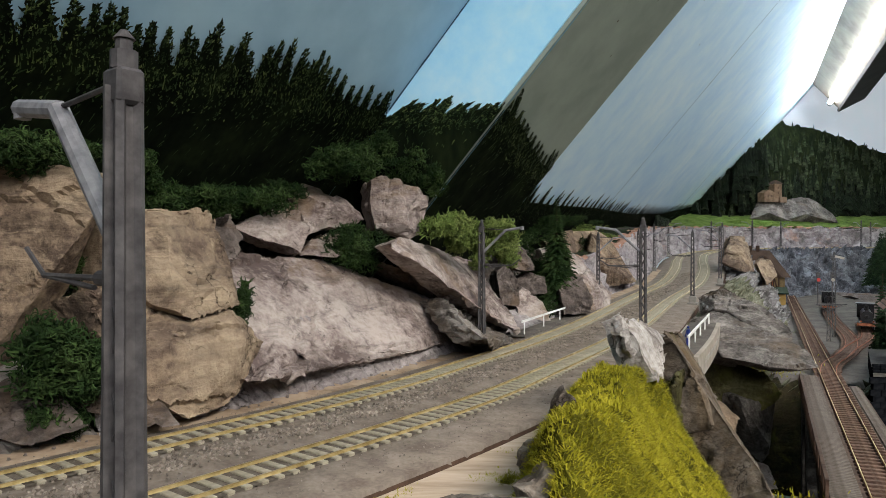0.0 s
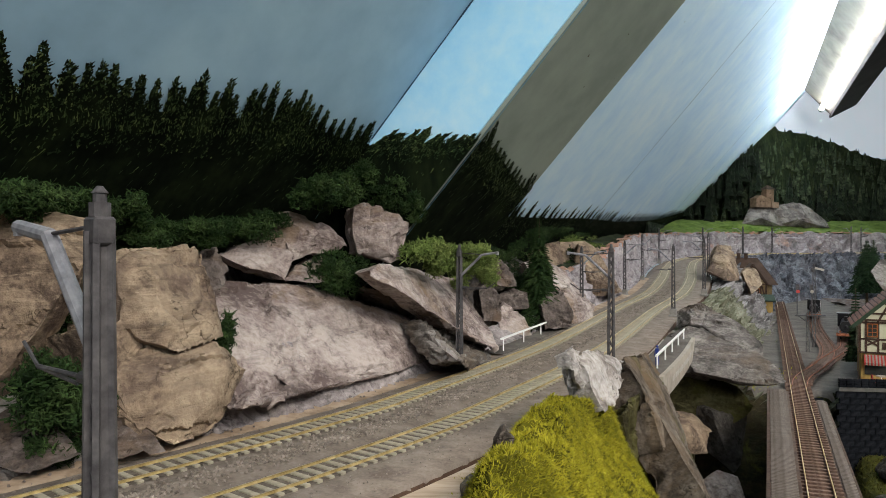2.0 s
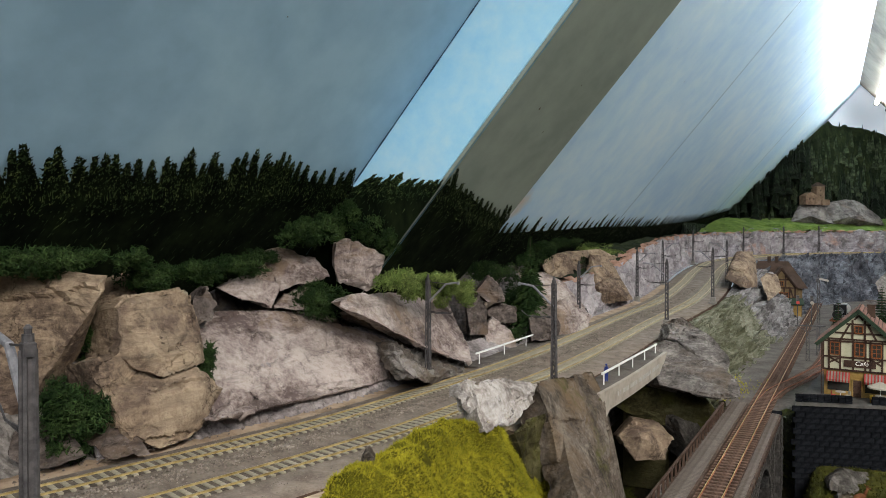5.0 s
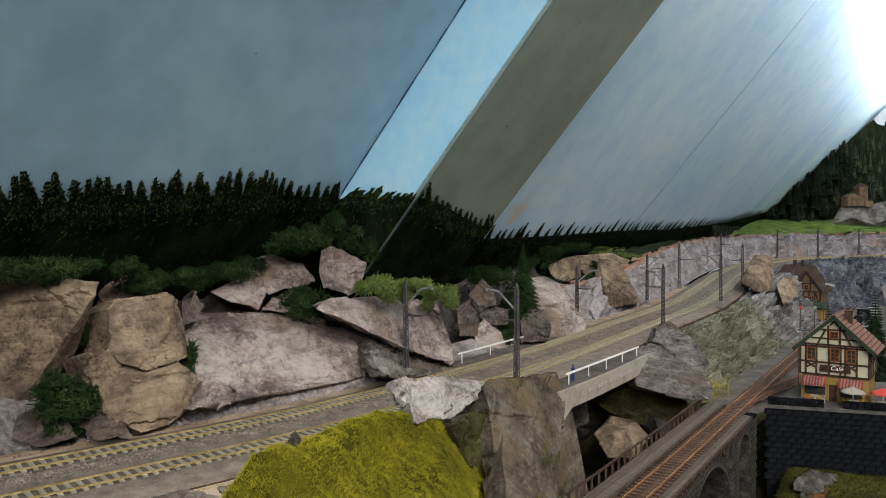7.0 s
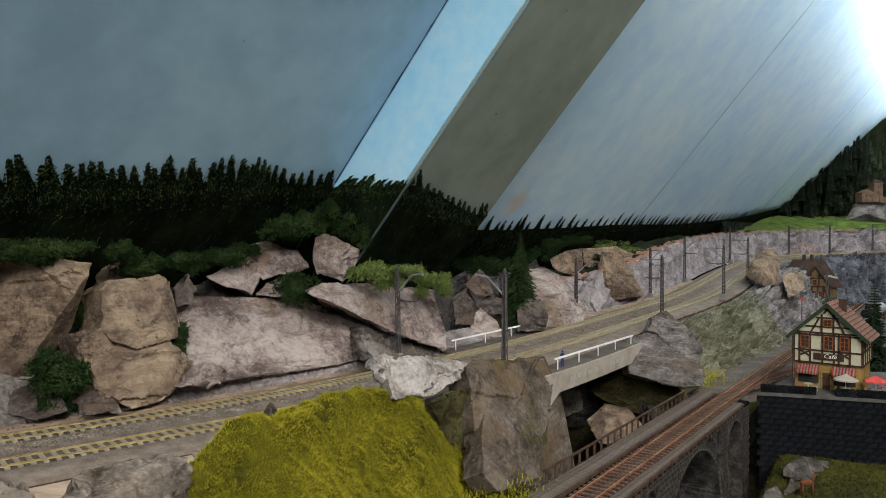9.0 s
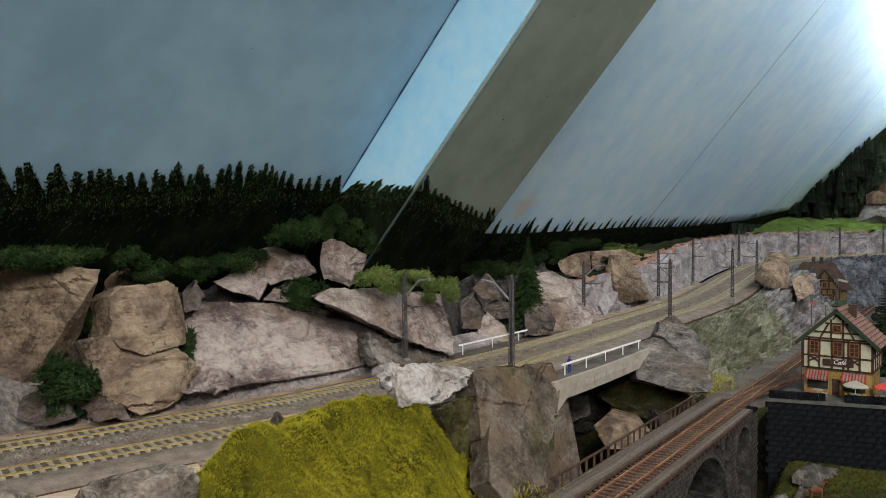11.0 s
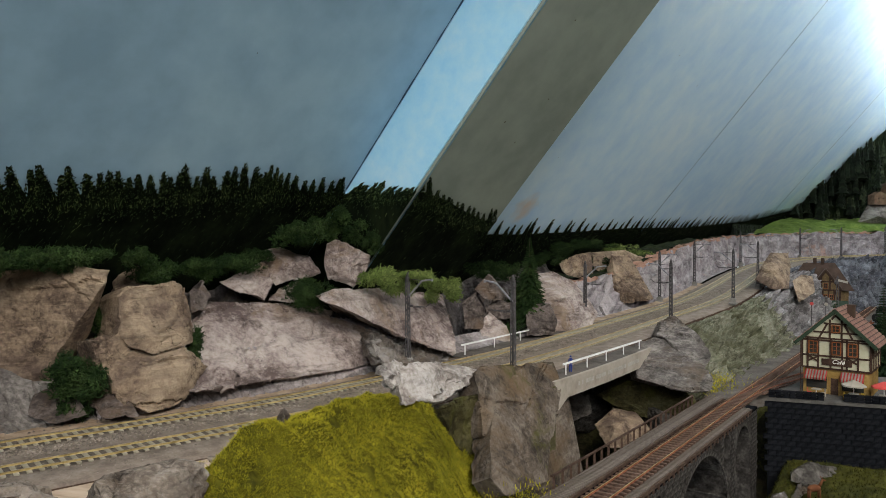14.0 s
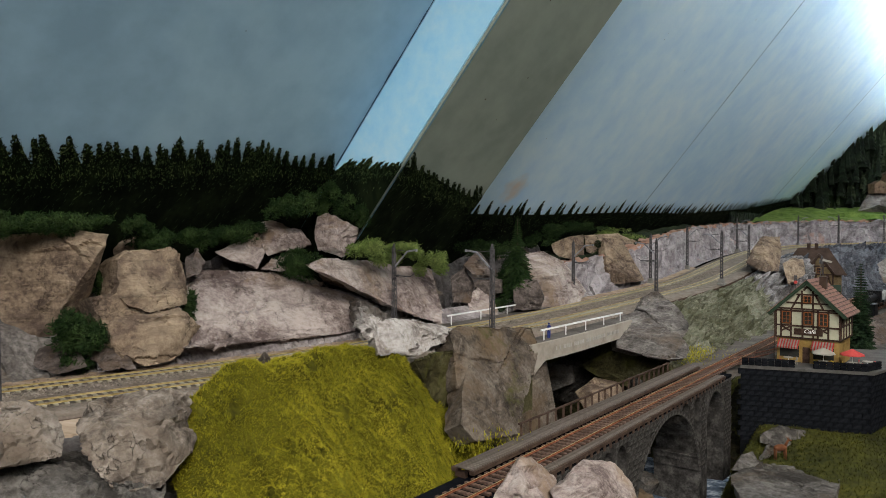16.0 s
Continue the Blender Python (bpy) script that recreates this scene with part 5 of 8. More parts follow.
boulder("boulder", "pale tan rounded rock before the viaduct", ROCK_GREY, (0.298, 0.308, -0.061), [[(-33, -46, 10), (-11, -10, 24), (12, 5, 19), (27, 8, 2), (32, -11, -14), (-26, -65, 2), (-2, -44, 16), (-33, 3, -7), (-11, 37, 7), (12, 50, 3), (26, 53, -14), (31, 34, -30), (-27, -14, -16)]], seed=30.0)
boulder("boulder", "pale brown boulder under the concrete bridge", ROCK_TAN, (0.305, 0.812, -0.106), [[(-41, -40, 12), (-14, -4, 30), (18, 2, 24), (38, -14, 2), (21, -49, -13), (-23, -67, -10), (-13, -65, 20), (-37, 29, -6), (-10, 62, 12), (21, 67, 6), (40, 52, -15), (24, 21, -30), (-19, 4, -27)]], seed=31.0)
boulder("boulder", "brown boulder in the shade of the bridge", ROCK_MEADOW, (0.237, 0.861, -0.092), [[(-25, -38, 3), (-10, -14, 23), (23, -8, 23), (27, -28, -1), (-12, -56, -12), (-25, 21, -11), (-10, 43, 9), (21, 49, 9), (25, 30, -15), (-13, 5, -25)]], seed=32.0)
boulder("boulder", "dark grey boulder in the stream bed", ROCK_GREY, (0.340, 0.771, -0.158), [[(-34, -25, 11), (-4, -4, 22), (20, -4, 12), (17, -35, -5), (-36, -45, -2), (-18, 21, -5), (10, 39, 6), (33, 39, -4), (30, 11, -20), (-20, 3, -17)]], seed=33.0)
boulder("boulder", "flat-topped grey boulder in the meadow", ROCK_MEADOW, (0.540, 0.753, -0.139), [[(-42, -35, 15), (-11, -7, 21), (35, 13, 9), (41, -1, -5), (16, -22, -8), (-29, -42, 0), (-42, -40, 4), (-30, 5, 4), (-2, 30, 10), (41, 48, -1), (47, 34, -15), (23, 15, -17), (-18, -2, -10), (-30, 0, -6)]], seed=34.0)
boulder("boulder", "small grey boulder beside the deer", ROCK_MEADOW, (0.513, 0.712, -0.148), [[(-21, -21, 1), (-10, -6, 16), (7, 1, 18), (15, -5, 6), (7, -20, -7), (-18, -31, -7), (-14, 8, -8), (-3, 22, 7), (13, 28, 9), (20, 22, -2), (12, 8, -14), (-11, -1, -15)]], seed=35.0)
boulder("boulder", "wide flat grey-brown rock slab in the meadow", ROCK_MEADOW, (0.502, 0.606, -0.156), [[(-57, 13, 8), (-24, 56, 11), (39, 80, 10), (69, 41, 4), (41, -32, 8), (-10, -64, 8), (-58, -59, 10), (-60, -70, -1), (-11, -70, -8), (41, -37, -5), (-46, 38, -1), (-16, 77, 2), (42, 99, 1), (70, 63, -4), (45, -3, -2), (-2, -31, -2), (-47, -27, 0), (-49, -37, -11), (-3, -37, -18), (45, -8, -14)]], seed=36.0)
boulder("boulder", "broad brown rock behind the station yard", ROCK_SLATE, (0.935, 1.349, 0.066), [[(-111, -76, 6), (-60, -26, 29), (40, 25, 31), (87, 25, 8), (10, -76, -32), (-118, -127, -28), (-54, 14, 2), (-7, 59, 24), (86, 103, 26), (130, 102, 4), (61, 11, -35), (-59, -32, -32)]], seed=37.0)
boulder("boulder", "dark grey rock mass behind the café", ROCK_DARK, (0.863, 1.291, -0.071), [[(-93, -103, 2), (-62, -45, 40), (13, 21, 55), (77, 33, 39), (27, -80, -49), (-94, -155, -38), (-44, 13, -16), (-16, 65, 23), (55, 123, 38), (117, 133, 22), (71, 30, -65), (-44, -35, -56)]], seed=38.0)
boulder("boulder", "grey rock mass beside the yard", ROCK_SLATE, (1.119, 1.577, 0.114), [[(-90, -52, 12), (-19, -2, 32), (61, -1, 25), (28, -52, -40), (-113, -103, -26), (-32, 35, 10), (33, 79, 29), (108, 78, 23), (78, 32, -39), (-53, -11, -26)]], seed=39.0)
boulder("boulder", "grey castle rock on the hill", ROCK_SLATE, (1.570, 3.308, 0.279), [[(-134, -49, -51), (-78, -17, 37), (17, -6, 65), (68, -27, 12), (58, -78, -62), (-64, -98, -18), (-84, 45, -43), (-32, 73, 39), (55, 82, 65), (102, 63, 15), (94, 16, -54)]], seed=40.0, cut=0.010, rough=0.008, freq=12.0)
boulder("boulder", "grey rounded rock below the castle", ROCK_SLATE, (1.747, 3.323, 0.275), [[(-182, -74, -58), (-118, -32, 52), (6, 9, 71), (106, -11, -1), (112, -62, -63), (-67, -112, -21), (-125, 22, -50), (-66, 59, 52), (48, 95, 70), (140, 75, 2), (147, 29, -55)]], seed=41.0, cut=0.010, rough=0.008, freq=12.0)
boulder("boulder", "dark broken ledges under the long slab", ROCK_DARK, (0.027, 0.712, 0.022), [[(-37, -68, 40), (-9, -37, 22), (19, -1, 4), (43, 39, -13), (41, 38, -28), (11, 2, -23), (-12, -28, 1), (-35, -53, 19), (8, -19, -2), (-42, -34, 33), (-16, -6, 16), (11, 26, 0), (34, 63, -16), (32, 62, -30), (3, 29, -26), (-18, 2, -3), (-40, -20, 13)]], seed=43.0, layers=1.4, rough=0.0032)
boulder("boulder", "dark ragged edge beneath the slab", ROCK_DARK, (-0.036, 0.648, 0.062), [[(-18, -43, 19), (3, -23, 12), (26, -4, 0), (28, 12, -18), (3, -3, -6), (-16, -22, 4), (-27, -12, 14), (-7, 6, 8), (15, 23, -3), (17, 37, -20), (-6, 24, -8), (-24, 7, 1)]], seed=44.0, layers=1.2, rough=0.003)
boulder("boulder", "dark moss-covered rock face beside the mound", ROCK_MOSS_SHADE, (0.146, 0.441, -0.042), [[(-16, -47, 57), (-2, -20, 61), (19, 19, 58), (26, 29, 41), (24, 30, -2), (30, 46, -45), (19, 28, -58), (9, 6, -21), (1, -12, 15), (-8, -31, 41), (-30, -36, 43), (-18, -12, 46), (1, 23, 44), (8, 32, 29), (6, 33, -10), (12, 47, -48), (1, 31, -60), (-8, 11, -27), (-15, -5, 5), (-23, -22, 28)]], seed=45.0, cut=0.0024)
boulder("boulder", "large rounded grey rock behind the café", ROCK_SLATE, (1.048, 1.488, -0.025), [[(-127, -66, -7), (-61, -15, 69), (31, 36, 83), (125, 36, 73), (56, -67, -105), (-144, -118, -96), (-73, -116, 22), (-68, 24, -16), (-6, 69, 57), (79, 114, 71), (167, 112, 61), (104, 18, -109), (-82, -24, -101)]], seed=46.0)
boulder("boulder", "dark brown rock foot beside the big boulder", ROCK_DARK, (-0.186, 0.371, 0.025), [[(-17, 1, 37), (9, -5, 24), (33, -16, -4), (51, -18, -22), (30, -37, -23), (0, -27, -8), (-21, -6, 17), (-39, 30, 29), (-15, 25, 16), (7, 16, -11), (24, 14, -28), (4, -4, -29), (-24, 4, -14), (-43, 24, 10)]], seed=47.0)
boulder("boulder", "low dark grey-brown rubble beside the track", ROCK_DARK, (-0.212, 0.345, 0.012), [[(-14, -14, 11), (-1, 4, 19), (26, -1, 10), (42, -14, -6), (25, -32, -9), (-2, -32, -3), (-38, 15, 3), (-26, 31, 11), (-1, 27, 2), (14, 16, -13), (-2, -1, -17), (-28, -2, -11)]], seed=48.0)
boulder("boulder", "small brown-grey rock beside the meadow slab", ROCK_MEADOW, (0.478, 0.684, -0.151), [[(-25, -28, -2), (-10, -9, 13), (8, 1, 16), (12, -9, 3), (-1, -28, -6), (-18, 2, -10), (-4, 19, 4), (12, 27, 6), (17, 19, -6), (5, 2, -14)]], seed=49.0)


def rubble(place, size, label, mat, seed):
    """A small broken rock, its corners strewn over an ellipsoid (half sizes in millimetres)."""
    rnd = random.Random(seed)
    lump = []
    for _ in range(15):
        v = Vector((rnd.gauss(0, 1), rnd.gauss(0, 1), rnd.gauss(0, 1))).normalized() * rnd.uniform(0.8, 1.1)
        lump.append((v.x * size[0], v.y * size[1], v.z * size[2]))
    return boulder("boulder", label, mat, place, [lump], cut=0.0018, seed=seed, chops=6, steps=4)


for _i, (_p, _z) in enumerate((((0.044, 0.262, 0.028), (9, 12, 13)), ((0.034, 0.245, 0.014), (9, 14, 14)), ((0.030, 0.213, 0.014), (14, 18, 14)), ((0.062, 0.300, 0.022), (8, 16, 11)))):
    rubble(_p, _z, "small grey weathered rock at the edge of the grass mound", ROCK_FRONT, 60 + _i)
for _i, (_p, _z) in enumerate((((0.262, 0.700, -0.190), (26, 30, 22)), ((0.300, 0.655, -0.198), (30, 22, 20)), ((0.352, 0.700, -0.192), (24, 28, 20)), ((0.255, 0.600, -0.196), (22, 30, 18)), ((0.243, 0.940, -0.120), (60, 40, 50)), ((0.365, 0.860, -0.125), (50, 60, 50)))):
    rubble(_p, _z, "dark boulder in the stream bed of the gorge", ROCK_MEADOW, 70 + _i)


for _i in range(4):
    _p = MAIN.at(1.205 + 0.008 * (_i % 2), 0.112, -0.022 - 0.045 * _i)
    rubble(tuple(_p), (16, 20, 30), "mossy brown rock packed against the bridge abutment", ROCK_MOSSY, 80 + _i)
_ob = rubble((1.43, 3.18, 0.17), (230, 120, 75), "bright green grassy knoll below the castle", GRASS_FAR, 90)
_ob.name, _ob["category"] = "knoll", "knoll"
del _ob["group"]


# ---- catenary masts ----
MAST_ARM = material("light_grey_arm_paint", [(0.15, 0.15, 0.165), (0.24, 0.24, 0.255), (0.32, 0.32, 0.33)], 90, 0.5, 0.15, 4, metal=0.1)


def build_mast(height=0.118, foot=True, web=False, arm=0.75, thick=0.0017, slim=1.0, label="grey lattice catenary mast with a slanted bracket arm"):
    """Stands at its origin, its arm towards +x."""
    root = tagged(empty("catenary_mast"), label, "mast", "catenary masts")
    w0, w1 = 0.0034 * slim, 0.0024 * slim
    top = height - 0.008
    bm = bmesh.new()
    for sx in (-1, 1):
        for sy in (-1, 1):
            bar(bm, (sx * w0, sy * w0 * 0.8, 0.006), (sx * w1, sy * w1 * 0.8, top), 0.0013)
        if web:
            bar(bm, (sx * w0 * 0.8, 0, 0.006), (sx * w1 * 0.8, 0, top), 0.0006, 0.0046)
            bar(bm, (0, sx * w0 * 0.55, 0.006), (0, sx * w1 * 0.55, top), 0.0046, 0.0006)
    n = 13
    for i in range(n):
        z0, z1 = 0.010 + (top - 0.014) * i / n, 0.010 + (top - 0.014) * (i + 1) / n
        a, b = w0 + (w1 - w0) * z0 / top, w0 + (w1 - w0) * z1 / top
        k = 1 if i % 2 else -1
        for sy in (-1, 1):
            bar(bm, (k * a, sy * a * 0.8, z0), (-k * b, sy * b * 0.8, z1), 0.0009)
    part("lattice", bm, MAST, root)
    if foot:
        bm = bmesh.new()
        box(bm, 0.011, 0.010, 0.016, at(0, 0, 0.004), 0.0008)
        box(bm, 0.016, 0.014, 0.004, at(0, 0, 0.000), 0.0008)
        part("foot", bm, MAST_BASE, root, "concrete mast foot")
    bm = bmesh.new()
    box(bm, 0.0072 * slim, 0.0062 * slim, 0.006, at(0, 0, top), 0.0006)
    cyl(bm, 0.0022, 0.0022, 0.003, at(0, 0, top + 0.003))
    cyl(bm, 0.0014, 0.0014, 0.002, at(0, 0, top + 0.006))
    cyl(bm, 0.0018, 0.0006, 0.0015, at(0, 0, top + 0.008))
    part("cap", bm, MAST, root)
    bm = bmesh.new()
    rod(bm, (0.001, 0, height * arm), (0.024, 0, height * 0.925), thick, 10)
    rod(bm, (0.0235, 0, height * 0.924), (0.041, 0, height * 0.945), thick * 0.95, 10)
    cyl(bm, 0.0016, 0.0016, 0.003, at(0.040, 0, height * 0.925))
    part("bracket_arm", bm, MAST_ARM, root, "light grey bracket arm")
    bm = bmesh.new()
    rod(bm, (0.0, 0, height * 0.655), (0.030, 0, height * 0.655), 0.0006, 6)
    rod(bm, (0.030, 0, height * 0.655), (0.038, 0.0, height * 0.70), 0.0005, 6)
    rod(bm, (0.010, 0, height * 0.640), (0.030, 0, height * 0.655), 0.0005, 6)
    cyl(bm, 0.0014, 0.0014, 0.004, at(0.004, 0, height * 0.655, 0, 0, 90))
    part("steady_arm", bm, MAST, root)
    bm = bmesh.new()
    rod(bm, (0.002, 0, height * 0.94), (0.028, 0, height * 0.925), 0.0005, 6)
    part("tie_wire", bm, MAST, root)
    return root


mast = build_mast(slim=0.72, thick=0.0012)
mast_spots = [(0.036, 0.645, 0.0, 1), (0.173, 0.600, 0.0, -1), (0.250, 1.118, 0.0, 1), (0.402, 1.118, 0.004, -1), (0.563, 1.41, 0.020, -1), (0.668, 1.66, 0.036, -1)]
mast_spots += [(*MAIN.at(s, -0.082)[:2], zt(s) - 0.004, 1) for s in (2.096, 2.385, 3.041, 3.493, 3.90, 4.35, 4.75)]
mast_spots += [(*MAIN.at(s, 0.085)[:2], zt(s) - 0.004, -1) for s in (3.488, 4.15)]
first = True
for x, y, z, k in mast_spots:
    s, d = MAIN.near(x, y)
    t = MAIN.way(s)
    a = math.degrees(math.atan2(-t[0] * k, t[1] * k))
    m = pose(x, y, z, 0, 0, a)
    if first:
        mast.matrix_world = m
        first = False
    else:
        copy_thing(mast, m)
_t = MAIN.way(0.70)
build_mast(0.1145, web=True, arm=0.70, thick=0.0019, slim=0.76, label="dark grey catenary mast with a thick slanted arm").matrix_world = pose(-0.0525, 0.1142, 0.012, 0, 0, math.degrees(math.atan2(_t[0], -_t[1])))


# ---- white railings and the concrete bridge ----
def railing(a, b, posts, height, label):
    root = tagged(empty("railing"), label, "railing", "bridge railings")
    a, b = Vector(a), Vector(b)
    bm = bmesh.new()
    bar(bm, a + Vector((0, 0, height)), b + Vector((0, 0, height)), 0.0021, 0.0016)
    part("top_bar", bm, WHITE, root)
    for i in range(posts):
        p = a.lerp(b, (i + 0.12) / (posts - 0.76))
        bm = bmesh.new()
        bar(bm, p + Vector((0, 0, -0.003)), p + Vector((0, 0, height)), 0.0013)
        part("post", bm, WHITE, root)
    return root


railing((0.085, 0.748, 0.0), (0.187, 0.982, 0.0), 4, 0.0135, "white plastic railing along the rear of the track")
railing((0.228, 0.645, -0.001), (0.333, 0.868, -0.001), 5, 0.0115, "white plastic railing on the concrete bridge")

bridge = tagged(empty("road_bridge"), "beige concrete rail bridge with haunched ends", "bridge")
SB0, SB1 = 1.225, 1.515
ribbon("deck", MAIN, SB0, SB1, [(-0.10, -0.006), (0.117, -0.006), (0.117, -0.014), (-0.10, -0.014)], CONCRETE, bridge, step=0.02, closed=True)
_v, _f = [], []
_n = 30
for i in range(_n + 1):
    u = i / _n
    s = SB0 + (SB1 - SB0) * u
    drop = 0.024 + 0.016 * max(0, 1 - u / 0.10) ** 1.0 + 0.020 * max(0, 1 - (1 - u) / 0.11) ** 1.0
    for d, z in ((0.117, -0.0015), (0.1215, -0.0015), (0.1215, -drop), (0.117, -drop)):
        _v.append(MAIN.at(s, d, z))
for i in range(_n):
    for j in range(4):
        a, b = 4 * i + j, 4 * i + (j + 1) % 4
        _f.append((a, b, b + 4, a + 4))
_f += [(3, 2, 1, 0), (4 * _n, 4 * _n + 1, 4 * _n + 2, 4 * _n + 3)]
raw("fascia", _v, _f, CONCRETE, bridge)
ribbon("footway", MAIN, SB0, SB1, [(0.086, -0.004), (0.086, -0.0022), (0.1165, -0.0022), (0.1165, -0.004)], YARD, bridge, step=0.02, closed=True)
ribbon("abutment", MAIN, SB0 - 0.03, SB0, [(0.06, -0.006), (0.122, -0.006), (0.122, -0.20), (0.06, -0.20)], ROCK_MOSS_SHADE, bridge, step=0.02, closed=True)
ribbon("abutment", MAIN, SB1, SB1 + 0.03, [(0.06, -0.006), (0.120, -0.006), (0.120, -0.20), (0.06, -0.20)], ROCK_MOSS_SHADE, bridge, step=0.02, closed=True)
# worn letters on the fascia, as plain bars
_bm = bmesh.new()
_r = random.Random(4)
s = SB0 + 0.055
while s < SB1 - 0.055:
    w = _r.uniform(0.0022, 0.0042)
    box(_bm, w, 0.0008, 0.0048, MAIN.frame_at(s, 0.1217, -0.012))
    s += w + 0.0014 + (0.005 if _r.random() < 0.16 else 0)
part("lettering", _bm, material("worn_grey_lettering", [(0.33, 0.31, 0.275), (0.42, 0.395, 0.355)], 90, 0.9), bridge, "worn illegible relief lettering")
ribbon("rear_walkway", MAIN, 1.28, 1.60, [(-0.056, -0.004), (-0.057, -0.0005), (-0.083, -0.0005), (-0.084, -0.012)], YARD, step=0.02)
tagged(bpy.data.objects["rear_walkway"], "grey footway behind the rear track", "footway", "", "structure")

_bm = bmesh.new()
bmesh.ops.create_uvsphere(_bm, u_segments=10, v_segments=6, radius=0.0013, matrix=at(0, 0, 0.0188))
cyl(_bm, 0.0011, 0.0017, 0.0085, at(0, 0, 0.0085), 10)
cyl(_bm, 0.0008, 0.0011, 0.009, at(-0.0012, 0, 0), 8)
cyl(_bm, 0.0008, 0.0011, 0.009, at(0.0012, 0, 0), 8)
rod(_bm, (-0.0022, 0, 0.016), (-0.0026, 0.001, 0.0095), 0.0005)
rod(_bm, (0.0022, 0, 0.016), (0.0026, 0.001, 0.0095), 0.0005)
figure = link("toy_figure", _bm, material("blue_figure_paint", [(0.02, 0.035, 0.16), (0.03, 0.05, 0.22)], 90, 0.5))
figure.matrix_world = at(0.236, 0.668, -0.0022, 30)
tagged(figure, "tiny blue painted toy figure on the bridge footway", "figure")

# ---- lower line: viaduct, track and walkways ----
def low_at(a, e, z=0.0):
    return np.array([0.452 + 0.425 * a + 0.905 * e, 0.808 + 0.905 * a - 0.425 * e, z])


LOW_M = Matrix.Rotation(math.atan2(0.905, 0.425), 4, "Z")
branch = tagged(empty("branch_track"), "rusty branch line track on dark wooden sleepers", "track")
for side in (-1, 1):
    ribbon("rail", LOW, 0.05, LOW.length - 0.05, [(side * GAUGE / 2 + d, z) for d, z in rail_profile], RUST, branch, step=0.03, closed=True)
    ribbon("rail_head", LOW, 0.05, LOW.length - 0.05, [(side * GAUGE / 2 - 0.0004, 0.00165), (side * GAUGE / 2 + 0.0003, 0.00165)], RAIL, branch, step=0.03)
wood_mesh = bpy.data.meshes.new("wooden_sleeper")
_bm = bmesh.new()
box(_bm, 0.0036, 0.030, 0.0022, Matrix(), 0.0003)
_bm.to_mesh(wood_mesh)
_bm.free()
wood_mesh.materials.append(WOOD_SLEEPER)
_rest = bmesh.new()
k = 0
s = 0.32
while s < LOW.length - 0.1:
    m = LOW.frame_at(s, 0, -0.0011)
    if k < 190:
        shared("sleeper", wood_mesh, branch, m)
    else:
        box(_rest, 0.0028, 0.030, 0.0022, m)
    k += 1
    s += 0.0092
part("sleeper_run", _rest, WOOD_SLEEPER, branch)["kind"] = "stuff"
# second yard track leaving by a turnout
SIDE = Line([(0.470, 0.846, -0.0635), (0.519, 0.931, -0.0635), (0.576, 1.004, -0.0635), (0.638, 1.087, -0.0635), (0.710, 1.21, -0.0635), (0.790, 1.379, -0.064), (0.885, 1.577, -0.065), (1.0, 1.80, -0.066), (1.16, 2.09, -0.066)])
siding = tagged(empty("siding_track"), "rusty siding track that leaves by a turnout", "track")
for side in (-1, 1):
    ribbon("rail", SIDE, 0.0, SIDE.length - 0.01, [(side * GAUGE / 2 + d, z) for d, z in rail_profile], RUST, siding, step=0.02, closed=True)
_s = 0.05
while _s < SIDE.length - 0.05:
    shared("sleeper", wood_mesh, siding, SIDE.frame_at(_s, 0, -0.0012))
    _s += 0.0075

THIRD = Line([(0.570, 0.996, -0.0634), (0.625, 1.07, -0.0634), (0.69, 1.15, -0.0634), (0.745, 1.22, -0.064), (0.80, 1.31, -0.064), (0.90, 1.49, -0.065)])
third = tagged(empty("siding_track"), "rusty curved track that runs behind the house", "track")
for side in (-1, 1):
    ribbon("rail", THIRD, 0.0, THIRD.length - 0.01, [(side * GAUGE / 2 + d, z) for d, z in rail_profile], RUST, third, step=0.02, closed=True)
_s = 0.06
while _s < THIRD.length - 0.02:
    shared("sleeper", wood_mesh, third, THIRD.frame_at(_s, 0, -0.0014))
    _s += 0.0075

viaduct = tagged(empty("viaduct"), "dark grey stone viaduct with a large arch and narrow openings", "viaduct")


def arch(a0, a1, zb, spring, n=10):
    c, r = (a0 + a1) / 2, (a1 - a0) / 2
    return [(a0, zb)] + [(c - r * math.cos(math.pi * i / n), spring + r * math.sin(math.pi * i / n)) for i in range(n + 1)] + [(a1, zb)]


HOLES = [arch(-0.335, -0.13, -0.235, -0.178, 22), arch(-0.440, -0.420, -0.17, -0.100), arch(-0.406, -0.386, -0.15, -0.085), arch(-0.374, -0.354, -0.115, -0.086, 8),
         arch(-0.232, -0.216, -0.0865, -0.077, 6), arch(-0.192, -0.168, -0.105, -0.080, 8), arch(-0.148, -0.124, -0.145, -0.082, 8), arch(-0.098, -0.028, -0.24, -0.112, 12)]
HOLES[4] = arch(-0.214, -0.199, -0.092, -0.080, 6)


def solid(a):
    """Heights of masonry at a, from below upwards."""
    cuts = []
    for h in HOLES:
        a0, a1 = h[0][0], h[-1][0]
        if a0 < a < a1:
            c, r = (a0 + a1) / 2, (a1 - a0) / 2
            spring = h[1][1]
            cuts.append((h[0][1], spring + math.sqrt(max(0.0, r * r - (a - c) ** 2))))
    z, out = -0.25, []
    for lo, hi in sorted(cuts):
        if lo > z + 0.001:
            out.append((z, lo))
        z = max(z, hi)
    out.append((z, -0.0695))
    return out


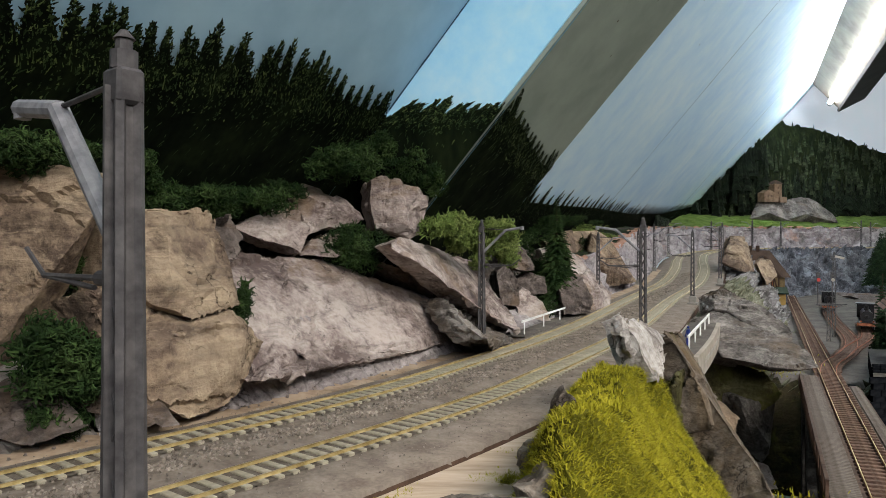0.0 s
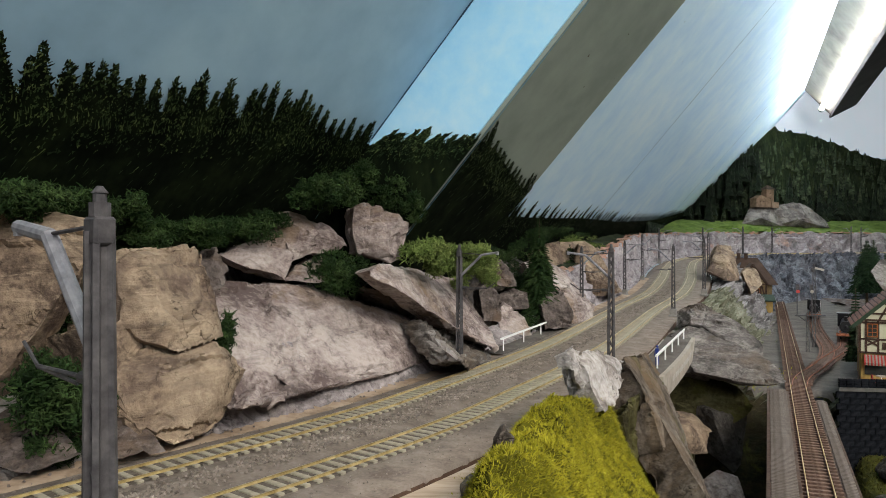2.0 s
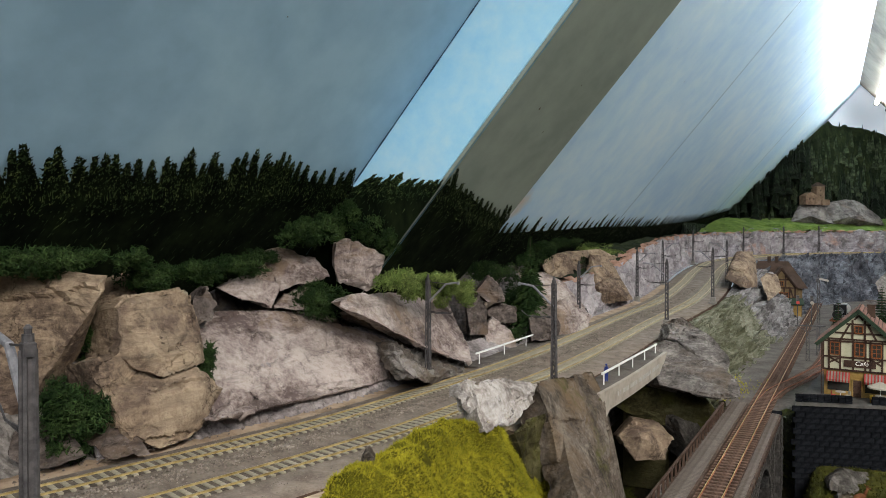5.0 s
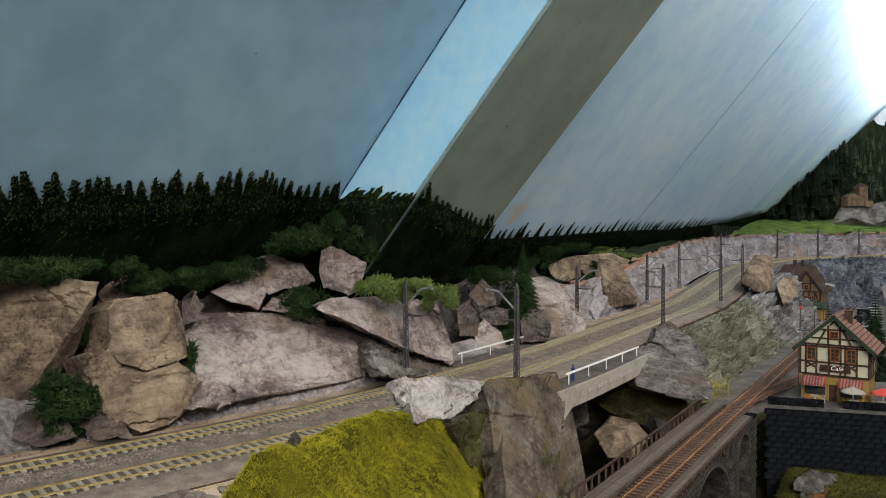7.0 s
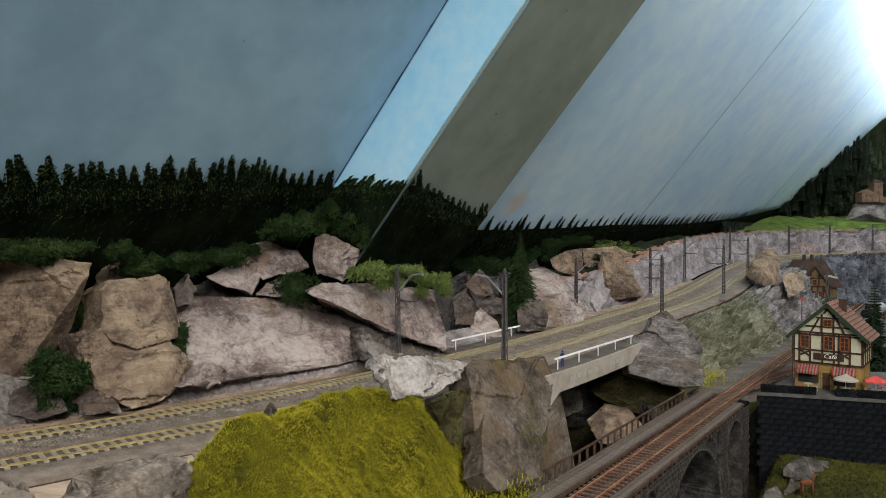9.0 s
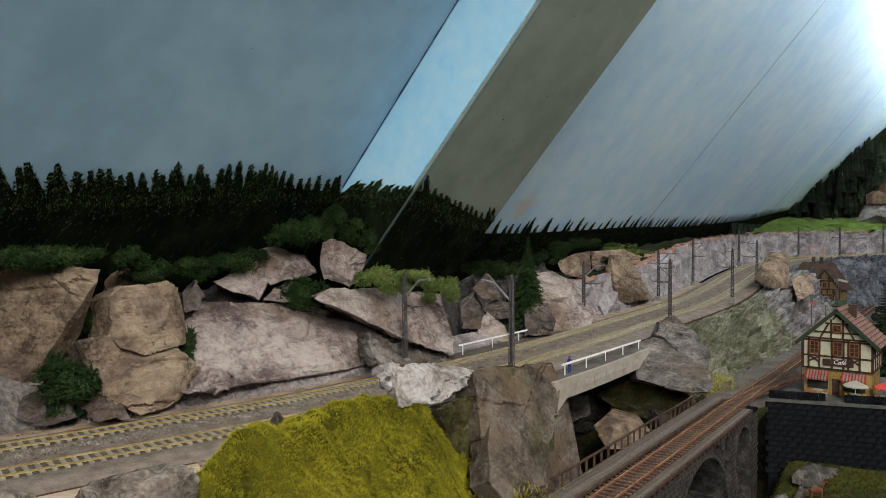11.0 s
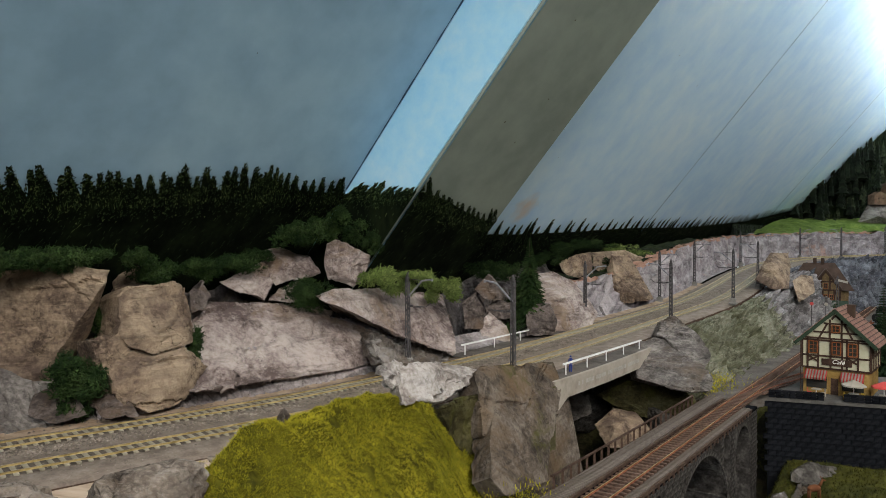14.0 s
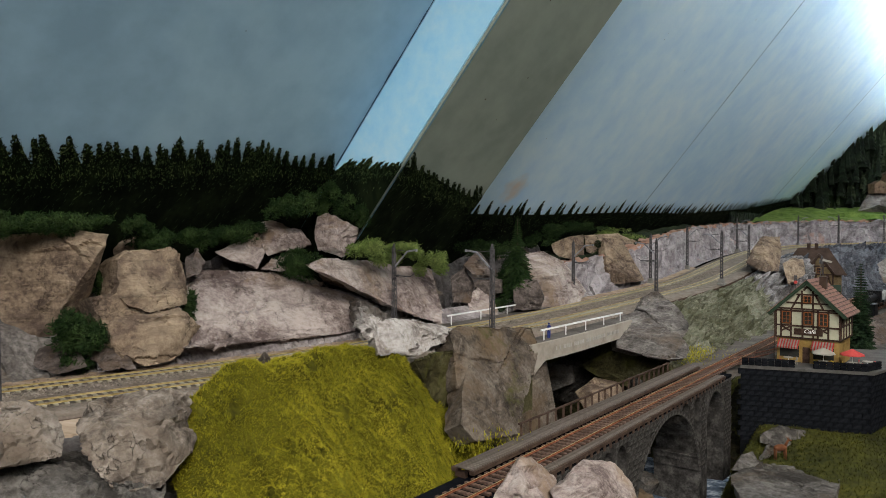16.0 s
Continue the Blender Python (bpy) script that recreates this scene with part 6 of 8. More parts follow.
for e0, e1 in ((-0.031, 0.0262),):
    _v, _f = [], []
    a, da = -0.50, 0.002
    while a < 0.008:
        for lo, hi in solid(a + da / 2):
            k = len(_v)
            for z in (lo, hi):
                _v += [low_at(a, e0, z), low_at(a + da, e0, z), low_at(a + da, e1, z), low_at(a, e1, z)]
            _f += [(k + 3, k + 2, k + 1, k), (k + 4, k + 5, k + 6, k + 7), (k, k + 1, k + 5, k + 4), (k + 1, k + 2, k + 6, k + 5), (k + 2, k + 3, k + 7, k + 6), (k + 3, k, k + 4, k + 7)]
        a += da
    raw("side_wall", _v, _f, STONEWORK, viaduct)
ribbon("deck", LOW, 0.40, 1.03, [(-0.032, -0.0042), (0.0255, -0.0042), (0.0255, -0.0075), (-0.032, -0.0075)], MORTAR, viaduct, step=0.05, closed=True)
# arch ring stones
vous = bpy.data.meshes.new("arch_stone")
_bm = bmesh.new()
box(_bm, 0.0095, 0.0022, 0.0060, Matrix(), 0.0006)
_bm.to_mesh(vous)
_bm.free()
vous.materials.append(STONEWORK)
for i in range(34):
    th = math.pi * (i + 0.5) / 34
    a, z = -0.2325 - 0.106 * math.cos(th), -0.178 + 0.106 * math.sin(th)
    m = Matrix.Translation(low_at(a, 0.0270, z)) @ LOW_M @ Matrix.Rotation(th - math.pi / 2, 4, "Y")
    shared("arch_stone", vous, viaduct, m)
# face stones in courses round the openings
stone = bpy.data.meshes.new("face_stone")
_bm = bmesh.new()
box(_bm, 0.0088, 0.0016, 0.0048, Matrix(), 0.0006)
_bm.to_mesh(stone)
_bm.free()
stone.materials.append(STONEWORK)


def open_at(a, z, gap=0.006):
    if (a + 0.2325) ** 2 + (z + 0.178) ** 2 < (0.1095 + gap * 0.4) ** 2 and z > -0.178 or (abs(a + 0.2325) < 0.109 and z <= -0.178):
        return True
    for h in HOLES[1:]:
        a0, a1, zb, ztp = h[0][0], h[-1][0], h[0][1], max(q[1] for q in h)
        if a0 - gap < a < a1 + gap and zb - 0.003 < z < ztp + 0.003:
            return True
    return False


_r = random.Random(8)
count = 0
for row in range(30):
    z = -0.0725 - row * 0.0056
    for col in range(60):
        a = -0.492 + col * 0.0096 + (0.0048 if row % 2 else 0)
        if a > 0.003 or open_at(a, z) or count >= 290:
            continue
        m = Matrix.Translation(low_at(a, 0.0266 + _r.uniform(-0.0003, 0.0004), z)) @ LOW_M
        shared("face_stone", stone, viaduct, m)
        count += 1
# walkways
plank = bpy.data.meshes.new("plank")
_bm = bmesh.new()
box(_bm, 0.0027, 0.0176, 0.0014, Matrix(), 0.0002)
_bm.to_mesh(plank)
_bm.free()
plank.materials.append(WALKWAY)
dark_plank = bpy.data.meshes.new("dark_plank")
_bm = bmesh.new()
box(_bm, 0.0027, 0.0082, 0.0014, Matrix(), 0.0002)
_bm.to_mesh(dark_plank)
_bm.free()
dark_plank.materials.append(WALKWAY)
for e, a0, a1, half in ((-0.0238, -0.556, -0.005, 0.0090), (0.0208, -0.556, -0.02, 0.0040)):
    walkway = tagged(empty("walkway"), "weathered plank walkway beside the branch track", "walkway", "viaduct walkways")
    a = a0
    while a < a1:
        m = Matrix.Translation(low_at(a, e, -0.0565 if e < 0 else -0.0628)) @ LOW_M @ Matrix.Rotation(_r.uniform(-0.01, 0.01), 4, "Z")
        shared("plank", plank if e < 0 else dark_plank, walkway, m)
        a += 0.0036
    for ee in (-half, half):
        bm = bmesh.new()
        zb = -0.0585 if e < 0 else -0.0648
        bar(bm, low_at(a0 - 0.003, e + ee, zb), low_at(a1, e + ee, zb), 0.003, 0.0045)
        part("beam", bm, RUST_DARK, walkway)
    # corbels under the outer edge
    o = -1 if e < 0 else 1
    a = a0 + 0.004
    while a < a1:
        bm = bmesh.new()
        box(bm, 0.004, 0.010, 0.005, Matrix.Translation(low_at(a, e + o * (half - 0.003), -0.0635 if e < 0 else -0.0690)) @ LOW_M)
        part("corbel", bm, RUST_DARK, walkway)
        a += 0.0135
fence = tagged(empty("fence"), "dark brown iron fence along the viaduct walkway", "fence")
a = -0.452
while a < -0.07:
    bm = bmesh.new()
    bar(bm, low_at(a, -0.0345, -0.062), low_at(a, -0.0345, -0.045), 0.0022, 0.0012)
    part("post", bm, RUST_DARK, fence)
    a += 0.0165
bm = bmesh.new()
bar(bm, low_at(-0.456, -0.0345, -0.0448), low_at(-0.07, -0.0345, -0.0448), 0.0014, 0.0022)
part("top_rail", bm, RUST_DARK, fence)

# stream under the bridges
WATER = material("dark_stream_water", [(0.05, 0.07, 0.10), (0.12, 0.16, 0.21), (0.62, 0.68, 0.74)], 40, 0.12, 0.4, 6, stretch=(1, 2, 1), spec=0.6)
_v, _f = [], []
for j in range(40):
    y = 0.25 + j * 0.02
    for i in range(10):
        x = 0.20 + 0.26 * (y - 0.25) + i * 0.022 - 0.03
        _v.append((x, y, -0.207 + 0.002 * fbm(x * 60, y * 30, 0, 3)))
for j in range(39):
    for i in range(9):
        a = j * 10 + i
        _f.append((a, a + 1, a + 11, a + 10))
tagged(raw("stream", _v, _f, WATER, smooth=True), "dark glossy stream with pale ripples in the gorge", "water", "", "structure")


# ---- café house on its terrace ----
CREAM = material("cream_plaster_infill", [(0.352, 0.3432, 0.2376), (0.4312, 0.4224, 0.3036), (0.4752, 0.4664, 0.3432)], 60, 0.85, 0.15, 5)
TIMBER = material("dark_brown_timber", [(0.025, 0.014, 0.010), (0.045, 0.026, 0.018), (0.07, 0.042, 0.03)], 120, 0.7, 0.2, 4)
OCHRE = material("ochre_plaster", [(0.20, 0.125, 0.035), (0.29, 0.19, 0.06), (0.36, 0.24, 0.085)], 60, 0.85, 0.15, 5)
ROOF_TILE = material("brown_red_roof_tile", [(0.13, 0.07, 0.055), (0.20, 0.11, 0.085), (0.27, 0.155, 0.125)], 90, 0.8, 0.3, 5, spread=0.18)
ROOF_DARK = material("dark_brown_roof", [(0.04, 0.026, 0.019), (0.075, 0.048, 0.035)], 60, 0.8, 0.3, 5)
GREEN_EDGE = material("dark_green_barge_board", [(0.016, 0.03, 0.018), (0.03, 0.05, 0.03)], 60, 0.6, 0.1)
ORANGE_WOOD = material("orange_brown_window_wood", [(0.15, 0.05, 0.015), (0.23, 0.08, 0.025)], 90, 0.6, 0.1)
GLASS_DARK = material("dark_window_glass", [(0.02, 0.022, 0.02), (0.045, 0.045, 0.04)], 40, 0.12, 0.0, spec=0.6)
RED = material("red_awning_cloth", [(0.42, 0.05, 0.045), (0.55, 0.08, 0.07)], 60, 0.8, 0.05)
CLOTH = material("cream_awning_cloth", [(0.303, 0.279, 0.235), (0.362, 0.338, 0.294)], 60, 0.8, 0.05)
TERRACE = material("grey_terrace_paving", [(0.055, 0.0523, 0.0484), (0.0825, 0.0786, 0.0726), (0.11, 0.105, 0.0963)], 50, 0.9, 0.3)
LETTER = material("white_sign_paint", [(0.70, 0.70, 0.68), (0.80, 0.80, 0.78)], 60, 0.6, 0.0)


def beams(name, segs, y, w, parent, mat=None, depth=0.0016):
    """Timbers on a wall that faces -y: pairs of (x, z) ends in millimetres."""
    for (x0, z0, x1, z1) in segs:
        bm = bmesh.new()
        a, b = Vector((x0 / 1000, y, z0 / 1000)), Vector((x1 / 1000, y, z1 / 1000))
        d = b - a
        m = Matrix.Translation((a + b) / 2) @ Matrix.Rotation(-math.atan2(d.z, d.x), 4, "Y")
        box(bm, d.length, depth, w, m)
        part(name, bm, mat or TIMBER, parent)


def window_part(x, z, w, h, y, parent, cross=2):
    """A small wooden window on a wall that faces -y, middle at (x, z)."""
    win = bmesh.new()
    for dx in (-1, 1):
        box(win, 0.0012, 0.0022, h, at(x + dx * w / 2, y, z))
    for dz in (-1, 1):
        box(win, w + 0.0012, 0.0022, 0.0012, at(x, y, z + dz * h / 2))
    o = part("window", win, ORANGE_WOOD, parent, "orange-brown wooden window")
    bm = bmesh.new()
    box(bm, 0.0007, 0.0018, h - 0.0012, at(x, y, z))
    part("mullion", bm, ORANGE_WOOD, o)
    for k in range(cross):
        bm = bmesh.new()
        box(bm, w - 0.0012, 0.0016, 0.0006, at(x, y, z - h / 2 + h * (k + 1) / (cross + 1)))
        part("glazing_bar", bm, ORANGE_WOOD, o)
    g = bmesh.new()
    box(g, w, 0.0006, h, at(x, y + 0.0006, z))
    part("pane", g, GLASS_DARK, o)
    return o


def gable_body(w, d, z0, z1, apex, bm):
    v = [bm.verts.new(p) for p in [(0, 0, z0), (w, 0, z0), (w, 0, z1), (w / 2, 0, apex), (0, 0, z1), (0, d, z0), (w, d, z0), (w, d, z1), (w / 2, d, apex), (0, d, z1)]]
    for f in ((0, 1, 2, 3, 4), (9, 8, 7, 6, 5), (0, 5, 6, 1), (1, 6, 7, 2), (2, 7, 8, 3), (3, 8, 9, 4), (4, 9, 5, 0)):
        bm.faces.new([v[i] for i in f])
    return bm


W, DP = 0.082, 0.074
house = tagged(empty("cafe_house"), "half-timbered café with cream panels and a brown-red tiled roof", "house")
bm = bmesh.new()
box(bm, W - 0.003, DP - 0.003, 0.037, at(W / 2, DP / 2, 0.0185))
part("ground_floor", bm, OCHRE, house, "ochre plastered ground floor")
bm = bmesh.new()
gable_body(W, DP, 0.037, 0.081, 0.1235, bm)
part("upper_floor", bm, CREAM, house, "cream plastered upper floor and gable")
mm = 82 / 353.0


def fx(px):
    return (px - 427) * mm


def fz(py):
    return 37 + (640 - py) * 44 / 145.0


front = [(0, fz(492), 82, fz(492)), (0, fz(503), 82, fz(503)), (0, fz(638), 82, fz(638)), (0, fz(578), 82, fz(578))]
front += [(fx(x), 37, fx(x), 81) for x in (429, 458, 514, 578, 637, 661, 717, 778)]
front += [(fx(462), fz(606), fx(512), fz(582)), (fx(462), fz(582), fx(512), fz(606)), (fx(665), fz(606), fx(714), fz(582)), (fx(665), fz(582), fx(714), fz(606))]
front += [(14, 91, 68, 91), (27, 104, 55, 104), (34, 81, 34, 110), (48, 81, 48, 110), (31, 104, 21, 82), (51, 104, 61, 82), (36, 110, 41, 117), (46, 110, 41, 117)]
beams("beam", front, -0.0004, 0.0024, house)
beams("beam", [(-1, 80.5, 41, 123), (83, 80.5, 41, 123)], -0.0004, 0.0022, house)
bm = bmesh.new()
box(bm, 0.036, 0.0024, 0.0095, at(fx(610) / 1000, -0.0006, fz(606) / 1000))
part("signboard", bm, TIMBER, house, "dark signboard that reads Café")
sign = bpy.data.curves.new("cafe_lettering", "FONT")
sign.body, sign.size, sign.extrude, sign.align_x, sign.shear = "Café", 0.0082, 0.0003, "CENTER", 0.25
tmp = new("cafe_lettering", sign)
sign_mesh = bpy.data.meshes.new_from_object(tmp.evaluated_get(bpy.context.evaluated_depsgraph_get()))
bpy.data.objects.remove(tmp)
sign_mesh.materials.clear()
sign_mesh.materials.append(LETTER)
o = shared("lettering", sign_mesh, house, at(fx(618) / 1000, -0.0022, fz(611) / 1000, 0, 90))
o["label"] = "white slanted Café lettering"
for x, z, w, h in ((487, 538, 44, 58), (608, 538, 44, 60), (690, 540, 44, 60)):
    window_part(fx(x) / 1000, fz(z) / 1000, w * mm / 1000, h * 0.3 / 1000, -0.0008, house)
window_part(0.041, 0.0965, 0.0088, 0.0095, -0.0008, house, 1)
# right side wall
side = tagged(empty("side_wall"), "", "")
side.parent = house
side.matrix_basis = at(W, 0, 0, 90)
beams("beam", [(0, 38, 74, 38), (0, 80, 74, 80), (0, 58, 74, 58)] + [(x, 37, x, 81) for x in (1.2, 18, 36, 55, 73)] + [(2, 58, 17, 79), (56, 79, 72, 58)], -0.0004, 0.0022, side)
# door, shop windows and awnings
bm = bmesh.new()
box(bm, 0.0100, 0.002, 0.0235, at(fx(599) / 1000, 0.0002, 0.0120))
part("door", bm, TIMBER, house, "dark open doorway")
beams("door_frame", [(fx(576), 0, fx(576), 25), (fx(622), 0, fx(622), 25), (fx(574), 25, fx(624), 25)], -0.0004, 0.0014, house, OCHRE)
for x0, x1 in ((447, 563), (632, 750)):
    c, w = (fx(x0) + fx(x1)) / 2000, (fx(x1) - fx(x0)) / 1000
    g = bmesh.new()
    box(g, w * 0.92, 0.001, 0.018, at(c, 0.0006, 0.0165))
    part("shop_window", g, GLASS_DARK, house, "dark shop window under an awning")
    aw = tagged(empty("awning"), "", "")
    aw.parent = house
    n = 15
    for i in range(n):
        b = bmesh.new()
        xa = c - w / 2 + w * i / n
        q = [b.verts.new(p) for p in [(xa, 0.0, 0.0345), (xa + w / n, 0.0, 0.0345), (xa + w / n, -0.010, 0.0245), (xa, -0.010, 0.0245), (xa, -0.010, 0.0215), (xa + w / n, -0.010, 0.0215)]]
        b.faces.new((q[0], q[3], q[2], q[1]))
        b.faces.new((q[3], q[4], q[5], q[2]))
        r = bmesh.ops.solidify(b, geom=b.faces, thickness=0.0004)
        part("stripe", b, RED if i % 2 == 0 else CLOTH, aw)
# roof with tiles, barge boards, chimney
rise, run = 0.0425, W / 2
slope_len = math.hypot(rise, run) + 0.014
ang = math.atan2(rise, run)
tile = bpy.data.meshes.new("roof_tile")
_bm = bmesh.new()
box(_bm, 0.0047, 0.0050, 0.0009, Matrix(), 0.0002)
_bm.to_mesh(tile)
_bm.free()
tile.materials.append(ROOF_TILE)
for k in (-1, 1):
    m = Matrix.Translation((W / 2, -0.007, 0.1265)) @ Matrix.Rotation(k * ang, 4, "Y")
    bm = bmesh.new()
    box(bm, slope_len, DP + 0.014, 0.0022, m @ at(k * slope_len / 2, (DP + 0.014) / 2, -0.0014))
    roof = part("roof", bm, ROOF_DARK, house)
    rows, cols = 12, 18
    for i in range(rows):
        for j in range(cols):
            u = (i + 0.5) * slope_len / rows
            shared("roof_tile", tile, roof, m @ at(k * u, 0.0025 + j * 0.0049, 0.0004, 0, 0, k * 6))
    for yy in (0.0, DP + 0.014):
        bm = bmesh.new()
        box(bm, slope_len, 0.0016, 0.0046, m @ at(k * slope_len / 2, yy, -0.0024))
        part("barge_board", bm, GREEN_EDGE, house, "dark green barge board")
bm = bmesh.new()
box(bm, 0.009, 0.008, 0.018, at(W * 0.66, DP * 0.42, 0.120), 0.0005)
box(bm, 0.0105, 0.0095, 0.002, at(W * 0.66, DP * 0.42, 0.1295), 0.0004)
part("chimney", bm, ROOF_DARK, house, "brown brick chimney")
bm = bmesh.new()
rod(bm, (-0.0015, -0.001, 0.0), (-0.0015, -0.001, 0.078), 0.0006)
part("downpipe", bm, TIMBER, house)
TZ = -0.0495
HM = pose(0.5455, 0.8435, TZ, 0, 0, math.degrees(math.atan2(-0.466, 0.885)))
house.matrix_world = HM @ Matrix.Diagonal((1, 1, 0.92, 1))

# terrace with its dark stone wall
TA, TB, TC, TD = Vector((0.489, 0.789, 0)), Vector((0.645, 0.770, 0)), Vector((0.80, 0.96, 0)), Vector((0.60, 0.98, 0))
terrace = tagged(empty("terrace"), "blackish stone terrace wall with a paved top", "terrace")
bm = bmesh.new()
vs = [bm.verts.new((p.x, p.y, z)) for z in (TZ - 0.0015, -0.20) for p in (TA, TB, TC, TD)]
for f in ((0, 1, 2, 3), (4, 5, 1, 0), (5, 6, 2, 1), (6, 7, 3, 2), (7, 4, 0, 3)):
    bm.faces.new([vs[i] for i in f])
part("core", bm, MORTAR, terrace)
bm = bmesh.new()
vs = [bm.verts.new((p.x, p.y, z)) for z in (TZ, TZ - 0.0035) for p in (TA + Vector((-0.001, -0.002, 0)), TB + Vector((0.002, -0.002, 0)), TC + Vector((0.002, 0, 0)), TD)]
for f in ((0, 1, 2, 3), (4, 5, 1, 0), (5, 6, 2, 1), (6, 7, 3, 2), (7, 4, 0, 3)):
    bm.faces.new([vs[i] for i in f])
part("paving", bm, TERRACE, terrace, "grey paved terrace top")
block = bpy.data.meshes.new("wall_stone")
_bm = bmesh.new()
box(_bm, 0.0104, 0.003, 0.0069, Matrix(), 0.0005)
_bm.to_mesh(block)
_bm.free()
block.materials.append(BLACKSTONE)
_r = random.Random(9)
for p, q in ((TA, TB), (TB, TC)):
    d = q - p
    rz = math.degrees(math.atan2(d.y, d.x))
    n = int(d.length / 0.0105)
    for row in range(14):
        for i in range(n):
            if p is TB and i > 9:
                continue
            c = p + d * ((i + (0.5 if row % 2 else 0.1) + _r.uniform(-0.12, 0.12)) / n)
            m = Matrix.Translation((c.x, c.y, TZ - 0.008 - row * 0.0071)) @ Matrix.Rotation(radians(rz), 4, "Z") @ at(0, 0.0007 + _r.uniform(-0.0003, 0.0003), 0) @ Matrix.Diagonal((_r.uniform(0.85, 1.12), 1, _r.uniform(0.96, 1.06), 1))
            shared("wall_stone", block, terrace, m)


def parapet(p, q, n, label):
    root = tagged(empty("parapet"), label, "parapet", "terrace parapets")
    d = q - p
    m0 = Matrix.Rotation(math.atan2(d.y, d.x), 4, "Z")
    for row in range(3):
        for i in range(n):
            bm = bmesh.new()
            c = p + d * ((i + 0.5) / n)
            box(bm, d.length / n * 0.94, 0.004, 0.0031, Matrix.Translation((c.x, c.y, TZ + 0.0017 + row * 0.0034)) @ m0, 0.0004)
            part("block", bm, BLACKSTONE, root)
    return root


_in = Vector((0.002, 0.005, 0))
parapet(TA + _in, TA.lerp(TB, 0.42) + _in, 8, "low blackish stone parapet at the terrace edge")
parapet(TA.lerp(TB, 0.56) + _in, TB + Vector((-0.004, 0.005, 0)), 8, "low blackish stone parapet before the café tables")
parapet(TB + Vector((-0.004, 0.006, 0)), TB.lerp(TC, 0.16) + Vector((-0.004, 0.002, 0)), 4, "short low parapet at the terrace corner")


def umbrella(x, y, mat, label):
    root = tagged(empty("umbrella"), label, "umbrella", "café umbrellas")
    bm = bmesh.new()
    cyl(bm, 0.0005, 0.0005, 0.026, at(0, 0, 0), 6)
    cyl(bm, 0.003, 0.0025, 0.0012, at(0, 0, 0), 10)
    part("pole", bm, LETTER, root)
    bm = bmesh.new()
    cyl(bm, 0.0145, 0.0008, 0.0065, at(0, 0, 0.0205), 8)
    cyl(bm, 0.0148, 0.0145, 0.0018, at(0, 0, 0.0188), 8)
    part("canopy", bm, mat, root)
    root.matrix_world = at(x, y, TZ, 15)
    return root


def local(x, y):
    p = HM @ Vector((x, y, 0))
    return p.x, p.y


umbrella(*local(0.066, -0.022), CLOTH, "cream café umbrella with a scalloped edge")
umbrella(*local(0.098, -0.010), RED, "red café umbrella beside the house")


def cafe_table(x, y, mat, label):
    root = tagged(empty("cafe_table"), label, "table", "café tables")
    bm = bmesh.new()
    cyl(bm, 0.0062, 0.0062, 0.0009, at(0, 0, 0.0085), 14)
    part("tabletop", bm, mat, root)
    bm = bmesh.new()
    cyl(bm, 0.0006, 0.0006, 0.0085, at(0, 0, 0), 6)
    cyl(bm, 0.003, 0.002, 0.0008, at(0, 0, 0), 10)
    part("stand", bm, LETTER, root)
    root.matrix_world = at(x, y, TZ)
    return root


def cafe_chair(x, y, rz, mat, label):
    root = tagged(empty("cafe_chair"), label, "chair", "café chairs")
    bm = bmesh.new()
    box(bm, 0.0048, 0.0048, 0.0006, at(0, 0, 0.005))
    part("seat", bm, mat, root)
    bm = bmesh.new()
    box(bm, 0.0048, 0.0005, 0.0042, at(0, 0.0023, 0.0082))
    part("backrest", bm, mat, root)
    for dx in (-1, 1):
        for dy in (-1, 1):
            bm = bmesh.new()
            box(bm, 0.0006, 0.0006, 0.005, at(dx * 0.002, dy * 0.002, 0.0025))
            part("leg", bm, mat, root)
    root.matrix_world = at(x, y, TZ, rz)
    return root


YELLOW = material("yellow_plastic", [(0.55, 0.38, 0.04), (0.66, 0.48, 0.07)], 60, 0.6, 0)
for x, y in ((0.022, -0.020), (0.066, -0.022), (0.098, -0.010), (0.112, 0.012)):
    cafe_table(*local(x, y), CLOTH, "small round white café table on the terrace")
for x, y, rz, c in ((0.014, -0.022, 80, RED), (0.030, -0.018, -80, CLOTH), (0.058, -0.026, 100, YELLOW), (0.074, -0.020, -70, YELLOW), (0.090, -0.016, 70, YELLOW), (0.105, -0.006, -60, CLOTH), (0.104, 0.014, 60, RED), (0.119, 0.010, -80, RED)):
    cafe_chair(*local(x, y), rz, c, "small coloured plastic café chair on the terrace")


# ---- bushes, trees and grass ----
def lichen(name, place, size, count, mat, label, seed, curl=0.0075, width=0.00078):
    """A lichen bush: a loose tangle of short curled twigs."""
    root = tagged(empty(name, Matrix.Translation(place)), label, "bush", "bushes on the embankment")
    for i in range(3):
        tuft(root, size, int(count / 3) + 1, mat, seed * 3 + i, curl, width)
    return root


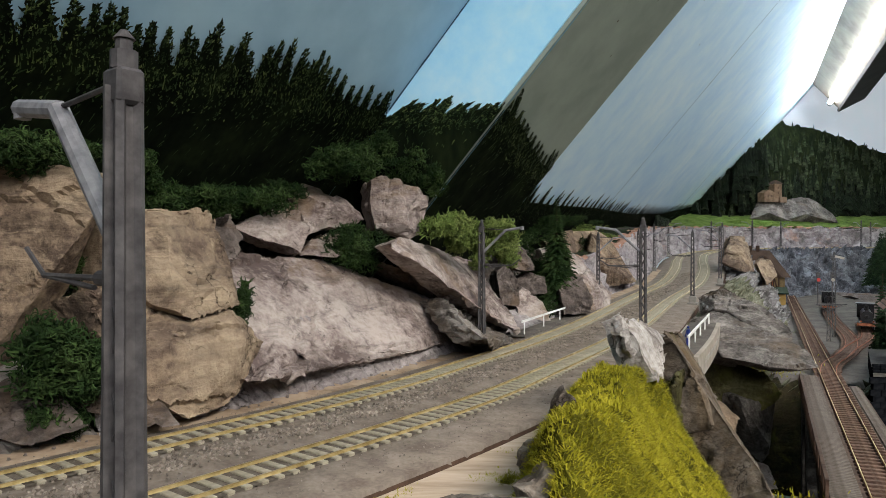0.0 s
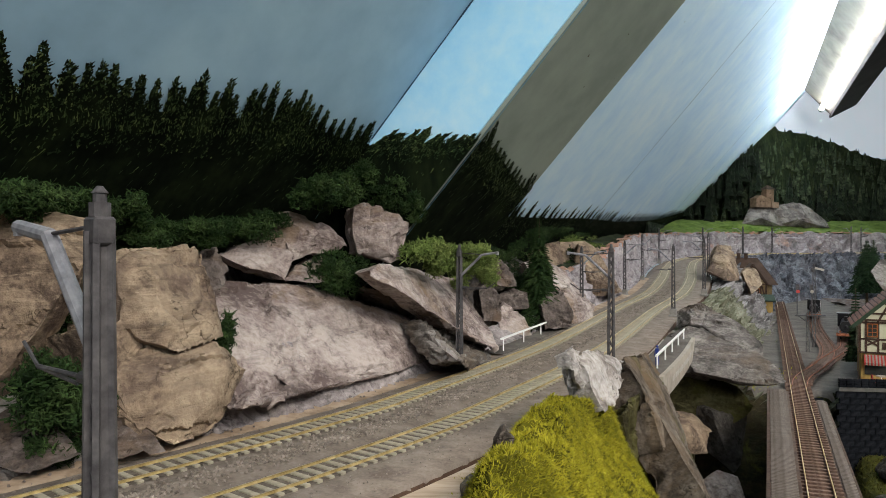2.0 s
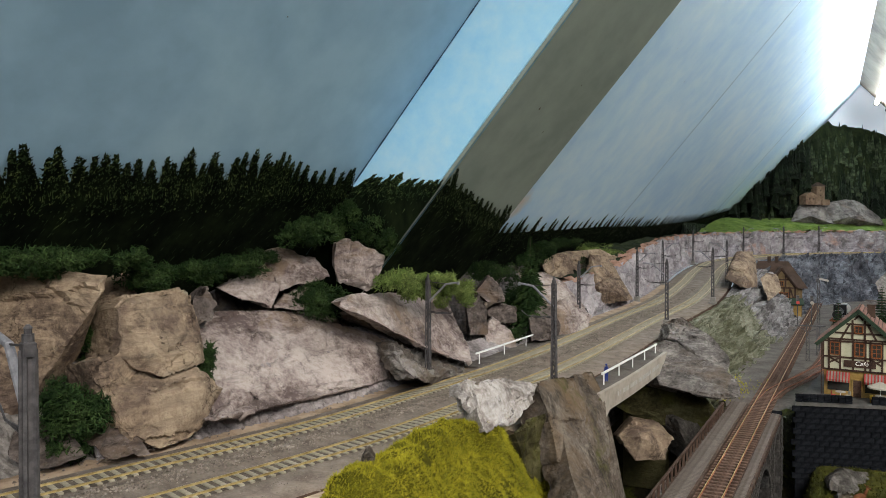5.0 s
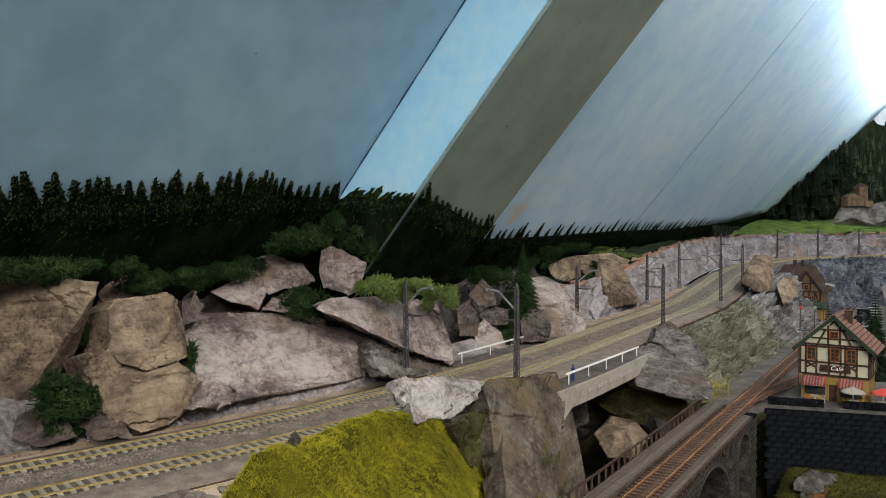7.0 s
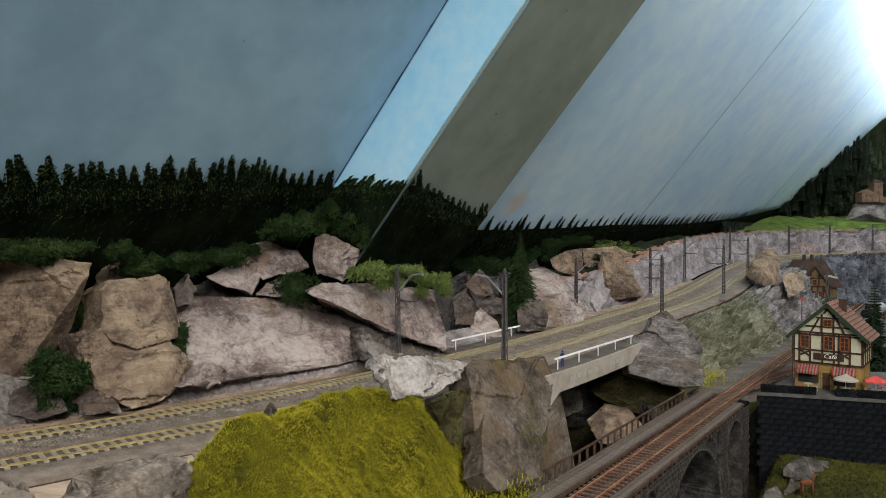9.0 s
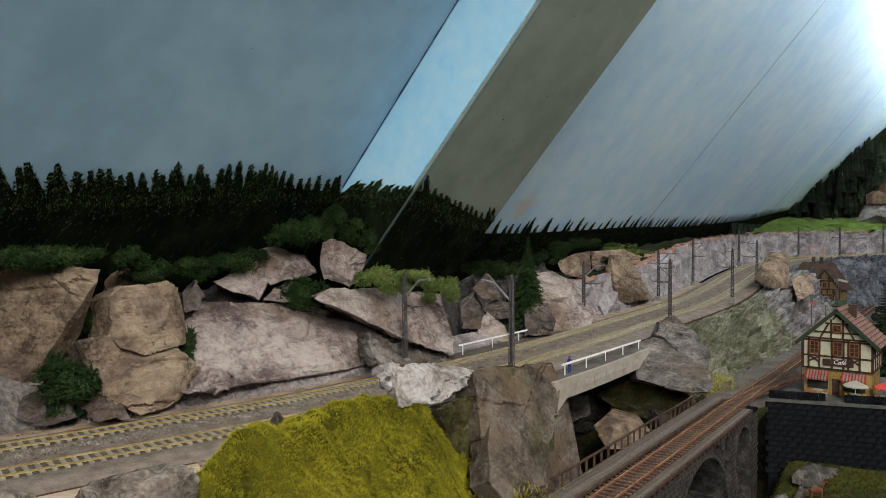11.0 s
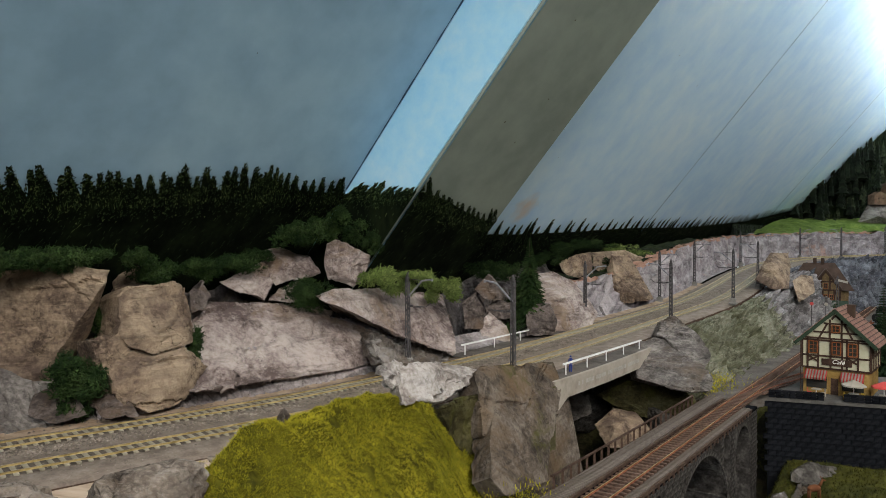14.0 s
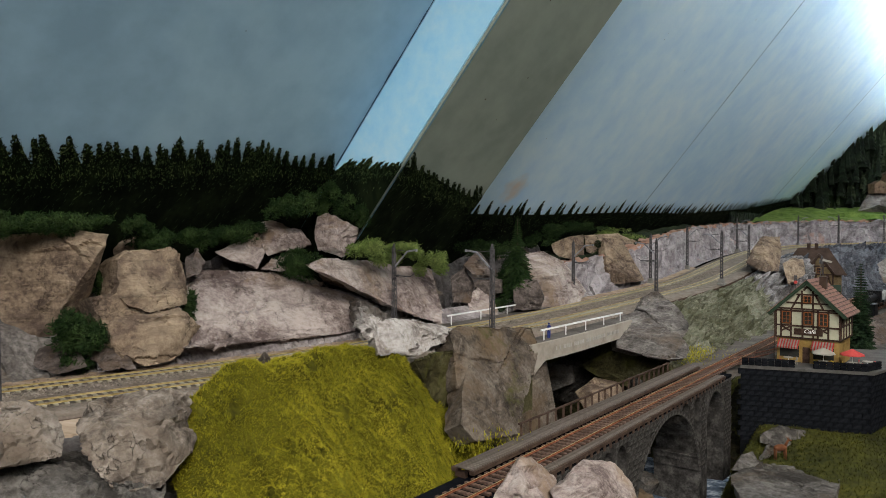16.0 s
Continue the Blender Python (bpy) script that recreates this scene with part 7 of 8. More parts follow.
def tuft(root, size, count, mat, seed, curl, width):
    rnd = random.Random(seed)
    verts, faces = [], []
    lobes = []
    for _ in range(max(3, int(count / 90))):
        v = Vector((rnd.gauss(0, 1), rnd.gauss(0, 1), rnd.gauss(0.15, 0.8)))
        v = v.normalized() * rnd.uniform(0.35, 0.9)
        lobes.append((v, rnd.uniform(0.20, 0.42)))
    for _ in range(count):
        c, r = rnd.choice(lobes)
        d = Vector((rnd.gauss(0, 1), rnd.gauss(0, 1), rnd.gauss(0.2, 1))).normalized()
        q = c + d * r * rnd.uniform(0.55, 1.05)
        p = Vector((q.x * size[0], q.y * size[1], q.z * size[2]))
        way = (d + Vector((rnd.gauss(0, 0.7), rnd.gauss(0, 0.7), rnd.gauss(0.1, 0.6)))).normalized()
        turn = Vector((rnd.gauss(0, 1), rnd.gauss(0, 1), rnd.gauss(0, 1))) * 2.1
        w = width * rnd.uniform(0.6, 1.3)
        step = curl / 4 * rnd.uniform(0.6, 1.3)
        k = len(verts)
        n = 4
        for i in range(n + 1):
            side = way.cross(Vector((0.3, 0.2, 1))).normalized() * w * (1 - 0.75 * i / n)
            up = side.cross(way).normalized() * w * 0.8 * (1 - 0.75 * i / n)
            verts += [p + side, p - side * 0.5 + up, p - side * 0.5 - up]
            p = p + way * step
            way = (way + turn.cross(way) * 0.5 + Vector((rnd.gauss(0, 0.25), rnd.gauss(0, 0.25), rnd.gauss(0, 0.25)))).normalized()
        for i in range(n):
            a = k + 3 * i
            for j in range(3):
                b = (j + 1) % 3
                faces.append((a + j, a + b, a + 3 + b, a + 3 + j))
    raw("tuft", verts, faces, mat, root)


def fir(name, place, height, radius, label, seed, mat=FIR, levels=22, dense=15, trunk=True, group="fir trees", drop=0.45, base=0.10, taper=0.85):
    rnd = random.Random(seed)
    root = tagged(empty(name, Matrix.Translation(place)), label, "tree", group)
    bm = bmesh.new()
    cyl(bm, height * 0.022, height * 0.004, height * 0.97, Matrix(), 7)
    part("trunk", bm, BARK, root)
    verts, faces = [], []
    for lv in range(levels):
        u = lv / (levels - 1)
        z = height * (base + (1 - base) * u)
        r = radius * (1 - u) ** taper + radius * 0.04
        for b in range(max(4, int(dense * (1 - 0.6 * u)))):
            a = rnd.uniform(0, 6.283)
            rr = r * rnd.uniform(0.65, 1.12)
            n = 4
            pts = []
            for i in range(n + 1):
                f = i / n
                pts.append(Vector((math.cos(a) * rr * f, math.sin(a) * rr * f, z - rr * drop * f * f + rr * 0.12 * f)))
            side = Vector((-math.sin(a), math.cos(a), 0))
            for i in range(n):
                for t in range(5):
                    p = pts[i].lerp(pts[i + 1], rnd.random())
                    for k in (-1, 1):
                        ln = height * 0.055 * (1.2 - 0.95 * u) * rnd.uniform(0.5, 1.2) * (1.15 - 0.6 * i / n)
                        q = p + side * k * ln * rnd.uniform(0.5, 1) + Vector((math.cos(a), math.sin(a), 0)) * ln * 0.6 + Vector((0, 0, -ln * rnd.uniform(0.0, 0.6)))
                        wv = Vector((0, 0, 1)) * ln * 0.16
                        v0 = len(verts)
                        verts += [p + wv, p - wv, q - wv * 0.2, q + wv * 0.2]
                        faces.append((v0, v0 + 1, v0 + 2, v0 + 3))
    raw("crown", verts, faces, mat, root)
    return root


# bushes behind and between the boulders: place, size, twigs, light or dark
BUSHES = [((-0.227, 0.353, 0.141), (0.035, 0.026, 0.012), 1020, 0), ((-0.214, 0.386, 0.144), (0.024, 0.018, 0.009), 570, 0), ((-0.192, 0.431, 0.140), (0.016, 0.014, 0.012), 457, 0),
          ((-0.197, 0.460, 0.123), (0.024, 0.021, 0.018), 802, 0), ((-0.187, 0.473, 0.126), (0.017, 0.016, 0.014), 495, 0), ((-0.172, 0.506, 0.129), (0.018, 0.016, 0.013), 457, 0),
          ((-0.168, 0.527, 0.120), (0.018, 0.014, 0.009), 345, 0), ((-0.149, 0.562, 0.128), (0.032, 0.026, 0.017), 813, 0), ((-0.131, 0.576, 0.139), (0.015, 0.013, 0.009), 300, 0),
          ((-0.092, 0.594, 0.167), (0.034, 0.029, 0.022), 1044, 0), ((-0.076, 0.628, 0.171), (0.018, 0.017, 0.016), 450, 0), ((-0.059, 0.662, 0.179), (0.020, 0.023, 0.027), 696, 0),
          ((-0.029, 0.657, 0.168), (0.028, 0.025, 0.021), 783, 0), ((-0.007, 0.641, 0.152), (0.013, 0.014, 0.016), 360, 0), ((-0.074, 0.591, 0.091), (0.032, 0.027, 0.019), 876, 0),
          ((0.011, 0.634, 0.109), (0.032, 0.026, 0.017), 780, 1), ((0.044, 0.661, 0.111), (0.029, 0.025, 0.018), 714, 1), ((0.058, 0.765, 0.083), (0.029, 0.028, 0.025), 792, 1),
          ((0.023, 0.656, 0.095), (0.024, 0.020, 0.012), 457, 1), ((0.075, 1.023, 0.104), (0.037, 0.032, 0.025), 648, 0), ((0.112, 1.071, 0.098), (0.040, 0.035, 0.028), 732, 0),
          ((0.139, 1.035, 0.051), (0.030, 0.032, 0.037), 744, 0), ((0.126, 0.930, 0.011), (0.023, 0.020, 0.015), 351, 0), ((-0.178, 0.335, 0.034), (0.026, 0.022, 0.026), 1700, 0),
          ((-0.187, 0.338, 0.008), (0.014, 0.012, 0.008), 382, 0), ((-0.208, 0.407, 0.079), (0.014, 0.017, 0.023), 714, 0), ((-0.128, 0.429, 0.056), (0.006, 0.010, 0.025), 560, 0),
          ((0.281, 1.471, 0.077), (0.023, 0.035, 0.053), 513, 0), ((0.261, 1.397, 0.147), (0.058, 0.041, 0.016), 450, 0), ((0.330, 1.574, 0.136), (0.056, 0.039, 0.014), 356, 1),
          ((0.209, 1.285, 0.141), (0.041, 0.033, 0.020), 457, 0), ((0.170, 1.256, 0.113), (0.033, 0.028, 0.020), 401, 0), ((0.380, 1.675, 0.124), (0.042, 0.029, 0.010), 232, 1),
          ((-0.247, 0.308, 0.139), (0.033, 0.024, 0.012), 1110, 0)]
for i, (p, sz, n, k) in enumerate(BUSHES):
    lichen("bush", p, sz, int(n * 1.8), LICHEN_LIGHT if k else LICHEN, ("light" if k else "dark") + " green lichen bush growing among the boulders", 100 + i)

fir("fir_tree", (0.160, 0.975, 0.020), 0.142, 0.034, "slender green fir growing behind the railing", 51, LICHEN, 44, 34, drop=0.30, base=0.04, taper=1.05)
fir("fir_tree", (0.720, 1.040, -0.064), 0.145, 0.020, "dense dark green conifer beside the café", 52, FIR, 34, 20, drop=0.15, base=0.03, taper=0.6)
fir("fir_tree", (0.640, 1.010, -0.064), 0.125, 0.014, "slim dark conifer behind the café roof", 59, FIR, 30, 16, drop=0.15, base=0.03, taper=0.6)
for x, y, z, h, r, sd in ((1.235, 1.955, -0.074, 0.215, 0.046, 53), (1.53, 2.40, -0.02, 0.17, 0.045, 56), (1.61, 2.43, -0.02, 0.17, 0.045, 57), (1.70, 2.46, -0.02, 0.17, 0.04, 58)):
    fir("fir_tree", (x, y, z), h, r, "dark green model fir standing behind the yard", sd, FIR, 40, 26, drop=0.3, base=0.34 if sd == 53 else 0.1)


# dark firs below the roof slope and on the hill
def wood(name, spots, label, seed, mat):
    rnd = random.Random(seed)
    verts, faces = [], []
    for x, y, z, h in spots:
        r0 = h * rnd.uniform(0.16, 0.24)
        for lv in range(9):
            u = lv / 9
            zz = z + h * (0.05 + 0.95 * u)
            r = r0 * (1 - u) * rnd.uniform(0.85, 1.15) + 0.002
            k = len(verts)
            n = 9
            for i in range(n):
                a = 6.283 * i / n + rnd.uniform(-0.2, 0.2)
                q = r * (1.0 if i % 2 else 0.62)
                verts.append((x + q * math.cos(a), y + q * math.sin(a), zz - (0.012 if i % 2 else 0) * h * 4))
            verts.append((x, y, zz + h * 0.18))
            for i in range(n):
                faces.append((k + i, k + (i + 1) % n, k + n))
    return tagged(raw(name, verts, faces, mat), label, "wood", "", "stuff")


_r = random.Random(77)
_sp = []
for i in range(260):
    u = _r.uniform(0.05, 0.85)
    p = gable(u, 0, _r.uniform(0.03, 0.16))
    _sp.append((p[0], p[1], 0.17 + ramp(u, 0.2, 0.95, 0.0, 0.12) + _r.random() * ramp(u, 0.1, 0.8, 0.02, 0.26), _r.uniform(0.09, 0.16)))
for i in range(230):
    u = _r.uniform(0.70, 3.3)
    p = gable(u, 0, _r.uniform(0.03, 0.11))
    _sp.append((p[0], p[1], 0.20 + _r.uniform(-0.03, 0.10), _r.uniform(0.11, 0.22)))
for i in range(160):
    s = _r.uniform(2.6, 3.5)
    p = on_slope(s, 0.2, 0.03)
    _sp.append((p[0], p[1], 0.15, _r.uniform(0.05, 0.10)))
wood("fir_wood", _sp, "blackish fir wood at the foot of the painted hills", 78, FIR_BLACK)
_sp = []
for i in range(620):
    u = _r.uniform(0.55, 3.3)
    z = _r.uniform(0.34, 0.66 - ramp(u, 1.0, 1.9, 0.0, 0.13)) - ramp(u, 0.55, 0.95, 0.16, 0.0)
    p = gable(u, 0, 0.10 - 0.09 * (z - 0.34) / 0.3)
    _sp.append((p[0], p[1], z, _r.uniform(0.04, 0.085)))
wood("hillside_wood", _sp, "mid-green trees covering the hillside", 79, FIR_HILL)


def blades(name, spots, length, width, mat, label, seed, lean=(0, 0, 0)):
    rnd = random.Random(seed)
    verts, faces = [], []
    for p, n in spots:
        a = rnd.uniform(0, 6.283)
        d = Vector((math.cos(a), math.sin(a), 0))
        up = (Vector(n) * 0.7 + Vector((rnd.gauss(0, 0.55), rnd.gauss(0, 0.55), 0.35 + rnd.gauss(0, 0.3))) + Vector(lean)).normalized()
        ln = length * rnd.uniform(0.5, 1.3)
        w = d * width * rnd.uniform(0.6, 1.3)
        p = Vector(p)
        k = len(verts)
        verts += [p - w, p + w, p + up * ln * 0.6 + w * 0.6, p + up * ln + Vector((0, 0, -ln * 0.25)) + d * ln * 0.2, p + up * ln * 0.6 - w * 0.6]
        faces += [(k, k + 1, k + 2, k + 4), (k + 4, k + 2, k + 3)]
    return tagged(raw(name, verts, faces, mat), label, "grass", "", "stuff")


def scatter(ob, count, seed, test=None):
    rnd = random.Random(seed)
    me = ob.data
    ar = [p.area for p in me.polygons]
    picks = rnd.choices(range(len(ar)), weights=ar, k=count)
    out = []
    for i in picks:
        f = me.polygons[i]
        tri = (0, 1, 2) if len(f.vertices) == 3 or rnd.random() < 0.5 else (0, 2, 3)
        a, b, c = (me.vertices[f.vertices[j]].co for j in tri)
        u, w = rnd.random(), rnd.random()
        if u + w > 1:
            u, w = 1 - u, 1 - w
        p = a + (b - a) * u + (c - a) * w
        if test is None or test(p):
            out.append((p, f.normal if f.normal.z > 0 else -f.normal))
    return out


_hr = random.Random(66)
_bare = [(p, _hr.uniform(0.0026, 0.0056)) for p, n in scatter(mound, 64, 67)]


def grown(p):
    """Bare spots and thin places in the mound's turf."""
    if fbm(p.x * 60, p.y * 60, p.z * 60, 2) < -0.8:
        return False
    return all((p - c).length_squared > (r * (1 + 0.7 * noise.noise(p * 300))) ** 2 for c, r in _bare)


blades("mound_grass", scatter(mound, 230000, 61, grown), 0.0034, 0.00024, GRASS, "yellow-green static grass fibres on the mound", 62, (0.10, -0.04, -0.12))
blades("meadow_grass", scatter(bpy.data.objects["ground_meadow"], 120000, 63, lambda p: 0.40 < p.x < 0.85 and p.y > 0.42), 0.0045, 0.0005, GRASS_DARK, "dark green static grass on the meadow", 64)
_moss = []
for cx, cy, cz, n, sp in ((0.43, 0.90, -0.062, 500, 0.018), (0.45, 0.95, -0.06, 500, 0.02), (0.185, 0.395, -0.06, 500, 0.02), (0.21, 0.43, -0.075, 400, 0.02)):
    for _ in range(n):
        _moss.append(((cx + _r.gauss(0, sp), cy + _r.gauss(0, sp), cz + _r.gauss(0, 0.004)), (0, 0, 1)))
blades("moss_tufts", _moss, 0.005, 0.0005, GRASS, "bright moss tufts by the viaduct", 65)

# ---- station house, signals, locomotive, castle, deer ----
STATION_WALL = material("smoky_ochre_plaster", [(0.09, 0.062, 0.028), (0.15, 0.108, 0.055), (0.21, 0.158, 0.085)], 60, 0.85, 0.15, 5)
station = tagged(empty("station_house"), "half-timbered station house under a large dark brown hipped roof", "house")
bm = bmesh.new()
box(bm, 0.125, 0.075, 0.075, at(0.0625, 0.0375, 0.0375))
part("body", bm, STATION_WALL, station, "ochre half-timbered walls")
bm = bmesh.new()
vs = [bm.verts.new(p) for p in [(-0.012, -0.012, 0.070), (0.137, -0.012, 0.070), (0.137, 0.087, 0.070), (-0.012, 0.087, 0.070), (0.028, 0.0375, 0.135), (0.097, 0.0375, 0.135)]]
for f in ((0, 1, 5, 4), (1, 2, 5), (2, 3, 4, 5), (3, 0, 4), (3, 2, 1, 0)):
    bm.faces.new([vs[i] for i in f])
part("roof", bm, ROOF_DARK, station, "dark brown hipped roof")
wing = bmesh.new()
gable_body(0.062, 0.05, 0.0, 0.072, 0.116, wing)
bmesh.ops.translate(wing, vec=(0.018, -0.030, 0), verts=wing.verts)
part("wing", wing, STATION_WALL, station, "ochre half-timbered cross gable")
beams("beam", [(18, 1, 80, 1), (18, 38, 80, 38), (18, 72, 80, 72), (30, 92, 68, 92)] + [(x, 0, x, 72) for x in (19, 31, 43, 55, 67, 79)] + [(40, 72, 40, 104), (58, 72, 58, 104), (18, 72, 49, 117), (80, 72, 49, 117), (20, 38, 30, 71), (78, 38, 68, 71)], -0.0306, 0.0036, station)
for k in (-1, 1):
    m = Matrix.Translation((0.049, -0.036, 0.121)) @ Matrix.Rotation(k * math.atan2(0.044, 0.031), 4, "Y")
    bm = bmesh.new()
    box(bm, 0.060, 0.055, 0.0035, m @ at(k * 0.030, 0.0275, 0))
    part("wing_roof", bm, ROOF_DARK, station)
for x in (0.055, 0.072):
    bm = bmesh.new()
    box(bm, 0.008, 0.008, 0.016, at(x, 0.0375, 0.139), 0.0005)
    part("chimney", bm, ROOF_DARK, station)
for x, z in ((0.037, 0.055), (0.049, 0.055), (0.061, 0.055), (0.049, 0.082), (0.037, 0.020), (0.061, 0.020)):
    window_part(x, z, 0.008, 0.012, -0.0312, station, 1)
bm = bmesh.new()
box(bm, 0.040, 0.028, 0.003, at(0.022, -0.045, 0.040, 0, 28))
part("porch_roof", bm, GREEN_EDGE, station, "dark green porch roof")
bm = bmesh.new()
box(bm, 0.034, 0.020, 0.034, at(0.024, -0.040, 0.017))
part("porch", bm, OCHRE, station)
station.matrix_world = pose(0.990, 2.010, -0.074, 0, 0, -16) @ Matrix.Diagonal((-1.2, 1.2, 1.2, 1))


def signal(x, y, height, label, arms):
    root = tagged(empty("signal"), label, "signal", "yard signals")
    bm = bmesh.new()
    for sx in (-1, 1):
        bar(bm, (sx * 0.0028, 0, 0), (sx * 0.0018, 0, height), 0.0012)
    for i in range(9):
        k = 1 if i % 2 else -1
        bar(bm, (k * 0.0026, 0, height * i / 9), (-k * 0.0024, 0, height * (i + 1) / 9), 0.0008)
    part("post", bm, MAST, root)
    if arms == "gantry":
        bm = bmesh.new()
        box(bm, 0.052, 0.005, 0.0022, at(0.004, 0, height * 0.93))
        bar(bm, (0.0, 0, height * 0.75), (-0.018, 0, height * 0.93), 0.0012)
        bar(bm, (0.0, 0, height * 0.75), (0.024, 0, height * 0.93), 0.0012)
        part("bracket", bm, MAST, root)
        for dx in (-0.018, 0.006):
            bm = bmesh.new()
            rod(bm, (dx, 0, height * 0.93), (dx, 0, height * 1.72), 0.001)
            box(bm, 0.005, 0.004, 0.012, at(dx, -0.001, height * 1.64))
            o = part("semaphore", bm, MAST, root)
            bm = bmesh.new()
            cyl(bm, 0.0032, 0.0032, 0.001, at(dx, -0.004, height * 1.54, 0, 90), 12)
            part("disc", bm, RED if dx < 0 else CLOTH, root, "small painted signal disc")
    else:
        bm = bmesh.new()
        box(bm, 0.017, 0.0014, 0.0042, at(0.009, -0.002, height * 0.97, 0, 0, 14))
        part("arm", bm, CLOTH, root, "white semaphore arm")
        bm = bmesh.new()
        box(bm, 0.006, 0.004, 0.008, at(-0.002, 0, height * 0.96))
        cyl(bm, 0.002, 0.001, 0.006, at(0, 0, height), 8)
        part("lamp_box", bm, MAST, root)
    root.matrix_world = at(x, y, -0.074, -10)
    return root


signal(0.690, 1.242, 0.072, "black gantry signal with two small discs in the yard", "gantry")
signal(0.738, 1.310, 0.155, "tall lattice semaphore signal with a white arm", "arm")

BLACK = material("satin_black_locomotive_paint", [(0.010, 0.010, 0.011), (0.02, 0.02, 0.021)], 60, 0.4, 0.05)
TARP = material("pale_grey_tarpaulin", [(0.40, 0.39, 0.37), (0.56, 0.55, 0.52)], 40, 0.9, 0.4)
loco = tagged(empty("steam_locomotive"), "black model steam locomotive standing in the yard", "locomotive")
bm = bmesh.new()
cyl(bm, 0.0095, 0.0095, 0.10, at(0, 0, 0.026, 0, 0, 90), 18)
part("boiler", bm, BLACK, loco)
bm = bmesh.new()
cyl(bm, 0.0108, 0.0108, 0.016, at(-0.012, 0, 0.026, 0, 0, 90), 20)
cyl(bm, 0.004, 0.002, 0.004, at(-0.012, 0, 0.026, 0, 0, -90), 12)
part("smokebox", bm, BLACK, loco)
bm = bmesh.new()
cyl(bm, 0.0028, 0.0034, 0.010, at(-0.004, 0, 0.036), 12)
part("chimney", bm, BLACK, loco)
bm = bmesh.new()
cyl(bm, 0.004, 0.003, 0.006, at(0.035, 0, 0.035), 12)
cyl(bm, 0.004, 0.003, 0.006, at(0.06, 0, 0.035), 12)
part("dome", bm, BLACK, loco)
bm = bmesh.new()
box(bm, 0.032, 0.030, 0.026, at(0.112, 0, 0.029), 0.001)
box(bm, 0.036, 0.034, 0.0015, at(0.112, 0, 0.043), 0.0005)
part("cab", bm, BLACK, loco)
bm = bmesh.new()
box(bm, 0.145, 0.026, 0.004, at(0.055, 0, 0.013), 0.0005)
part("frame", bm, BLACK, loco)
bm = bmesh.new()
box(bm, 0.003, 0.032, 0.005, at(-0.022, 0, 0.012))
for k in (-1, 1):
    cyl(bm, 0.0025, 0.0025, 0.004, at(-0.024, k * 0.010, 0.012, 0, 0, -90), 10)
    cyl(bm, 0.0018, 0.0018, 0.002, at(-0.0235, k * 0.010, 0.018, 0, 0, -90), 10)
part("buffer_beam", bm, RUST, loco, "dark red buffer beam with buffers")
for i in range(5):
    for k in (-1, 1):
        bm = bmesh.new()
        cyl(bm, 0.0085 if 0 < i < 4 else 0.005, 0.0085 if 0 < i < 4 else 0.005, 0.002, at(0.0 + i * 0.026, k * 0.0095, 0.0088 if 0 < i < 4 else 0.0052, 0, 90), 18)
        part("wheel", bm, BLACK, loco)
_p = SIDE.frame_at(SIDE.near(0.965, 1.73)[0], 0, 0.003)
loco.matrix_world = _p
copy_thing(loco, pose(0.800, 1.310, -0.061, 0, 0, 60))
wagon = tagged(empty("goods_wagon"), "goods wagon under a pale grey tarpaulin", "wagon")
bm = bmesh.new()
box(bm, 0.085, 0.030, 0.006, at(0, 0, 0.013), 0.0005)
part("frame", bm, BLACK, wagon)
bm = bmesh.new()
cyl(bm, 0.016, 0.016, 0.080, at(-0.04, 0, 0.022, 0, 0, 90), 16)
part("tarpaulin", bm, TARP, wagon)
for dx in (-0.026, 0.026):
    for k in (-1, 1):
        bm = bmesh.new()
        cyl(bm, 0.0055, 0.0055, 0.002, at(dx, k * 0.0095, 0.0055, 0, 90), 14)
        part("wheel", bm, BLACK, wagon)
wagon.matrix_world = SIDE.frame_at(SIDE.near(1.055, 1.90)[0], 0, 0.003)

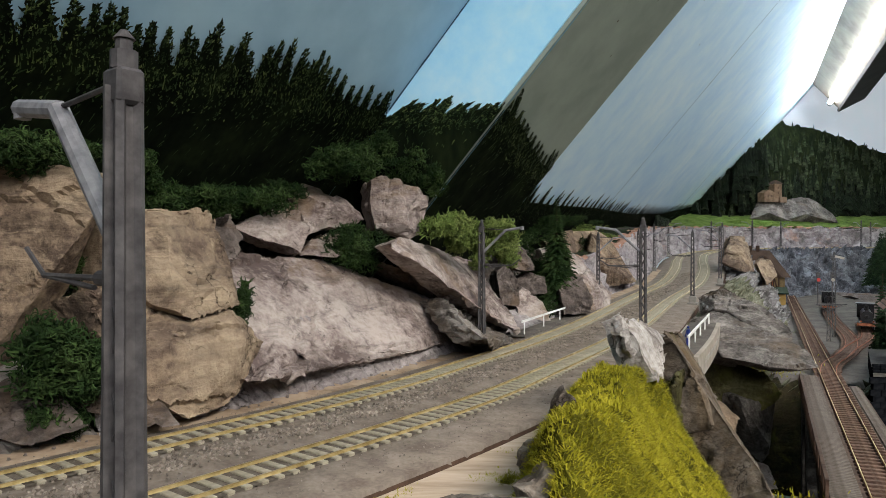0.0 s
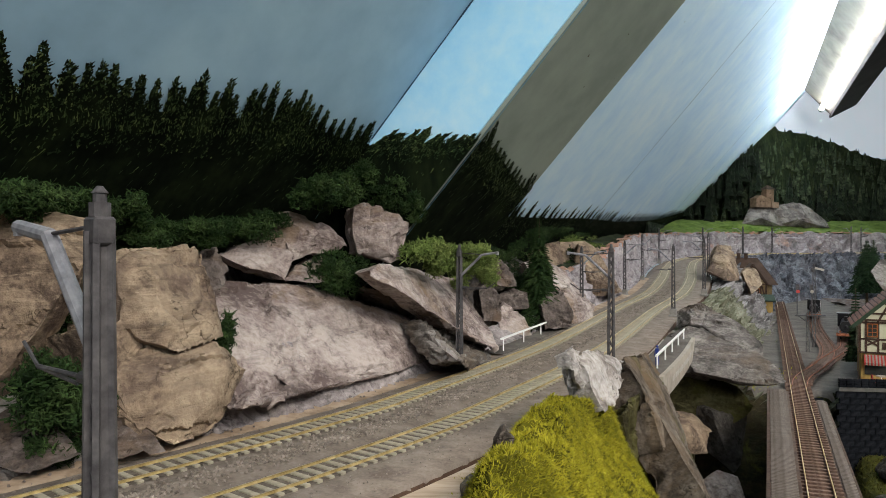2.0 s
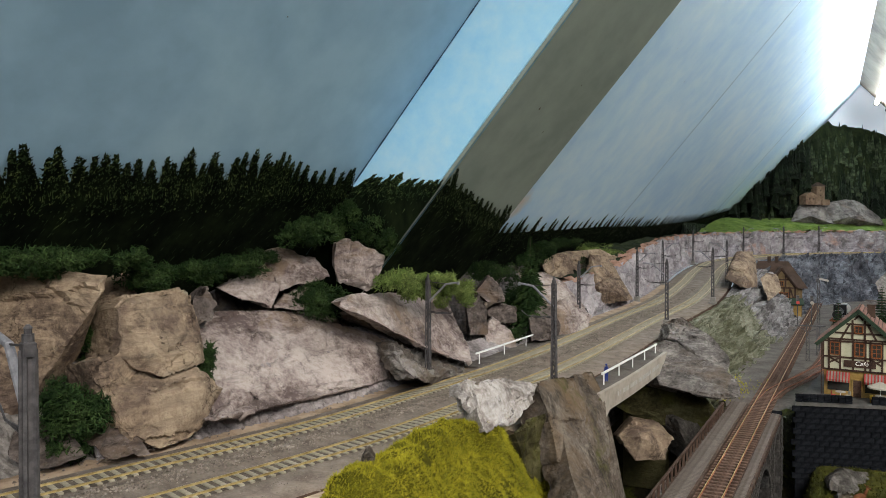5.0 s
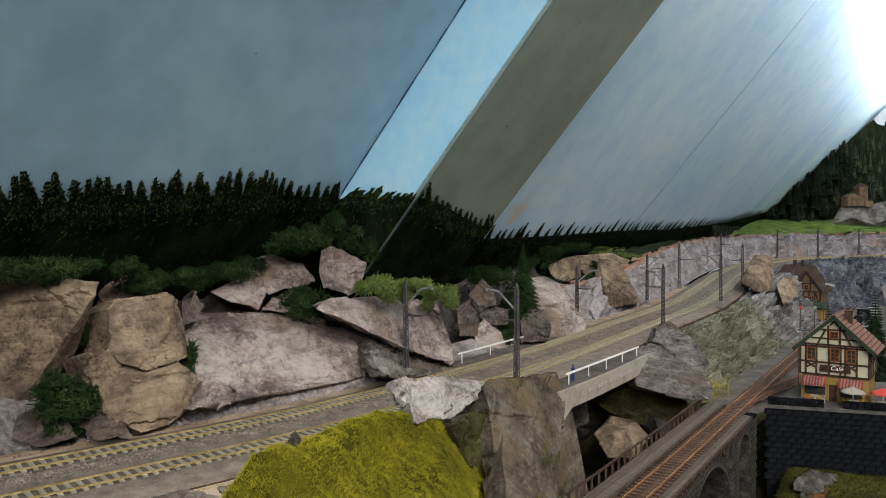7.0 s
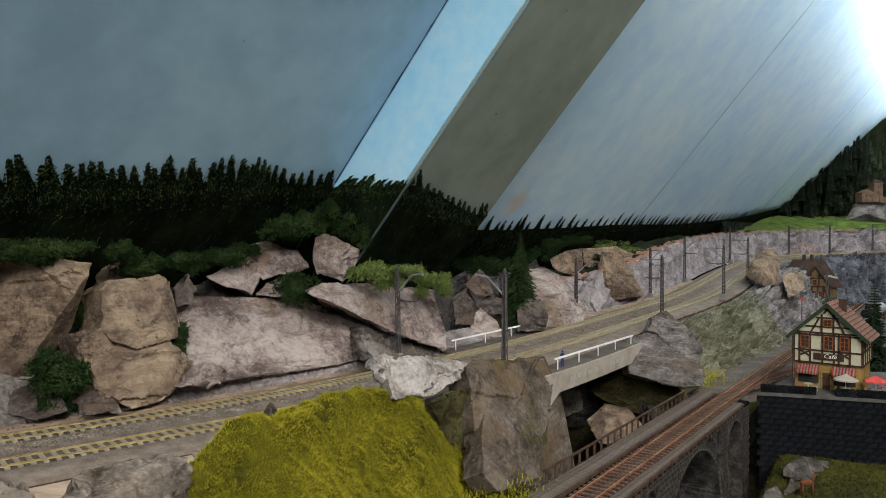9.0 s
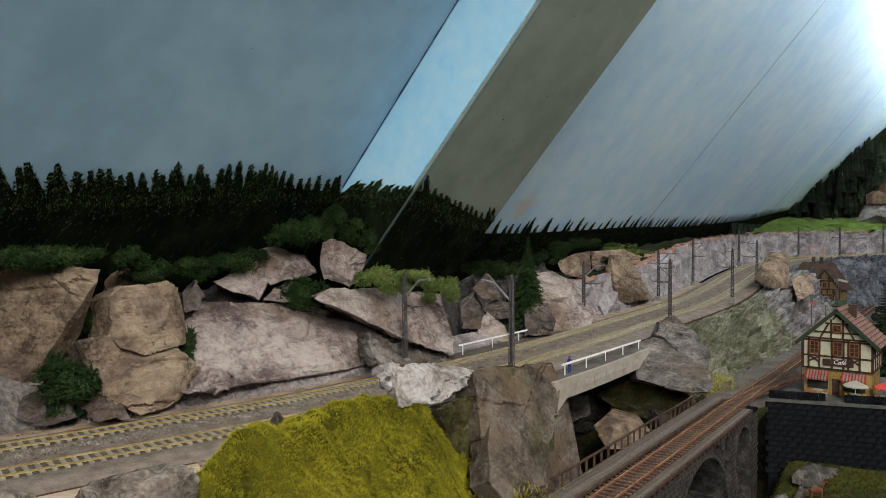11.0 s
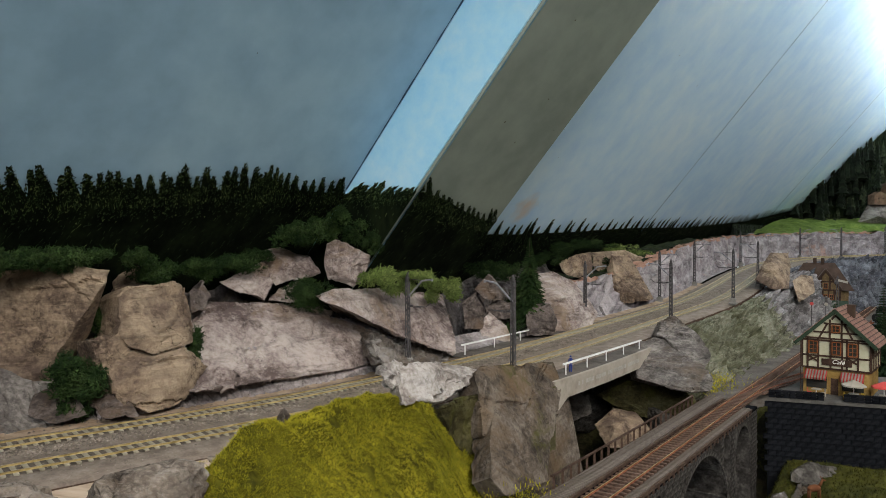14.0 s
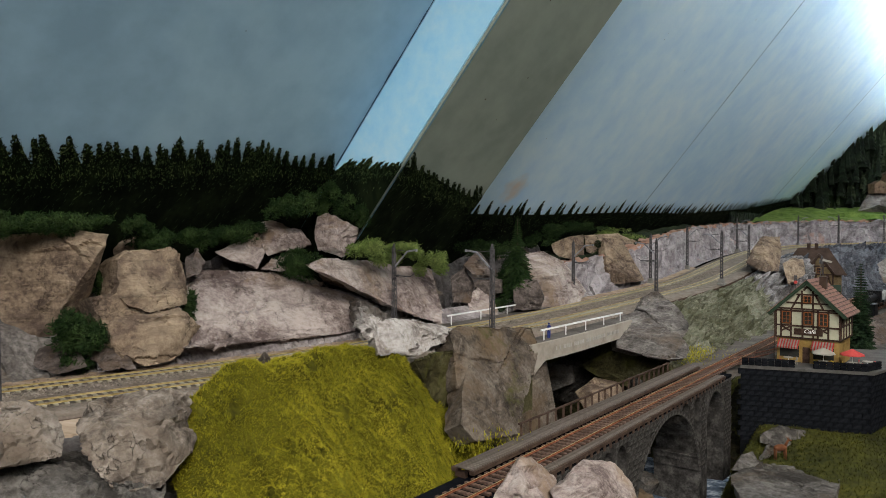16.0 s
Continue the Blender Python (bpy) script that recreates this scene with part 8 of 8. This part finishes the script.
CASTLE = material("warm_castle_stone", [(0.105, 0.0665, 0.042), (0.168, 0.112, 0.0735), (0.224, 0.154, 0.105)], 30, 0.9, 0.4)
castle = tagged(empty("castle_ruin"), "warm brown model castle ruin on its rock", "castle")
bm = bmesh.new()
box(bm, 0.055, 0.05, 0.11, at(0.03, 0, 0.055), 0.002)
part("tower", bm, CASTLE, castle)
bm = bmesh.new()
gable_body(0.075, 0.06, 0.0, 0.055, 0.075, bm)
bmesh.ops.translate(bm, vec=(-0.07, -0.03, 0), verts=bm.verts)
part("hall", bm, CASTLE, castle)
bm = bmesh.new()
box(bm, 0.05, 0.012, 0.034, at(0.055, -0.035, 0.014), 0.001)
part("curtain_wall", bm, CASTLE, castle)
bm = bmesh.new()
cyl(bm, 0.048, 0.006, 0.026, at(0.03, 0, 0.110, 45), 4)
part("tower_roof", bm, ROOF_DARK, castle, "low brown pyramid roof")
for x, z in ((0.03, 0.085), (0.03, 0.055), (-0.045, 0.035), (-0.02, 0.035)):
    bm = bmesh.new()
    box(bm, 0.005, 0.002, 0.009, at(x, -0.0305 if x < 0 else -0.0255, z))
    part("window", bm, TIMBER, castle)
castle.matrix_world = pose(1.545, 3.27, 0.312, 0, 0, 14) @ Matrix.Scale(0.78, 4)

DEER = material("red_brown_deer", [(0.10, 0.038, 0.018), (0.16, 0.064, 0.028)], 90, 0.8, 0.1)
bm = bmesh.new()
bmesh.ops.create_uvsphere(bm, u_segments=14, v_segments=8, radius=1, matrix=at(0, 0, 0.0145) @ Matrix.Diagonal((0.0085, 0.0036, 0.0042, 1)))
for x in (-0.0062, 0.0062):
    for y in (-0.0018, 0.0018):
        rod(bm, (x, y, 0.013), (x * 1.05, y, 0.0), 0.0011, 6, 0.0006)
rod(bm, (0.0065, 0, 0.0165), (0.0105, 0, 0.0235), 0.0018, 8, 0.0012)
rod(bm, (0.0098, 0, 0.0235), (0.0145, 0, 0.0225), 0.0014, 8, 0.0007)
for k in (-1, 1):
    rod(bm, (0.0105, k * 0.0006, 0.0242), (0.0085, k * 0.0022, 0.0275), 0.0005, 5, 0.0003)
deer = link("toy_deer", bm, DEER, None, "", True)
deer.matrix_world = at(0.513, 0.675, -0.142, 20)
tagged(deer, "tiny red-brown toy deer standing on a rock", "toy animal")
